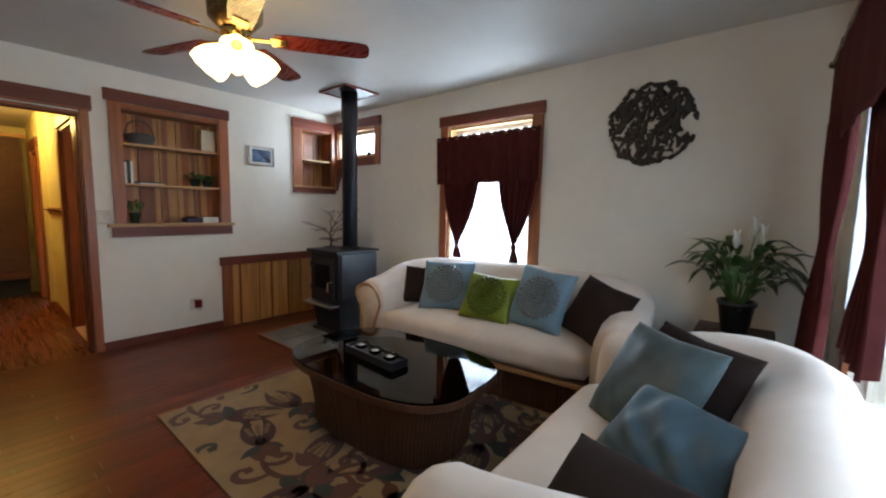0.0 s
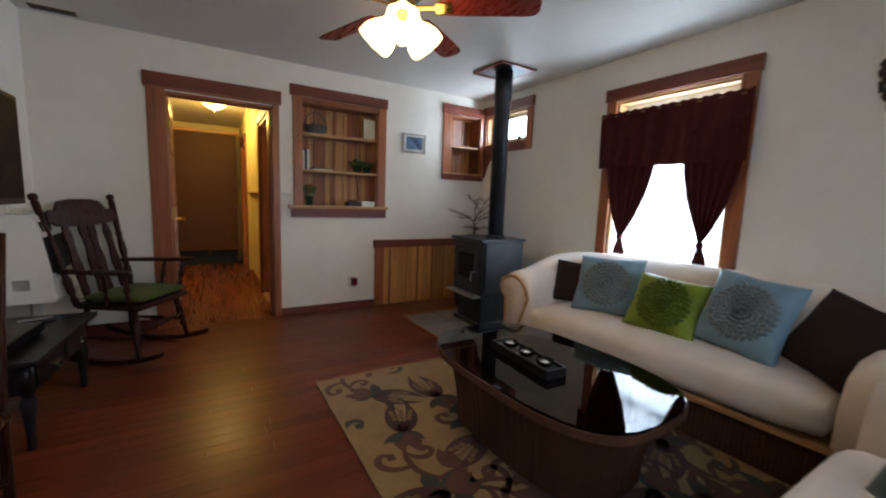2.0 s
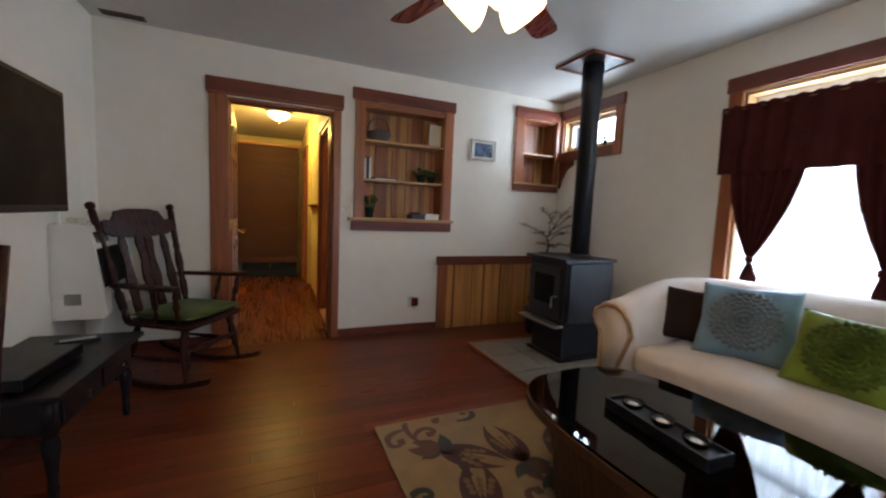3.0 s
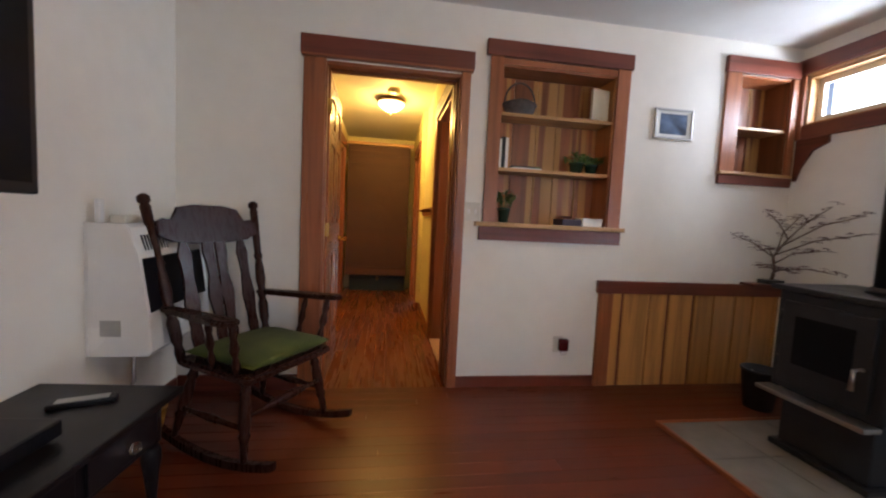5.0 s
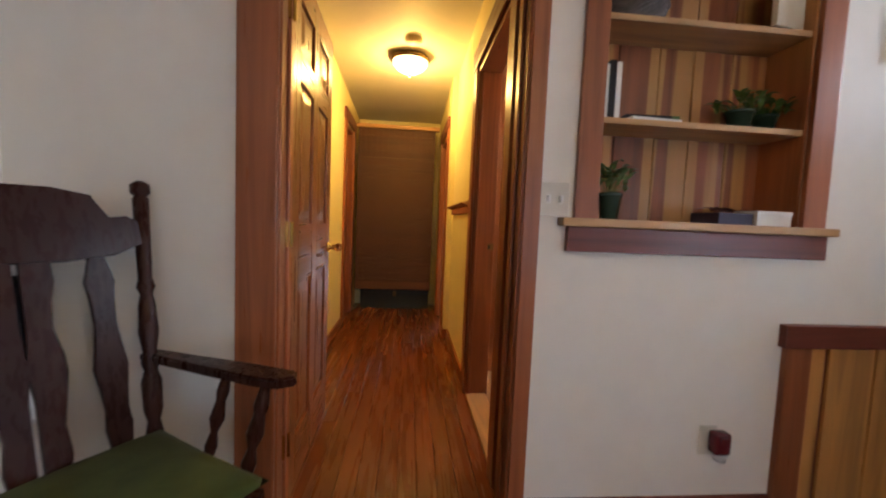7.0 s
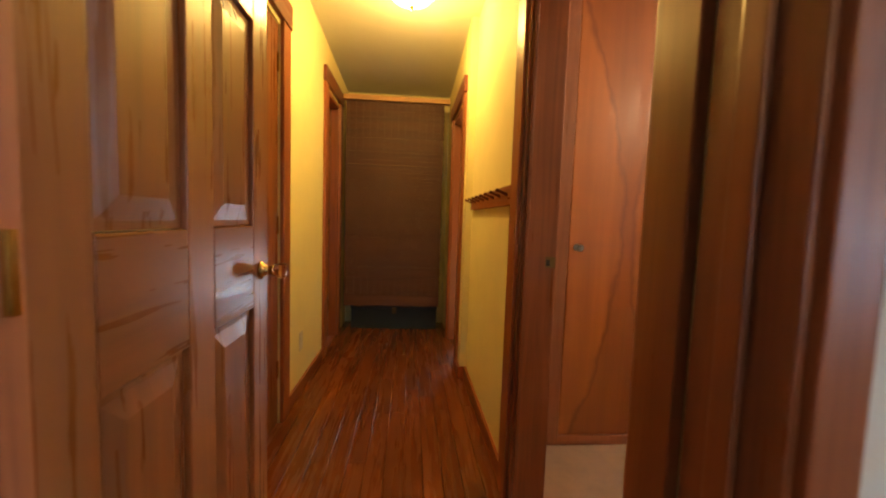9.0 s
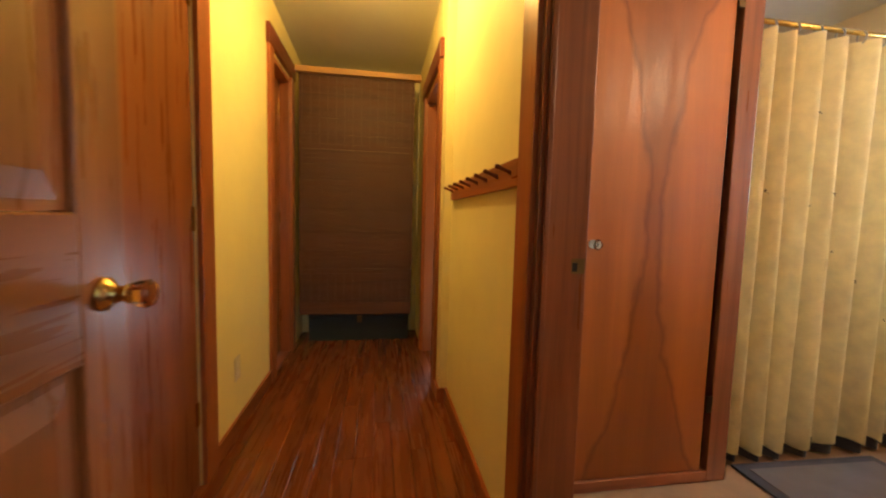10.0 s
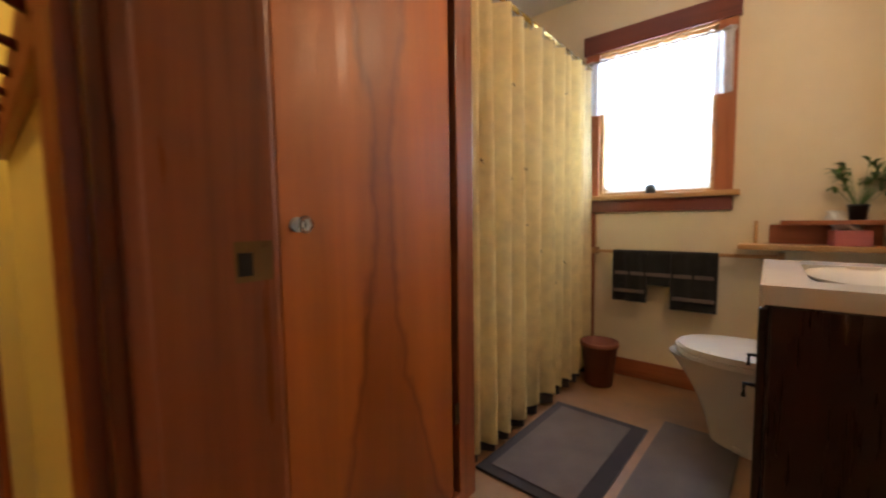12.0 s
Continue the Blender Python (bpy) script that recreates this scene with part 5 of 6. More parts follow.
pillow("throw_pillow", (-2.88, 4.05, 0.475), 20, 22, 0, 0.34, 0.34, 0.12, BROWN, "square dark brown suede throw pillow")
pillow("throw_pillow", (-2.56, 4.02, 0.475), 19, 28, 2, 0.46, 0.44, 0.13, BLUE, "pale blue silk pillow with grey rosette", GREYSILK)
pillow("throw_pillow", (-2.14, 3.97, 0.475), 10, 30, -4, 0.42, 0.38, 0.13, GREEN, "bright green silk pillow with rosette", GREENSHADED)
pillow("throw_pillow", (-1.77, 4.04, 0.475), 0, 26, -6, 0.43, 0.46, 0.13, BLUE, "pale blue silk pillow with grey rosette", GREYSILK)
pillow("throw_pillow", (-1.42, 4.06, 0.475), -22, 28, -12, 0.44, 0.42, 0.14, BROWN, "square dark brown suede throw pillow")
pillow("throw_pillow", (-0.80, 3.17, 0.475), -42, 30, 0, 0.48, 0.42, 0.14, BROWN, "square dark brown suede throw pillow")
pillow("throw_pillow", (-0.89, 3.05, 0.475), -42, 32, 2, 0.46, 0.44, 0.14, BLUEDEEP, "blue brocade throw pillow with sheen", None, 0.002)
pillow("throw_pillow", (-0.76, 2.80, 0.49), -34, 48, 0, 0.44, 0.31, 0.14, BLUESATIN, "pale blue satin throw pillow, creased", None, 0.010)
pillow("throw_pillow", (-0.73, 2.26, 0.47), -14, 58, 0, 0.50, 0.38, 0.20, BROWN, "square dark brown suede throw pillow")

# ---- coffee table, tray, rug ----
TX, TY, TZ = -2.21, 3.09, 0.435
ct = thing("coffee_table", (TX, TY, 0.013), 2, "oval smoked-glass coffee table on a flared reed base", "coffee table")
def oval(a, b, n=4.0, k=72):
    out = []
    for i in range(k):
        t = 2 * math.pi * i / k
        c, s = math.cos(t), math.sin(t)
        out.append((a * abs(c) ** (2 / n) * (1 if c >= 0 else -1), b * abs(s) ** (2 / n) * (1 if s >= 0 else -1)))
    return out
part("glass_top", prism(oval(0.635, 0.405, 3.2), TZ - 0.029, TZ - 0.017, 0.004), SMOKED, ct, "smoked glass top")
rim = bmesh.new()
o, i_ = oval(0.642, 0.412, 3.2), oval(0.58, 0.35, 3.2)
loops = [[rim.verts.new((x, y, z)) for x, y in loop] for loop, z in ((i_, TZ - 0.065), (o, TZ - 0.065), (o, TZ - 0.030), (i_, TZ - 0.030))]
for k in range(4):
    for j in range(72):
        rim.faces.new((loops[k][j], loops[k][(j + 1) % 72], loops[(k + 1) % 4][(j + 1) % 72], loops[(k + 1) % 4][j]))
part("rim", rim, REED, ct)
def base_f(u, v):
    k = 0.95 - 0.13 * math.sin(math.pi * 0.5 * v)
    c, s = math.cos(2 * math.pi * u), math.sin(2 * math.pi * u)
    rib = 1 + 0.012 * math.cos(2 * math.pi * u * 96)
    return Vector((0.60 * k * rib * abs(c) ** 0.65 * (1 if c >= 0 else -1), 0.37 * k * rib * abs(s) ** 0.65 * (1 if s >= 0 else -1), (TZ - 0.065) * (1 - v)))
part("reed_base", grid_mesh(288, 12, base_f, True), REED, ct, "dark flared reed base", True)
part("plinth", prism(oval(0.50, 0.27, 3.0, 48), 0, 0.03, 0.004), REED, ct)

ty = thing("candle_tray", (-2.25, 3.01, TZ - 0.004), -3, "black wooden tray holding three glass candle cups", "tray")
part("base", box(-0.215, 0.215, -0.055, 0.055, 0.0, 0.010, 0.002), BLACK, ty)
for a in ((-0.215, 0.215, -0.062, -0.052), (-0.215, 0.215, 0.052, 0.062)):
    part("side", box(a[0], a[1], a[2], a[3], 0.0, 0.045, 0.003), BLACK, ty)
for a in ((-0.222, -0.212, -0.062, 0.062), (0.212, 0.222, -0.062, 0.062)):
    part("side", box(a[0], a[1], a[2], a[3], 0.0, 0.0455, 0.003), BLACK, ty)
part("bed", box(-0.21, 0.21, -0.05, 0.05, 0.01, 0.030, 0.003), BLACK, ty)
for k, x in enumerate((-0.135, 0.0, 0.135)):
    cc_ = thing("candle_cup", tuple(ty.matrix_world @ Vector((x, 0, 0.03))), 0, "clear glass tealight cup with white candle", "candle", "candle cups on the tray")
    part("cup", lathe([(0.026, 0), (0.040, 0.012), (0.044, 0.030), (0.041, 0.030), (0.037, 0.014), (0.022, 0.005)], 20), CRYSTAL, cc_, "", True)
    part("candle", lathe([(0.019, 0.006), (0.019, 0.018), (0.003, 0.018), (0.002, 0.026)], 14), WHITE, cc_)

RX0, RX1, RY0, RY1 = -3.34, -1.00, 2.20, 3.85
rug = thing("area_rug", ((RX0 + RX1) / 2, (RY0 + RY1) / 2, 0), 0, "beige area rug with brown and teal floral scrolls", "rug")
RUG = cloth("rug_beige", (0.235, 0.150, 0.062), 0.95, 160, 0.16)
RUGB = cloth("rug_brown", (0.050, 0.012, 0.011), 0.95, 160, 0.2)
RUGM = cloth("rug_tan_brown", (0.080, 0.024, 0.011), 0.95, 160, 0.2)
RUGT = cloth("rug_teal", (0.022, 0.026, 0.018), 0.95, 160, 0.2)
RUGG = cloth("rug_gold", (0.155, 0.090, 0.028), 0.95, 160, 0.2)
W2, H2 = (RX1 - RX0) / 2, (RY1 - RY0) / 2
part("rug_base", box(-W2, W2, -H2, H2, 0, 0.010, 0.003), RUG, rug)
bms = {"b": bmesh.new(), "m": bmesh.new(), "t": bmesh.new(), "g": bmesh.new()}
rnd = random.Random(5)
def flat(key, pts, widths, z=0.0108):
    """A ribbon lying on the pile; where its widths swell it is a leaf."""
    bm = bms[key]
    rows = []
    for i, p in enumerate(pts):
        a, b = pts[max(0, i - 1)], pts[min(len(pts) - 1, i + 1)]
        d = Vector((b[0] - a[0], b[1] - a[1]))
        d = d.normalized() if d.length > 1e-6 else Vector((1, 0))
        w = widths[i]
        x, y = p
        l = (max(-W2 + .015, min(W2 - .015, x - d.y * w)), max(-H2 + .015, min(H2 - .015, y + d.x * w)))
        r = (max(-W2 + .015, min(W2 - .015, x + d.y * w)), max(-H2 + .015, min(H2 - .015, y - d.x * w)))
        rows.append((bm.verts.new((*l, z)), bm.verts.new((*r, z))))
    for a, b in zip(rows, rows[1:]):
        bm.faces.new((a[0], b[0], b[1], a[1]))
def rug_leaf(key, x, y, ang, ln, w, bend=0.3, z=0.0112):
    pts = [(x + ln * s * math.cos(ang + bend * s), y + ln * s * math.sin(ang + bend * s)) for s in (i / 8 for i in range(9))]
    flat(key, pts, [w * math.sin(math.pi * max(.02, min(.98, s)) ** 0.75) for s in (i / 8 for i in range(9))], z)
def scroll(key, x, y, ang, ln, curl, w):
    pts, a, px, py = [], ang, x, y
    for i in range(26):
        pts.append((px, py))
        px += ln / 26 * math.cos(a)
        py += ln / 26 * math.sin(a)
        a += curl * (0.35 + 2.2 * (i / 25) ** 2) / 8
    flat(key, pts, [w * (0.5 + 0.6 * math.sin(math.pi * i / 25)) + (0.012 if i > 23 else 0) for i in range(26)])
    return pts
def hook(key, x, y, ang, ln, sg, w):
    """A stem that ends in a tight curl with a round bud."""
    pts = scroll(key, x, y, ang, ln, 1.55 * sg, w)
    flat(key, [(pts[-1][0] + 0.024 * math.cos(q), pts[-1][1] + 0.024 * math.sin(q)) for q in (0, math.pi)], [0.020, 0.020], 0.0114)
    return pts
def blossom(x, y, a):
    """A tulip-like bloom: two long curved petals, a short one, gold seeds between and leaves behind."""
    for an, ln, w, bend in ((-0.62, 0.34, 0.036, 0.55), (0.62, 0.36, 0.038, -0.55), (0.0, 0.13, 0.034, 0.0)):
        rug_leaf("b", x, y, a + an, ln, w, bend, 0.0116)
    for k in range(9):
        q, e = 0.13 + 0.036 * (k // 3), -0.26 + 0.26 * (k % 3)
        rug_leaf("g", x + q * math.cos(a + e), y + q * math.sin(a + e), a + e, 0.042, 0.017, 0.1, 0.0121)
    rug_leaf("m", x, y, a + 2.6, 0.15, 0.044, 0.5, 0.0117)
    rug_leaf("t", x + 0.02, y + 0.02, a + 1.6, 0.15, 0.038, 0.4, 0.0118)
    rug_leaf("m", x, y, a - 2.4, 0.16, 0.046, -0.4, 0.0119)
    rug_leaf("t", x, y, a - 1.7, 0.12, 0.032, -0.4, 0.0117)
for row in range(4):
    for col in range(5):
        x = -W2 + 0.30 + col * 0.47 + (0.22 if row % 2 else 0) + rnd.uniform(-.03, .03)
        y = -H2 + 0.24 + row * 0.41 + rnd.uniform(-.03, .03)
        sg = 1 if (col + row) % 2 else -1
        a = 0.9 + 1.9 * col + 2.3 * row
        blossom(x, y, a)
        pts = hook("m", x - 0.03 * math.cos(a), y - 0.03 * math.sin(a), a + 2.9, 0.66, sg, 0.015)
        hook("m", *pts[9], a + 2.9 - 0.9 * sg, 0.30, -sg, 0.018)
        hook("m", *pts[5], a + 2.9 + 1.0 * sg, 0.24, sg, 0.016)
        hook("t", x + 0.30 * math.cos(a + 1.5), y + 0.30 * math.sin(a + 1.5), a + 0.4, 0.26, -sg, 0.017)
        for k, key in ((12, "t"), (15, "m"), (19, "t")):
            rug_leaf(key, *pts[k], a + 2.9 + sg * (1.6 if k == 15 else 0.4), 0.15, 0.040, 0.5 * sg)
        rug_leaf("m", *pts[21], a + 1.2, 0.16, 0.050, -0.6 * sg, 0.0119)
for key, m_, nm in (("b", RUGB, "flower_pattern"), ("m", RUGM, "scrollwork"), ("t", RUGT, "leaf_pattern"), ("g", RUGG, "petal_pattern")):
    tagged(part(nm, bms[key], m_, rug), "", "", "", "stuff")
part("binding", boxes([(-W2 - .004, -W2 + .006, -H2, H2, 0, .0112), (W2 - .006, W2 + .004, -H2, H2, 0, .0112), (-W2, W2, -H2 - .004, -H2 + .006, 0, .0112), (-W2, W2, H2 - .006, H2 + .004, 0, .0112)]), RUG, rug)

# ---- peace lily on a low stand ----
ps = thing("plant_stand", (-0.62, 4.36, 0), 0, "low dark wooden plant stand in the corner", "plant stand")
part("tabletop", box(-0.19, 0.19, -0.19, 0.19, 0.605, 0.63, 0.005), CHAIRWOOD, ps)
for sx in (-.16, .16):
    for sy in (-.16, .16):
        part("leg", box(sx - .016, sx + .016, sy - .016, sy + .016, 0, 0.605, 0.003), CHAIRWOOD, ps)
ly = thing("peace_lily", (-0.62, 4.36, 0.63), 0, "peace lily with white flowers in a dark pot", "plant")
part("pot", lathe([(0.065, 0), (0.09, 0.16), (0.098, 0.165), (0.098, 0.19), (0.085, 0.19), (0.08, 0.15)], 24), POTDARK, ly, "", True)
rnd = random.Random(12)
bm, st = bmesh.new(), bmesh.new()
for i in range(64):
    a = rnd.uniform(0, 6.283)
    up = rnd.uniform(0.05, 0.30)
    r = rnd.uniform(0.05, 0.19)
    b0 = Vector((0.03 * math.cos(a), 0.03 * math.sin(a), 0.17))
    b1 = Vector((r * math.cos(a), r * math.sin(a), 0.19 + up))
    tube([b0, b0.lerp(b1, 0.5) + Vector((0, 0, 0.03)), b1], [0.003, 0.0025, 0.002], 5, st)
    ln = rnd.uniform(0.13, 0.22)
    tip = b1 + Vector((math.cos(a + rnd.uniform(-.5, .5)), math.sin(a + rnd.uniform(-.5, .5)), rnd.uniform(-0.25, 0.75))).normalized() * ln
    leaf(bm, b1, tip, rnd.uniform(0.05, 0.085), rnd.uniform(0.3, 0.9), 7)
for a, r, z in ((0.4, 0.06, 0.58), (-0.3, 0.10, 0.54), (1.2, 0.13, 0.52), (2.2, 0.05, 0.50)):
    p0, p1 = Vector((0, 0, 0.18)), Vector((r * math.cos(a), r * math.sin(a), z))
    tube([p0, p0.lerp(p1, .6), p1], [0.003, 0.0025, 0.002], 5, st)
    fw = bmesh.new()
    for k in (-1, 1):
        leaf(fw, p1 - Vector((0, 0, 0.01)), p1 + Vector((0.02 * k, 0.015, 0.12)), 0.055, 0.25, 6)
    tube([p1, p1 + Vector((0.004, 0.0, 0.05))], 0.005, 6, fw)
    part("flower", fw, FLOWER, ly, "white hooded flower", True)
part("stems", st, LEAFPALE, ly)
part("leaves", bm, LEAF, ly, "glossy dark green leaves", True)

# ---- curtains ----
def drape(name, f, m, parent, nu=60, nv=24, label="", thick=0.0):
    return part(name, grid_mesh(nu, nv, f), m, parent, label, True, thick)


def tied(x0, x1, zt, zb, knot_x, knot_z, y, ph, folds=6):
    """A curtain panel gathered to a knot, with a tail under it."""
    def f(u, v):
        z = zt + (zb - zt) * v
        kz = (zt - knot_z) / (zt - zb)
        if v < kz:
            q = 1 - (v / kz) ** 2.2
            w = 0.03 + 0.97 * q
        else:
            e = (v - kz) / (1 - kz)
            w = 0.03 + 0.20 * min(1, e * 1.3)
        xa, xb = knot_x + (x0 - knot_x) * w, knot_x + (x1 - knot_x) * w
        return Vector((xa + (xb - xa) * u, y - 0.012 - (0.018 + 0.01 * (1 - w)) * math.sin(2 * math.pi * folds * u + ph + 2 * v) * (0.45 + 0.55 * w), z))
    return f


def valance(x0, x1, zt, zb, y, folds, ph=0.0, deep=0.020):
    def f(u, v):
        x = x0 + (x1 - x0) * u
        z = zt + (zb - zt) * v
        z += 0.005 * math.sin(2 * math.pi * folds * 1.7 * u + ph) * (1 - v) * (1 if v < .1 else 0.3)
        g = deep * (0.35 + 0.65 * v) * math.sin(2 * math.pi * folds * u + ph + 0.8 * v + 1.5 * math.sin(5 * u))
        return Vector((x, y + g, z))
    return f


c1 = thing("window_curtains", (0, 0, 0), 0, "maroon valance and tied-back curtains on the sash window", "curtains")
drape("valance", valance(-3.17, -2.03, 2.03, 1.57, YB - 0.085, 9), MAROON, c1, 110, 14, "gathered maroon valance", 0.002)
drape("tied_panel", tied(-3.08, -2.63, 1.80, 0.84, -2.90, 0.98, YB - 0.060, 0), MAROON, c1, 60, 34, "maroon panel gathered to a knot", 0.002)
drape("tied_panel", tied(-2.44, -2.04, 1.80, 0.84, -2.26, 1.0, YB - 0.060, 2), MAROON, c1, 60, 34, "maroon panel gathered to a knot", 0.002)
part("rod", tube([(-3.17, YB - 0.075, 2.005), (-2.03, YB - 0.075, 2.005)], 0.008, 8), ANTIQUE, c1, "", True)
for x in (-3.15, -2.05):
    part("rod_bracket", box(x - 0.008, x + 0.008, YB - 0.085, YB - 0.022, 1.99, 2.02), ANTIQUE, c1)
for kx in (-2.90, -2.26):
    part("tie_band", moved(lathe([(0.022, -0.02), (0.027, -0.01), (0.027, 0.01), (0.022, 0.02)], 14), Matrix.Translation((kx, YB - 0.072, 0.99))), MAROON, c1, "", True)
drape("sheer", lambda u, v: Vector((-3.07 + 0.92 * u, YB + 0.022 + 0.008 * math.sin(2 * math.pi * 13 * u + 1.2 * math.sin(9 * u)), 2.02 - 1.45 * v)), SHEER, c1, 120, 6, "white sheer panel")

def east(f):
    """Turns a curtain drawn along x at the south wall onto the east wall."""
    def g(u, v):
        p = f(u, v)
        return Vector((XC - (YB - p.y), -p.x, p.z))
    return g
c2 = thing("wide_window_curtains", (0, 0, 0), 0, "maroon valance and tied-back curtains with white sheers", "curtains")
drape("valance", east(valance(-4.34, -2.35, 2.13, 1.64, YB - 0.140, 7, 0.0, 0.006)), MAROON, c2, 180, 14, "gathered maroon valance", 0.002)
def gathered(x0, x1, zt, zb, tie_z, y, ph, lean):
    def f(u, v):
        z = zt + (zb - zt) * v
        w = 1 - 0.52 * math.exp(-((z - tie_z) / 0.20) ** 2)
        c = x0 + (x1 - x0) * lean
        x = c + (x0 + (x1 - x0) * u - c) * w
        return Vector((x, y - 0.04 * max(0.0, (tie_z - z) / 0.7) - 0.018 * (0.6 + w) * math.sin(2 * math.pi * 5 * u + ph + 0.5 * v), z))
    return f
for a, b, ph, zb, off, tz, lean in ((-4.33, -3.78, 0, 0.42, 0.115, 1.18, 0.30), (-3.52, -3.06, 2, 0.86, 0.070, 1.22, 0.42)):
    drape("tied_panel", east(gathered(a, b, 1.78, zb, tz, YB - off, ph, lean)), MAROON, c2, 80, 36, "maroon panel tied in the middle", 0.002)
drape("sheer", east(lambda u, v: Vector((-4.06 + 2.12 * u, YB - 0.035 + 0.004 * math.sin(2 * math.pi * 24 * u), 2.12 - 1.22 * v))), SHEER, c2, 220, 6, "white sheer panel")
part("rod", tube([(XC - 0.14, 1.78, 2.09), (XC - 0.14, 4.37, 2.09)], 0.009, 8), ANTIQUE, c2, "", True)
part("finial", moved(lathe([(0.0, 0), (0.016, 0.005), (0.020, 0.02), (0.012, 0.04), (0.0, 0.045)], 12), pose(XC - 0.14, 4.37, 2.09, -90)), ANTIQUE, c2, "", True)
part("rod_bracket", box(XC - 0.145, XC, 4.33, 4.345, 2.08, 2.10), ANTIQUE, c2)

# ---- ceiling fan ----
FX, FY = -2.746, 2.485
fan = thing("ceiling_fan", (FX, FY, ceil_z(FY)), 0, "brass ceiling fan with five cherry blades and lit tulip shades", "ceiling fan")
part("canopy", lathe([(0.075, 0.004), (0.078, -0.01), (0.06, -0.05), (0.03, -0.06)], 28), ANTIQUE, fan, "", True)
part("motor_housing", lathe([(0.03, -0.055), (0.09, -0.07), (0.125, -0.10), (0.135, -0.16), (0.130, -0.22), (0.10, -0.25), (0.075, -0.27)], 36), ANTIQUE, fan, "antique brass housing", True)
part("light_fitter", lathe([(0.075, -0.27), (0.07, -0.30), (0.055, -0.315), (0.05, -0.35), (0.03, -0.37), (0.008, -0.38)], 28), BRASS, fan, "", True)
for k in range(5):
    a = 53.7 + 72 * k
    m = pose(0, 0, -0.31, 0, 0, a) @ pose(0, 0, 0, -12, 0, 0)
    part("blade_iron", moved(boxes([(0.07, 0.19, -0.012, 0.012, 0.0, 0.006), (0.17, 0.25, -0.035, 0.035, -0.002, 0.004)]), m), BRASS, fan, "brass blade bracket")
    o = [(0.19, -0.055), (0.30, -0.064), (0.625, -0.070), (0.67, -0.06), (0.686, -0.03), (0.686, 0.03), (0.67, 0.06), (0.625, 0.070), (0.30, 0.064), (0.19, 0.055)]
    part("blade", moved(prism(o, 0.004, 0.012, 0.002), m), BLADE, fan, "glossy dark cherry blade")
SHADE = glowing("lit_glass_shade", (1.0, 0.76, 0.30), SHADE_GLOW)
for k in range(3):
    a = -23 + 120 * k
    m = pose(0, 0, -0.350, 0, 0, a) @ pose(0.045, 0, 0, 0, -48, 0) @ pose(0, 0, 0, 180)
    part("shade_holder", moved(lathe([(0.012, -0.03), (0.02, 0.0), (0.03, 0.02)], 14), m), BRASS, fan, "", True)
    def shade_f(u, v, m=m):
        r = 0.030 + 0.060 * math.sin(math.pi * 0.62 * v) + 0.006 * v * math.cos(2 * math.pi * u * 8)
        return m @ Vector((r * math.cos(2 * math.pi * u), r * math.sin(2 * math.pi * u), 0.015 + 0.150 * v))
    part("tulip_shade", grid_mesh(48, 12, shade_f, True), SHADE, fan, "glowing frosted tulip shade", True, 0.003)
part("pull_chain", tube([(0.02, -0.02, -0.37), (0.022, -0.022, -0.46)], 0.0025, 6), BRASS, fan)
part("pull_chain", tube([(-0.02, 0.02, -0.37), (-0.022, 0.022, -0.43)], 0.0025, 6), BRASS, fan)
bulb("fan_bulb", (FX, FY, ceil_z(FY) - 0.50), LF, WARM, 0.10)

# ---- side chair by the low table (back towards -x) ----
ch = thing("side_chair", (-2.50, 0.79, 0), 0, "dark wooden side chair with a ladder back", "chair")
part("seat", box(-0.20, 0.22, -0.21, 0.21, 0.43, 0.46, 0.008), CHAIRWOOD, ch)
for yv in (-0.18, 0.18):
    part("back_post", tube([(-0.19, yv, 0.0), (-0.19, yv, 0.45), (-0.24, yv * 1.02, 0.78), (-0.30, yv * 1.05, 1.07)], [0.018, 0.020, 0.018, 0.016], 8), CHAIRWOOD, ch, "", True)
    part("front_leg", tube([(0.19, yv, 0.0), (0.19, yv, 0.43)], [0.015, 0.020], 8), CHAIRWOOD, ch, "", True)
    part("side_stretcher", tube([(-0.19, yv, 0.2), (0.19, yv, 0.2)], 0.011, 8), CHAIRWOOD, ch, "", True)
for z, w, dx in ((0.95, 0.10, -0.285), (0.78, 0.06, -0.243), (0.62, 0.06, -0.213)):
    part("back_rail", moved(box(-0.009, 0.009, -0.185, 0.185, -w / 2, w / 2, 0.004), Matrix.Translation((dx, 0, z)) @ pose(0, 0, 0, 0, -10)), CHAIRWOOD, ch)

# ---- hallway ----
bl = thing("bamboo_blind", (-8.375, 0, 0), 0, "brown woven bamboo roller blind hanging to near the floor", "blind")
part("head_rail", box(-0.02, 0.045, 1.125, 2.10, 2.165, 2.21, 0.006), LEDGE, bl, "pale head rail")
bm = bmesh.new()
z = 0.36
k = 0
rnd = random.Random(3)
while z < 2.165:
    h = 0.014 if k % 13 else 0.020
    o = rnd.uniform(-0.0015, 0.0015) + (0.003 if k % 17 == 0 else 0)
    add_box(bm, -0.004 + o, 0.004 + o, 1.145, 2.05 + rnd.uniform(-.004, .004), z, z + h - 0.0012)
    z += h
    k += 1
tagged(part("reeds", bm, BAMBOO, bl, "woven bamboo reeds"), "", "", "", "stuff")
for i in range(14):
    yy = 1.17 + i * 0.065
    part("cord", boxes([(0.0055, 0.0075, yy, yy + 0.003, 0.26, 2.16)]), TWIG, bl)
part("bottom_fold", box(-0.012, 0.014, 1.145, 2.05, 0.255, 0.36, 0.006), BAMBOO, bl)
part("lift_cord", tube([(0.012, 2.085, 2.16), (0.012, 2.085, 0.95)], 0.0025, 6), IVORY, bl)
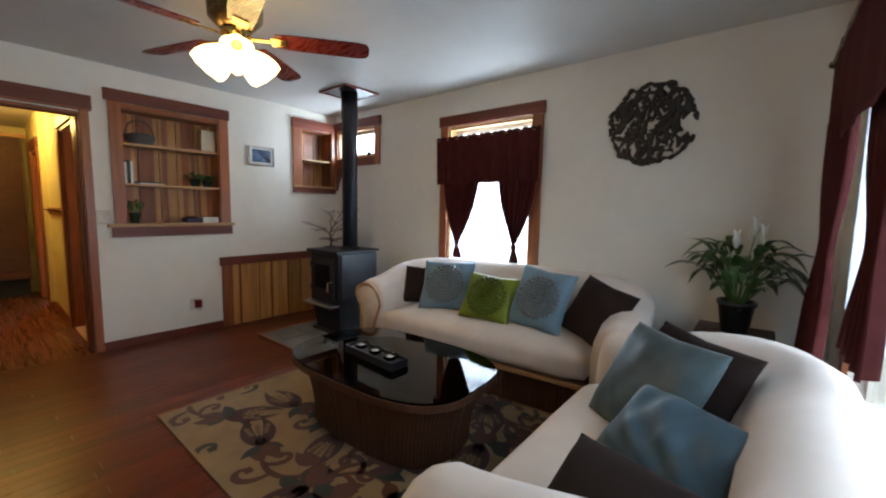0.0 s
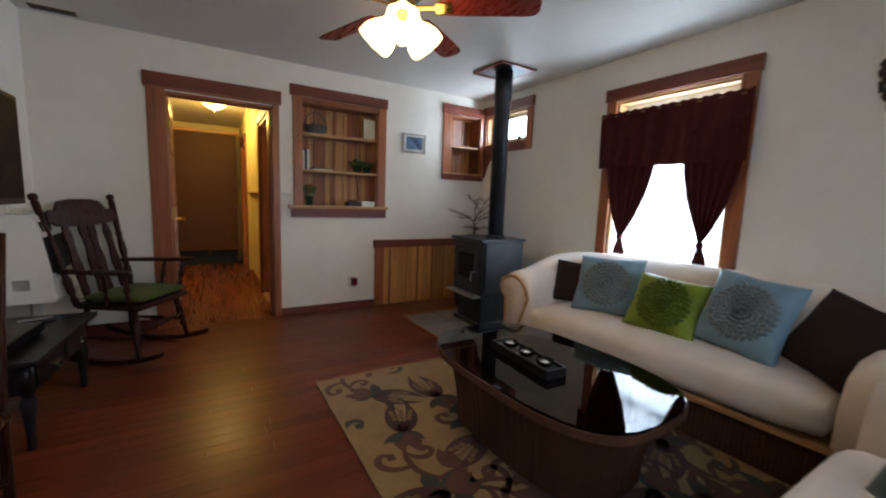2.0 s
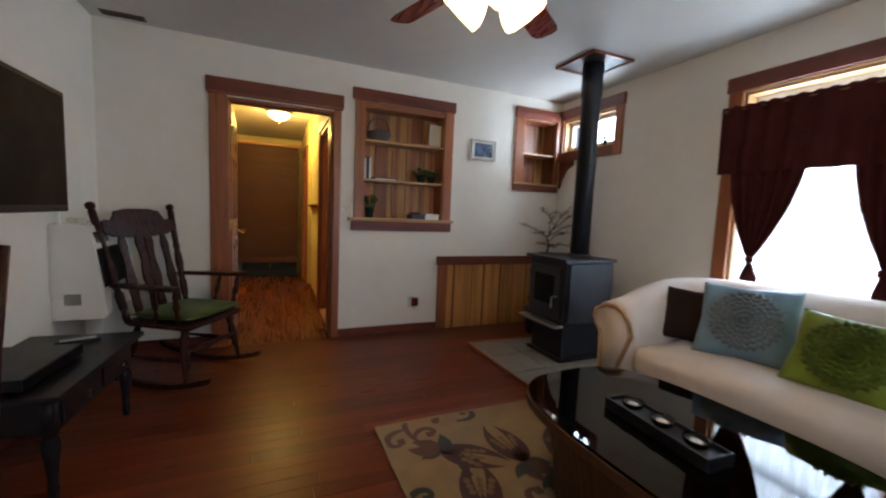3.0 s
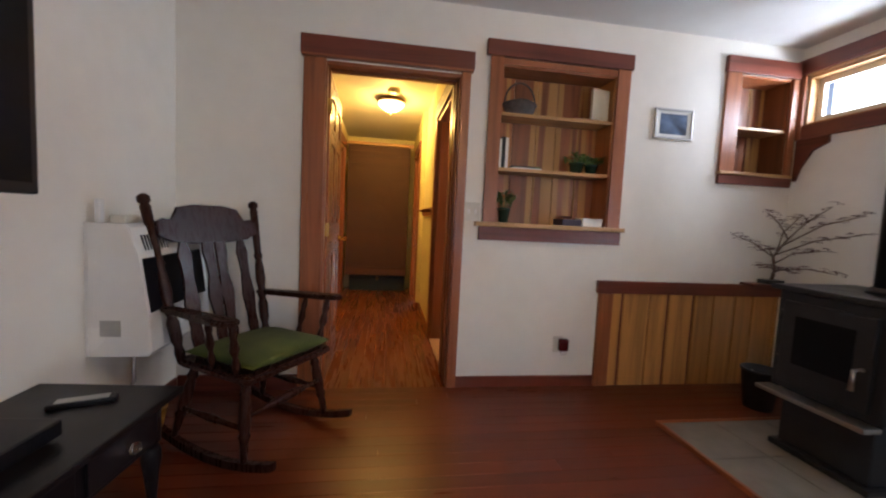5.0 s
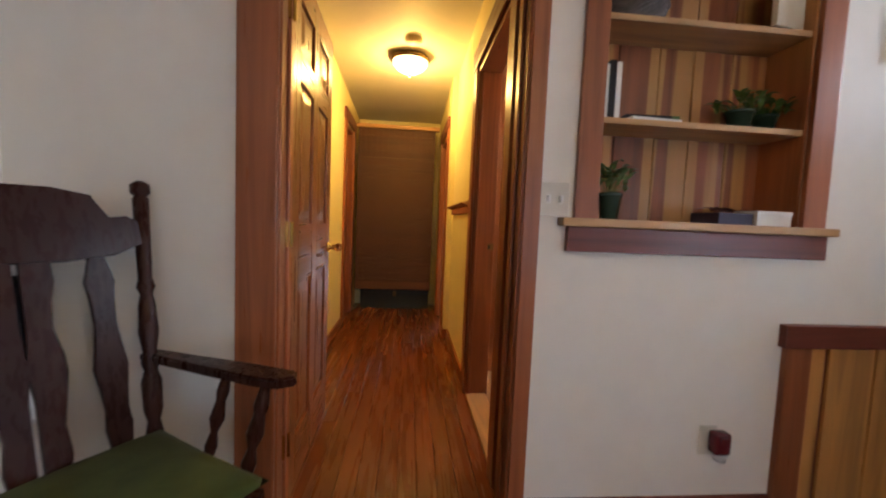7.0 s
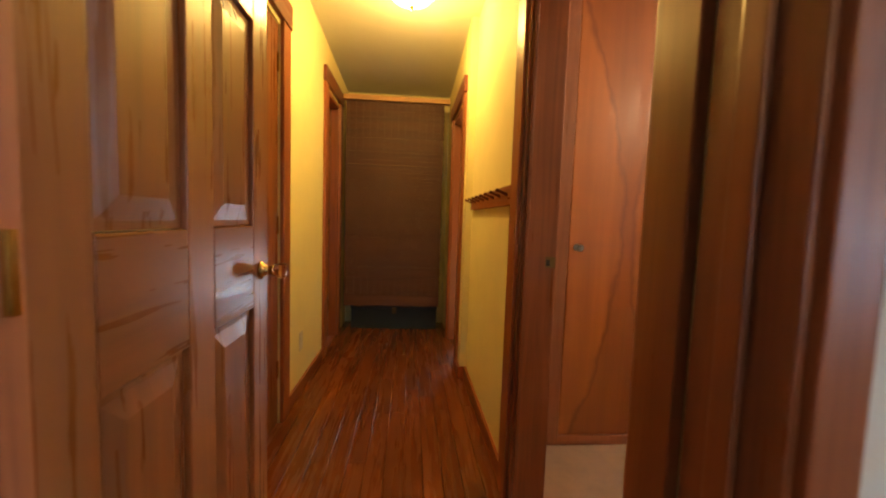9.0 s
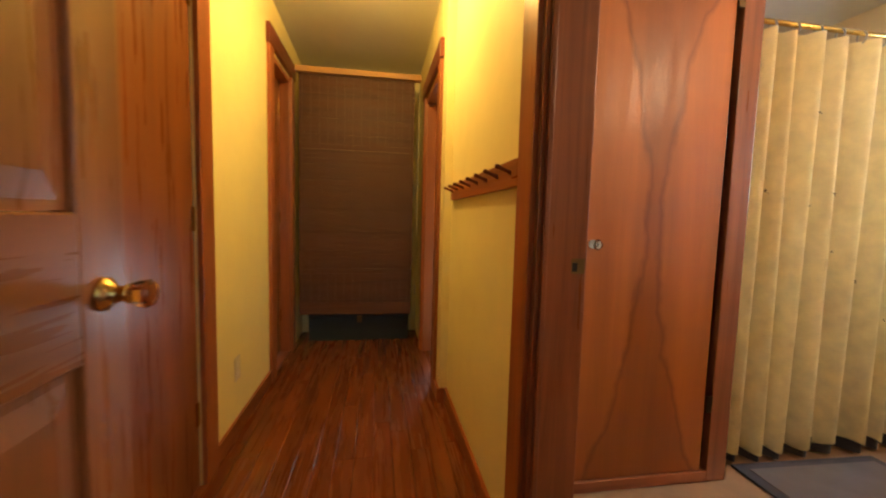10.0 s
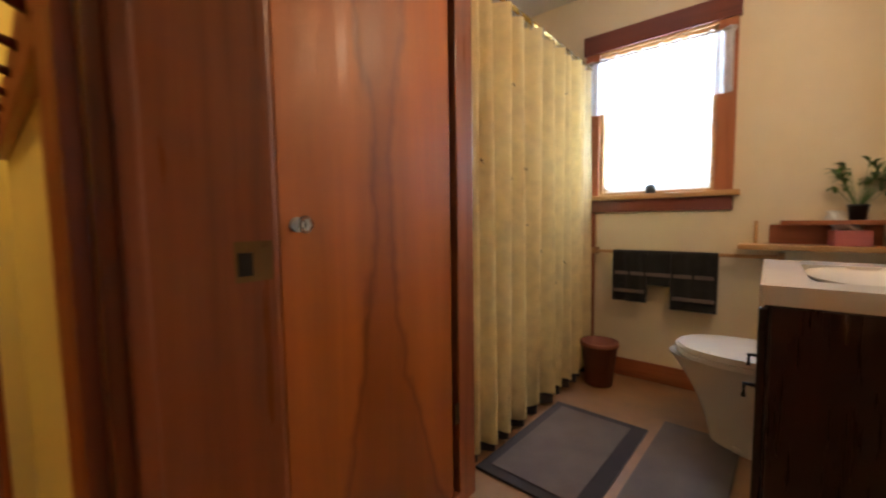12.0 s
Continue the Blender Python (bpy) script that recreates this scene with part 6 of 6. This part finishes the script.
part("lift_cord", tube([(0.012, 2.08, 0.5), (0.012, 2.08, 0.42)], 0.006, 6), IVORY, bl)
tk = thing("storage_trunk", (-8.575, 1.62, 0), 0, "low dark green storage trunk behind the blind", "trunk")
part("body", box(-0.10, 0.10, -0.42, 0.42, 0, 0.20, 0.008), TRUNK, tk)
part("lid", box(-0.105, 0.105, -0.425, 0.425, 0.20, 0.25, 0.008), TRUNK, tk)
part("hasp", box(0.105, 0.112, -0.02, 0.02, 0.16, 0.22), ANTIQUE, tk)

pr = thing("coat_peg_rail", (0, HR, 0), 0, "fir coat rail with eight dark pegs", "coat rail")
part("rail", box(-7.21, -6.175, -0.02, 0, 1.168, 1.25, 0.003), TRIM["x"], pr)
for i in range(8):
    x = -7.15 + i * 0.131
    part("peg", turned((x, -0.018, 1.212), (x, -0.068, 1.232), [(0, .007), (.3, .0055), (.7, .0055), (.85, .008), (1, .005)], 8), HEAD["y"], pr, "", True)

hl = thing("hall_ceiling_light", (-6.965, 1.735, 2.428), 0, "glowing frosted glass ceiling light with brass finial", "ceiling light")
part("pan", lathe([(0.155, 0.004), (0.16, -0.012), (0.15, -0.028)], 32), ANTIQUE, hl, "", True)
HSHADE = glowing("lit_hall_glass", (1.0, 0.80, 0.40), HALL_GLOW)
part("glass_bowl", lathe([(0.145, -0.022), (0.142, -0.05), (0.11, -0.085), (0.06, -0.11), (0.015, -0.125)], 32), HSHADE, hl, "glowing frosted bowl", True)
part("finial", lathe([(0.012, -0.122), (0.014, -0.13), (0.006, -0.145), (0.0, -0.15)], 12, None, False), BRASS, hl, "", True)
bulb("hall_bulb", (-6.965, 1.735, 2.24), LH, HALLC, 0.05)
sd = thing("smoke_detector", (-6.655, 1.757, 2.45), 0, "round white smoke detector on the hallway ceiling", "smoke detector")
part("body", lathe([(0.065, 0.01), (0.066, -0.012), (0.05, -0.032), (0.0, -0.034)], 24, None, False), IVORY, sd, "", True)
ho = thing("wall_outlet", (-7.08, HL, 0.32), 0, "ivory outlet plate on the hallway wall", "outlet")
part("plate", box(-0.036, 0.036, 0, 0.005, -0.058, 0.058, 0.003), IVORY, ho)
for z in (-0.022, 0.022):
    part("socket", box(-0.015, 0.015, 0.005, 0.0065, z - 0.013, z + 0.013), PAPER, ho)

# ---- bathroom ----
cl = thing("linen_closet", (-6.45, 0, 0), 0, "built-in closet with a bookmatched plywood door", "closet")
part("frame_stile", box(-0.03, 0.0, HR + 0.086, 2.52, 0, 2.39, 0.003), TRIM["z"], cl)
part("frame_stile", box(-0.03, 0.0, 3.135, 3.225, 0, 2.39, 0.003), TRIM["z"], cl)
part("frame_rail", box(-0.03, 0.0, 2.52, 3.135, 0, 0.045, 0.003), TRIM["y"], cl)
part("frame_rail", box(-0.03, 0.0, 2.52, 3.135, 2.16, 2.39, 0.003), TRIM["y"], cl)
part("side_panel", box(-1.02, -0.03, 3.19, 3.225, 0, 2.39), TRIM["z"], cl)
# black sheet in place of the closet's shaded inside, seen through the door gap
part("dark_gap_sheet", box(-0.10, -0.06, 2.49, 3.15, 0.0, 2.2), BLACK, cl)
cd = part("door", box(-0.028, -0.006, 2.524, 3.105, 0.05, 2.155, 0.003), PLYWOOD, cl, "orange-brown plywood door")
part("knob", moved(lathe([(0.0, 0), (0.016, 0.001), (0.016, 0.004), (0.008, 0.008), (0.008, 0.02), (0.016, 0.026), (0.020, 0.036), (0.014, 0.046), (0.0, 0.048)], 10), pose(-0.006, 2.565, 0.989, 0, 90)), CRYSTAL, cd, "faceted glass knob")
part("knob_rose", moved(lathe([(0.017, 0), (0.017, 0.005)], 14), pose(-0.006, 2.565, 0.989, 0, 90)), STEEL, cd)
for z in (0.3, 1.9):
    part("hinge", boxes([(-0.006, 0.002, 3.108, 3.133, z, z + 0.07)]), ANTIQUE, cl)

XS = -6.56
sc = thing("shower_curtain", (0, 0, 0), 0, "cream patterned shower curtain on a rod", "shower curtain")
def shower(u, v):
    yv = 3.24 + 1.33 * u
    amp = 0.040 + 0.012 * v
    return Vector((XS + amp * math.sin(2 * math.pi * 11 * u + 2.3 * math.sin(7 * u) + 0.5 * v) + 0.012 * math.sin(31 * u + 1.5 * v), yv, 1.89 - 1.83 * v + 0.012 * math.sin(2 * math.pi * 11 * u) * (v > .95)))
drape("cloth", shower, SHOWER, sc, 200, 24, "cream cloth with faint sprigs")
drape("hem", lambda u, v: Vector((XS + 0.042 * math.sin(2 * math.pi * 11 * u + 2.3 * math.sin(7 * u) + 0.5) + 0.012 * math.sin(31 * u + 1.5) - 0.004, 3.24 + 1.33 * u, 0.075 - 0.06 * v)), MATDARK, sc, 200, 3, "dark hem")
part("rod", tube([(XS, 3.225, 1.925), (XS, YB, 1.925)], 0.011, 10), BRASS, sc, "", True)
for i in range(12):
    yy = 3.27 + i * 0.115
    part("ring", tube([(XS + 0.018 * math.cos(a), yy, 1.907 + 0.026 * math.sin(a)) for a in (2 * math.pi * j / 10 for j in range(11))], 0.004, 6), STEEL, sc, "grey curtain ring", True)
sprig = bmesh.new()
for i in range(16):
    u, v = rnd.uniform(0.03, 0.97), rnd.uniform(0.05, 0.8)
    p = shower(u, v) + Vector((0.012, 0, 0))
    for k in range(3):
        leaf(sprig, p, p + Vector((0.004, rnd.uniform(-.02, .02), rnd.uniform(-.02, .02))), 0.008, 0, 3)
tagged(part("sprigs", sprig, TWIG, sc, "small brown printed sprigs"), "", "", "", "stuff")
bt = thing("bathtub", (-7.05, 3.93, 0), 0, "white bathtub behind the shower curtain", "bathtub")
part("apron", box(0.36, 0.40, -0.76, 0.76, 0.0, 0.46, 0.01), PORCELAIN, bt)
part("rim", boxes([(0.28, 0.41, -0.77, 0.77, 0.46, 0.50), (-0.42, -0.34, -0.77, 0.77, 0.46, 0.50), (-0.34, 0.28, -0.77, -0.69, 0.46, 0.50), (-0.34, 0.28, 0.69, 0.77, 0.46, 0.50)]), PORCELAIN, bt)
part("basin", boxes([(-0.34, 0.28, -0.69, 0.69, 0.08, 0.10)]), PORCELAIN, bt)

tp = structure("trim", box(-6.60, -6.53, YB - 0.03, YB - 0.001, 0, 1.03, 0.003), TRIM["z"], "fir board beside the bathtub")
bc = thing("bathroom_window_curtain", (0, 0, 0), 0, "white sheer cafe valance across the bathroom window", "curtain")
drape("valance", lambda u, v: Vector((-6.575 + 0.745 * u, YB - 0.045 + 0.007 * math.sin(2 * math.pi * 16 * u), 1.965 - 0.33 * v + 0.006 * math.sin(60 * u) * (v < 0.1))), SHEER, bc, 120, 8, "white sheer valance")
drape("liner", lambda u, v: Vector((-6.49 + 0.575 * u, YB + 0.035 + 0.005 * math.sin(2 * math.pi * 12 * u), 1.9 - 0.72 * v)), SHEER, bc, 100, 6, "thin white liner")
part("rod", tube([(-6.59, YB - 0.045, 1.955), (-5.82, YB - 0.045, 1.955)], 0.007, 8), STEEL, bc, "grey curtain rod", True)
for x in (-6.58, -5.83):
    part("rod_bracket", box(x - .006, x + .006, YB - 0.05, YB - 0.022, 1.945, 1.965), STEEL, bc)
cn = thing("candle_jar", (-6.21, YB - 0.01, 1.1355), 0, "small dark candle jar on the window sill", "candle")
part("jar", lathe([(0.026, 0), (0.028, 0.004), (0.028, 0.045), (0.024, 0.047)], 16), POTDARK, cn, "", True)
part("lid", lathe([(0.024, 0.047), (0.020, 0.052), (0.006, 0.06)], 16), BLACK, cn, "", True)

tb = thing("towel_bar", (0, YB, 0), 0, "wooden towel bar on the bathroom wall", "towel bar")
part("bar", tube([(-6.53, -0.075, 0.79), (-5.60, -0.075, 0.79)], 0.010, 10), LEDGEX, tb, "", True)
for x in (-6.515, -5.61):
    part("bracket", box(x - 0.014, x + 0.014, -0.085, 0, 0.77, 0.81, 0.004), LEDGEX, tb)
def towel(name, x0, x1, z0, label):
    t = thing(name, (0, YB - 0.075, 0), 0, label, "towel")
    def f(u, v):
        x = x0 + (x1 - x0) * u
        wav = 0.006 * math.sin(14 * u + 3 * v)
        if v < 0.46:
            return Vector((x, -0.016 - wav, z0 + (0.79 - z0) * v / 0.46))
        if v < 0.54:
            a = math.pi * (v - 0.46) / 0.08
            return Vector((x, -0.016 * math.cos(a), 0.79 + 0.014 * math.sin(a)))
        return Vector((x, 0.016 + wav * .5, 0.79 - (0.79 - z0 - 0.03) * (v - 0.54) / 0.46))
    part("cloth", grid_mesh(24, 40, f), TOWEL, t, "", True, 0.008)
    part("woven_band", boxes([(x0 + 0.01, x1 - 0.01, -0.0305, -0.027, z0 + 0.055, z0 + 0.075)]), MATGREY, t, "woven grey band")
    return t
towel("bath_towel", -6.385, -5.865, 0.60, "large black towel folded over the bar")
towel("hand_towel", -6.39, -6.20, 0.495, "black hand towel hanging over the bar").matrix_world = Matrix.Translation((0, YB - 0.084, 0))
towel("hand_towel", -6.08, -5.86, 0.475, "black hand towel hanging over the bar").matrix_world = Matrix.Translation((0, YB - 0.084, 0))

wb = thing("waste_bin", (-6.42, 4.47, 0), 0, "terracotta brown plastic waste bin", "bin")
part("pail", lathe([(0.075, 0), (0.10, 0.23), (0.108, 0.235), (0.108, 0.26), (0.096, 0.26), (0.072, 0.012)], 28), TERRACOTTA, wb, "", True)

to = thing("toilet", (-5.57, 4.20, 0), 0, "white porcelain toilet with closed lid", "toilet")
def bowl_f(u, v):
    a = 2 * math.pi * u
    rx = 0.215 + 0.025 * v ** 2.2
    c, s = math.cos(a), math.sin(a)
    return Vector((-0.085 * (v ** 2) + (rx + (0.06 * v if c < 0 else 0)) * c - 0.05, (0.125 + 0.055 * v ** 2) * s, 0.375 * v))
part("bowl", grid_mesh(40, 12, bowl_f, True), PORCELAIN, to, "", True)
def seat_outline(k):
    return [(-0.145 + (0.245 if math.cos(a) < 0 else 0.20) * k * math.cos(a) * 1.06, 0.185 * k * math.sin(a)) for a in (2 * math.pi * i / 40 for i in range(40))]
part("seat", prism(seat_outline(1.0), 0.375, 0.395, 0.006), PORCELAIN, to, "", False)
part("lid", prism(seat_outline(1.02), 0.400, 0.425, 0.009), PORCELAIN, to)
part("seat_bumper", boxes([(-0.3, 0.0, -0.1, 0.1, 0.394, 0.401)]), BLACK, to)
part("tank", box(0.13, 0.33, -0.22, 0.22, 0.37, 0.72, 0.02), PORCELAIN, to)
part("tank_lid", box(0.12, 0.335, -0.23, 0.23, 0.72, 0.75, 0.008), PORCELAIN, to)
part("flush_lever", box(0.105, 0.13, -0.19, -0.12, 0.64, 0.66, 0.004), STEEL, to)
part("foot", box(-0.18, 0.28, -0.115, 0.115, 0, 0.03, 0.012), PORCELAIN, to)

va = thing("bathroom_vanity", (-5.665, 3.26, -0.004), 0, "dark espresso bathroom vanity cabinet", "vanity")
part("cabinet", box(0.015, 0.40, 0.015, 0.68, 0.0, 0.795, 0.004), ESPRESSO, va)
part("side_panel", box(0.02, 0.40, 0.006, 0.015, 0.02, 0.79, 0.002), ESPRESSO, va)
for y0, y1 in ((0.03, 0.345), (0.35, 0.665)):
    d = part("door", box(-0.004, 0.015, y0, y1, 0.10, 0.78, 0.004), ESPRESSO, va)
    part("pull", tube([(-0.004, y1 - 0.05, 0.50), (-0.034, y1 - 0.05, 0.50), (-0.034, y1 - 0.05, 0.46)], 0.007, 8), BLACK, d, "", True)
vt = thing("sink_top", (-5.665, 3.26, 0.791), 0, "white moulded sink top on the vanity", "sink")
part("slab", boxes([(0.0, 0.403, 0.0, 0.12, 0.0, 0.045), (0.0, 0.403, 0.57, 0.69, 0.0, 0.045), (0.0, 0.09, 0.12, 0.57, 0.0, 0.045), (0.375, 0.403, 0.12, 0.57, 0.0, 0.045)]), PORCELAIN, vt)
part("basin", grid_mesh(32, 8, lambda u, v: Vector((0.232 + 0.145 * (1 - v ** 2 * .75) * math.cos(2 * math.pi * u), 0.345 + 0.235 * (1 - v ** 2 * .75) * math.sin(2 * math.pi * u), 0.042 - 0.04 * v)), True), PORCELAIN, vt, "", True)
part("splash_lip", box(-0.003, 0.006, -0.004, 0.694, -0.006, 0.047, 0.003), PORCELAIN, vt)
part("tap", tube([(0.388, 0.345, 0.045), (0.388, 0.345, 0.15), (0.33, 0.345, 0.17), (0.29, 0.345, 0.14)], 0.012, 10), STEEL, vt, "", True)

sf = thing("wall_shelf", (0, YB, -0.07), 0, "stepped wooden shelf on the bathroom wall", "shelf")
part("lower_board", box(-5.78, -5.27, -0.16, 0, 0.90, 0.925, 0.004), LEDGEX, sf)
part("back_board", box(-5.66, -5.27, -0.02, 0, 0.925, 1.02, 0.003), TRIM["x"], sf)
part("upper_board", box(-5.62, -5.27, -0.13, 0, 1.02, 1.04, 0.004), TRIM["x"], sf)
part("end_post", box(-5.72, -5.705, -0.05, -0.03, 0.925, 1.04, 0.002), LEDGEX, sf)
small_plant("shelf_plant", (-5.36, YB - 0.065, 0.97), 0.035, 0.07, 26, 0.09, 0.24, "small leafy plant in a dark pot on the shelf", POTDARK, 0.05, 8)
tx = thing("tissue_box", (-5.385, YB - 0.09, 0.855), 8, "pink tissue box with a white tissue", "tissue box")
part("box", box(-0.06, 0.06, -0.055, 0.055, 0, 0.07, 0.003), SOAP, tx)
part("tissue", grid_mesh(10, 8, lambda u, v: Vector((-0.06 + 0.10 * u * (1 - .4 * v) + 0.01 * math.sin(9 * v) - 0.03 * v, 0.02 * math.sin(6 * u + 4 * v), 0.068 + 0.09 * v))), PAPER, tx, "", True, 0.002)

vl = thing("vanity_light", (-5.24, 3.50, 1.98), 0, "brass wall bar with two lit globes over the vanity", "wall light")
part("back_bar", box(-0.03, 0, -0.22, 0.22, -0.04, 0.04, 0.006), BRASS, vl)
for yv in (-0.13, 0.13):
    part("arm", tube([(-0.03, yv, 0), (-0.08, yv, 0.0)], 0.010, 8), BRASS, vl)
    part("globe", moved(lathe([(0.015, -0.06), (0.045, -0.04), (0.06, 0.0), (0.045, 0.04), (0.015, 0.06)], 18), Matrix.Translation((-0.13, yv, 0))), HSHADE, vl, "glowing frosted globe", True)
bulb("vanity_bulb", (-5.46, 3.50, 1.94), LV, BATHC, 0.06)

bmx = thing("bath_mat", (-6.26, 3.69, -0.003), -2, "grey bath mat with dark woven border", "bath mat")
part("border", box(-0.26, 0.19, -0.36, 0.38, 0, 0.010, 0.004), MATDARK, bmx)
part("field", box(-0.215, 0.125, -0.31, 0.335, 0.010, 0.013, 0.001), MATGREY, bmx)
bm2 = thing("toilet_mat", (-5.89, 3.80, -0.003), -2, "grey contour mat in front of the toilet", "bath mat")
part("field", box(-0.14, 0.16, -0.36, 0.40, 0, 0.009, 0.004), MATGREY, bm2)

# ---- floor planks ----
floor_ob = bpy.data.objects["floor"]
def plank_mesh(name, w, l, along_x, m):
    bm = box(0, l if along_x else w, 0, w if along_x else l, -0.021, 0.0, 0.0012, 1)
    me = bpy.data.meshes.new(name)
    bm.to_mesh(me)
    bm.free()
    me.materials.append(m)
    return me
rnd = random.Random(77)
PW = 0.0838
for i in range(int((XC - XA) / PW) + 1):
    x = XA + i * PW
    w = min(PW, XC - x) - 0.0012
    if w < 0.01:
        continue
    cut = YT + rnd.uniform(0.9, 3.3)
    for y0, y1 in ((YT, cut), (cut, YB)):
        o = new("plank", plank_mesh("plank", w, y1 - y0 - 0.0012, False, FLOORY))
        o.location = (x, y0, 0)
        o.parent = floor_ob
for i in range(int((HR - HL + 0.04) / PW) + 1):
    yv = HL - 0.01 + i * PW
    w = min(PW, HR + 0.02 - yv) - 0.0012
    if w < 0.01:
        continue
    cuts = [-8.9, -8.9 + rnd.uniform(0.8, 2.0), -6.9 + rnd.uniform(0, 1.2), XA]
    for x0, x1 in zip(cuts, cuts[1:]):
        o = new("plank", plank_mesh("plank", w, x1 - x0 - 0.0012, True, FLOORX))
        o.location = (x0, yv, 0)
        o.parent = floor_ob
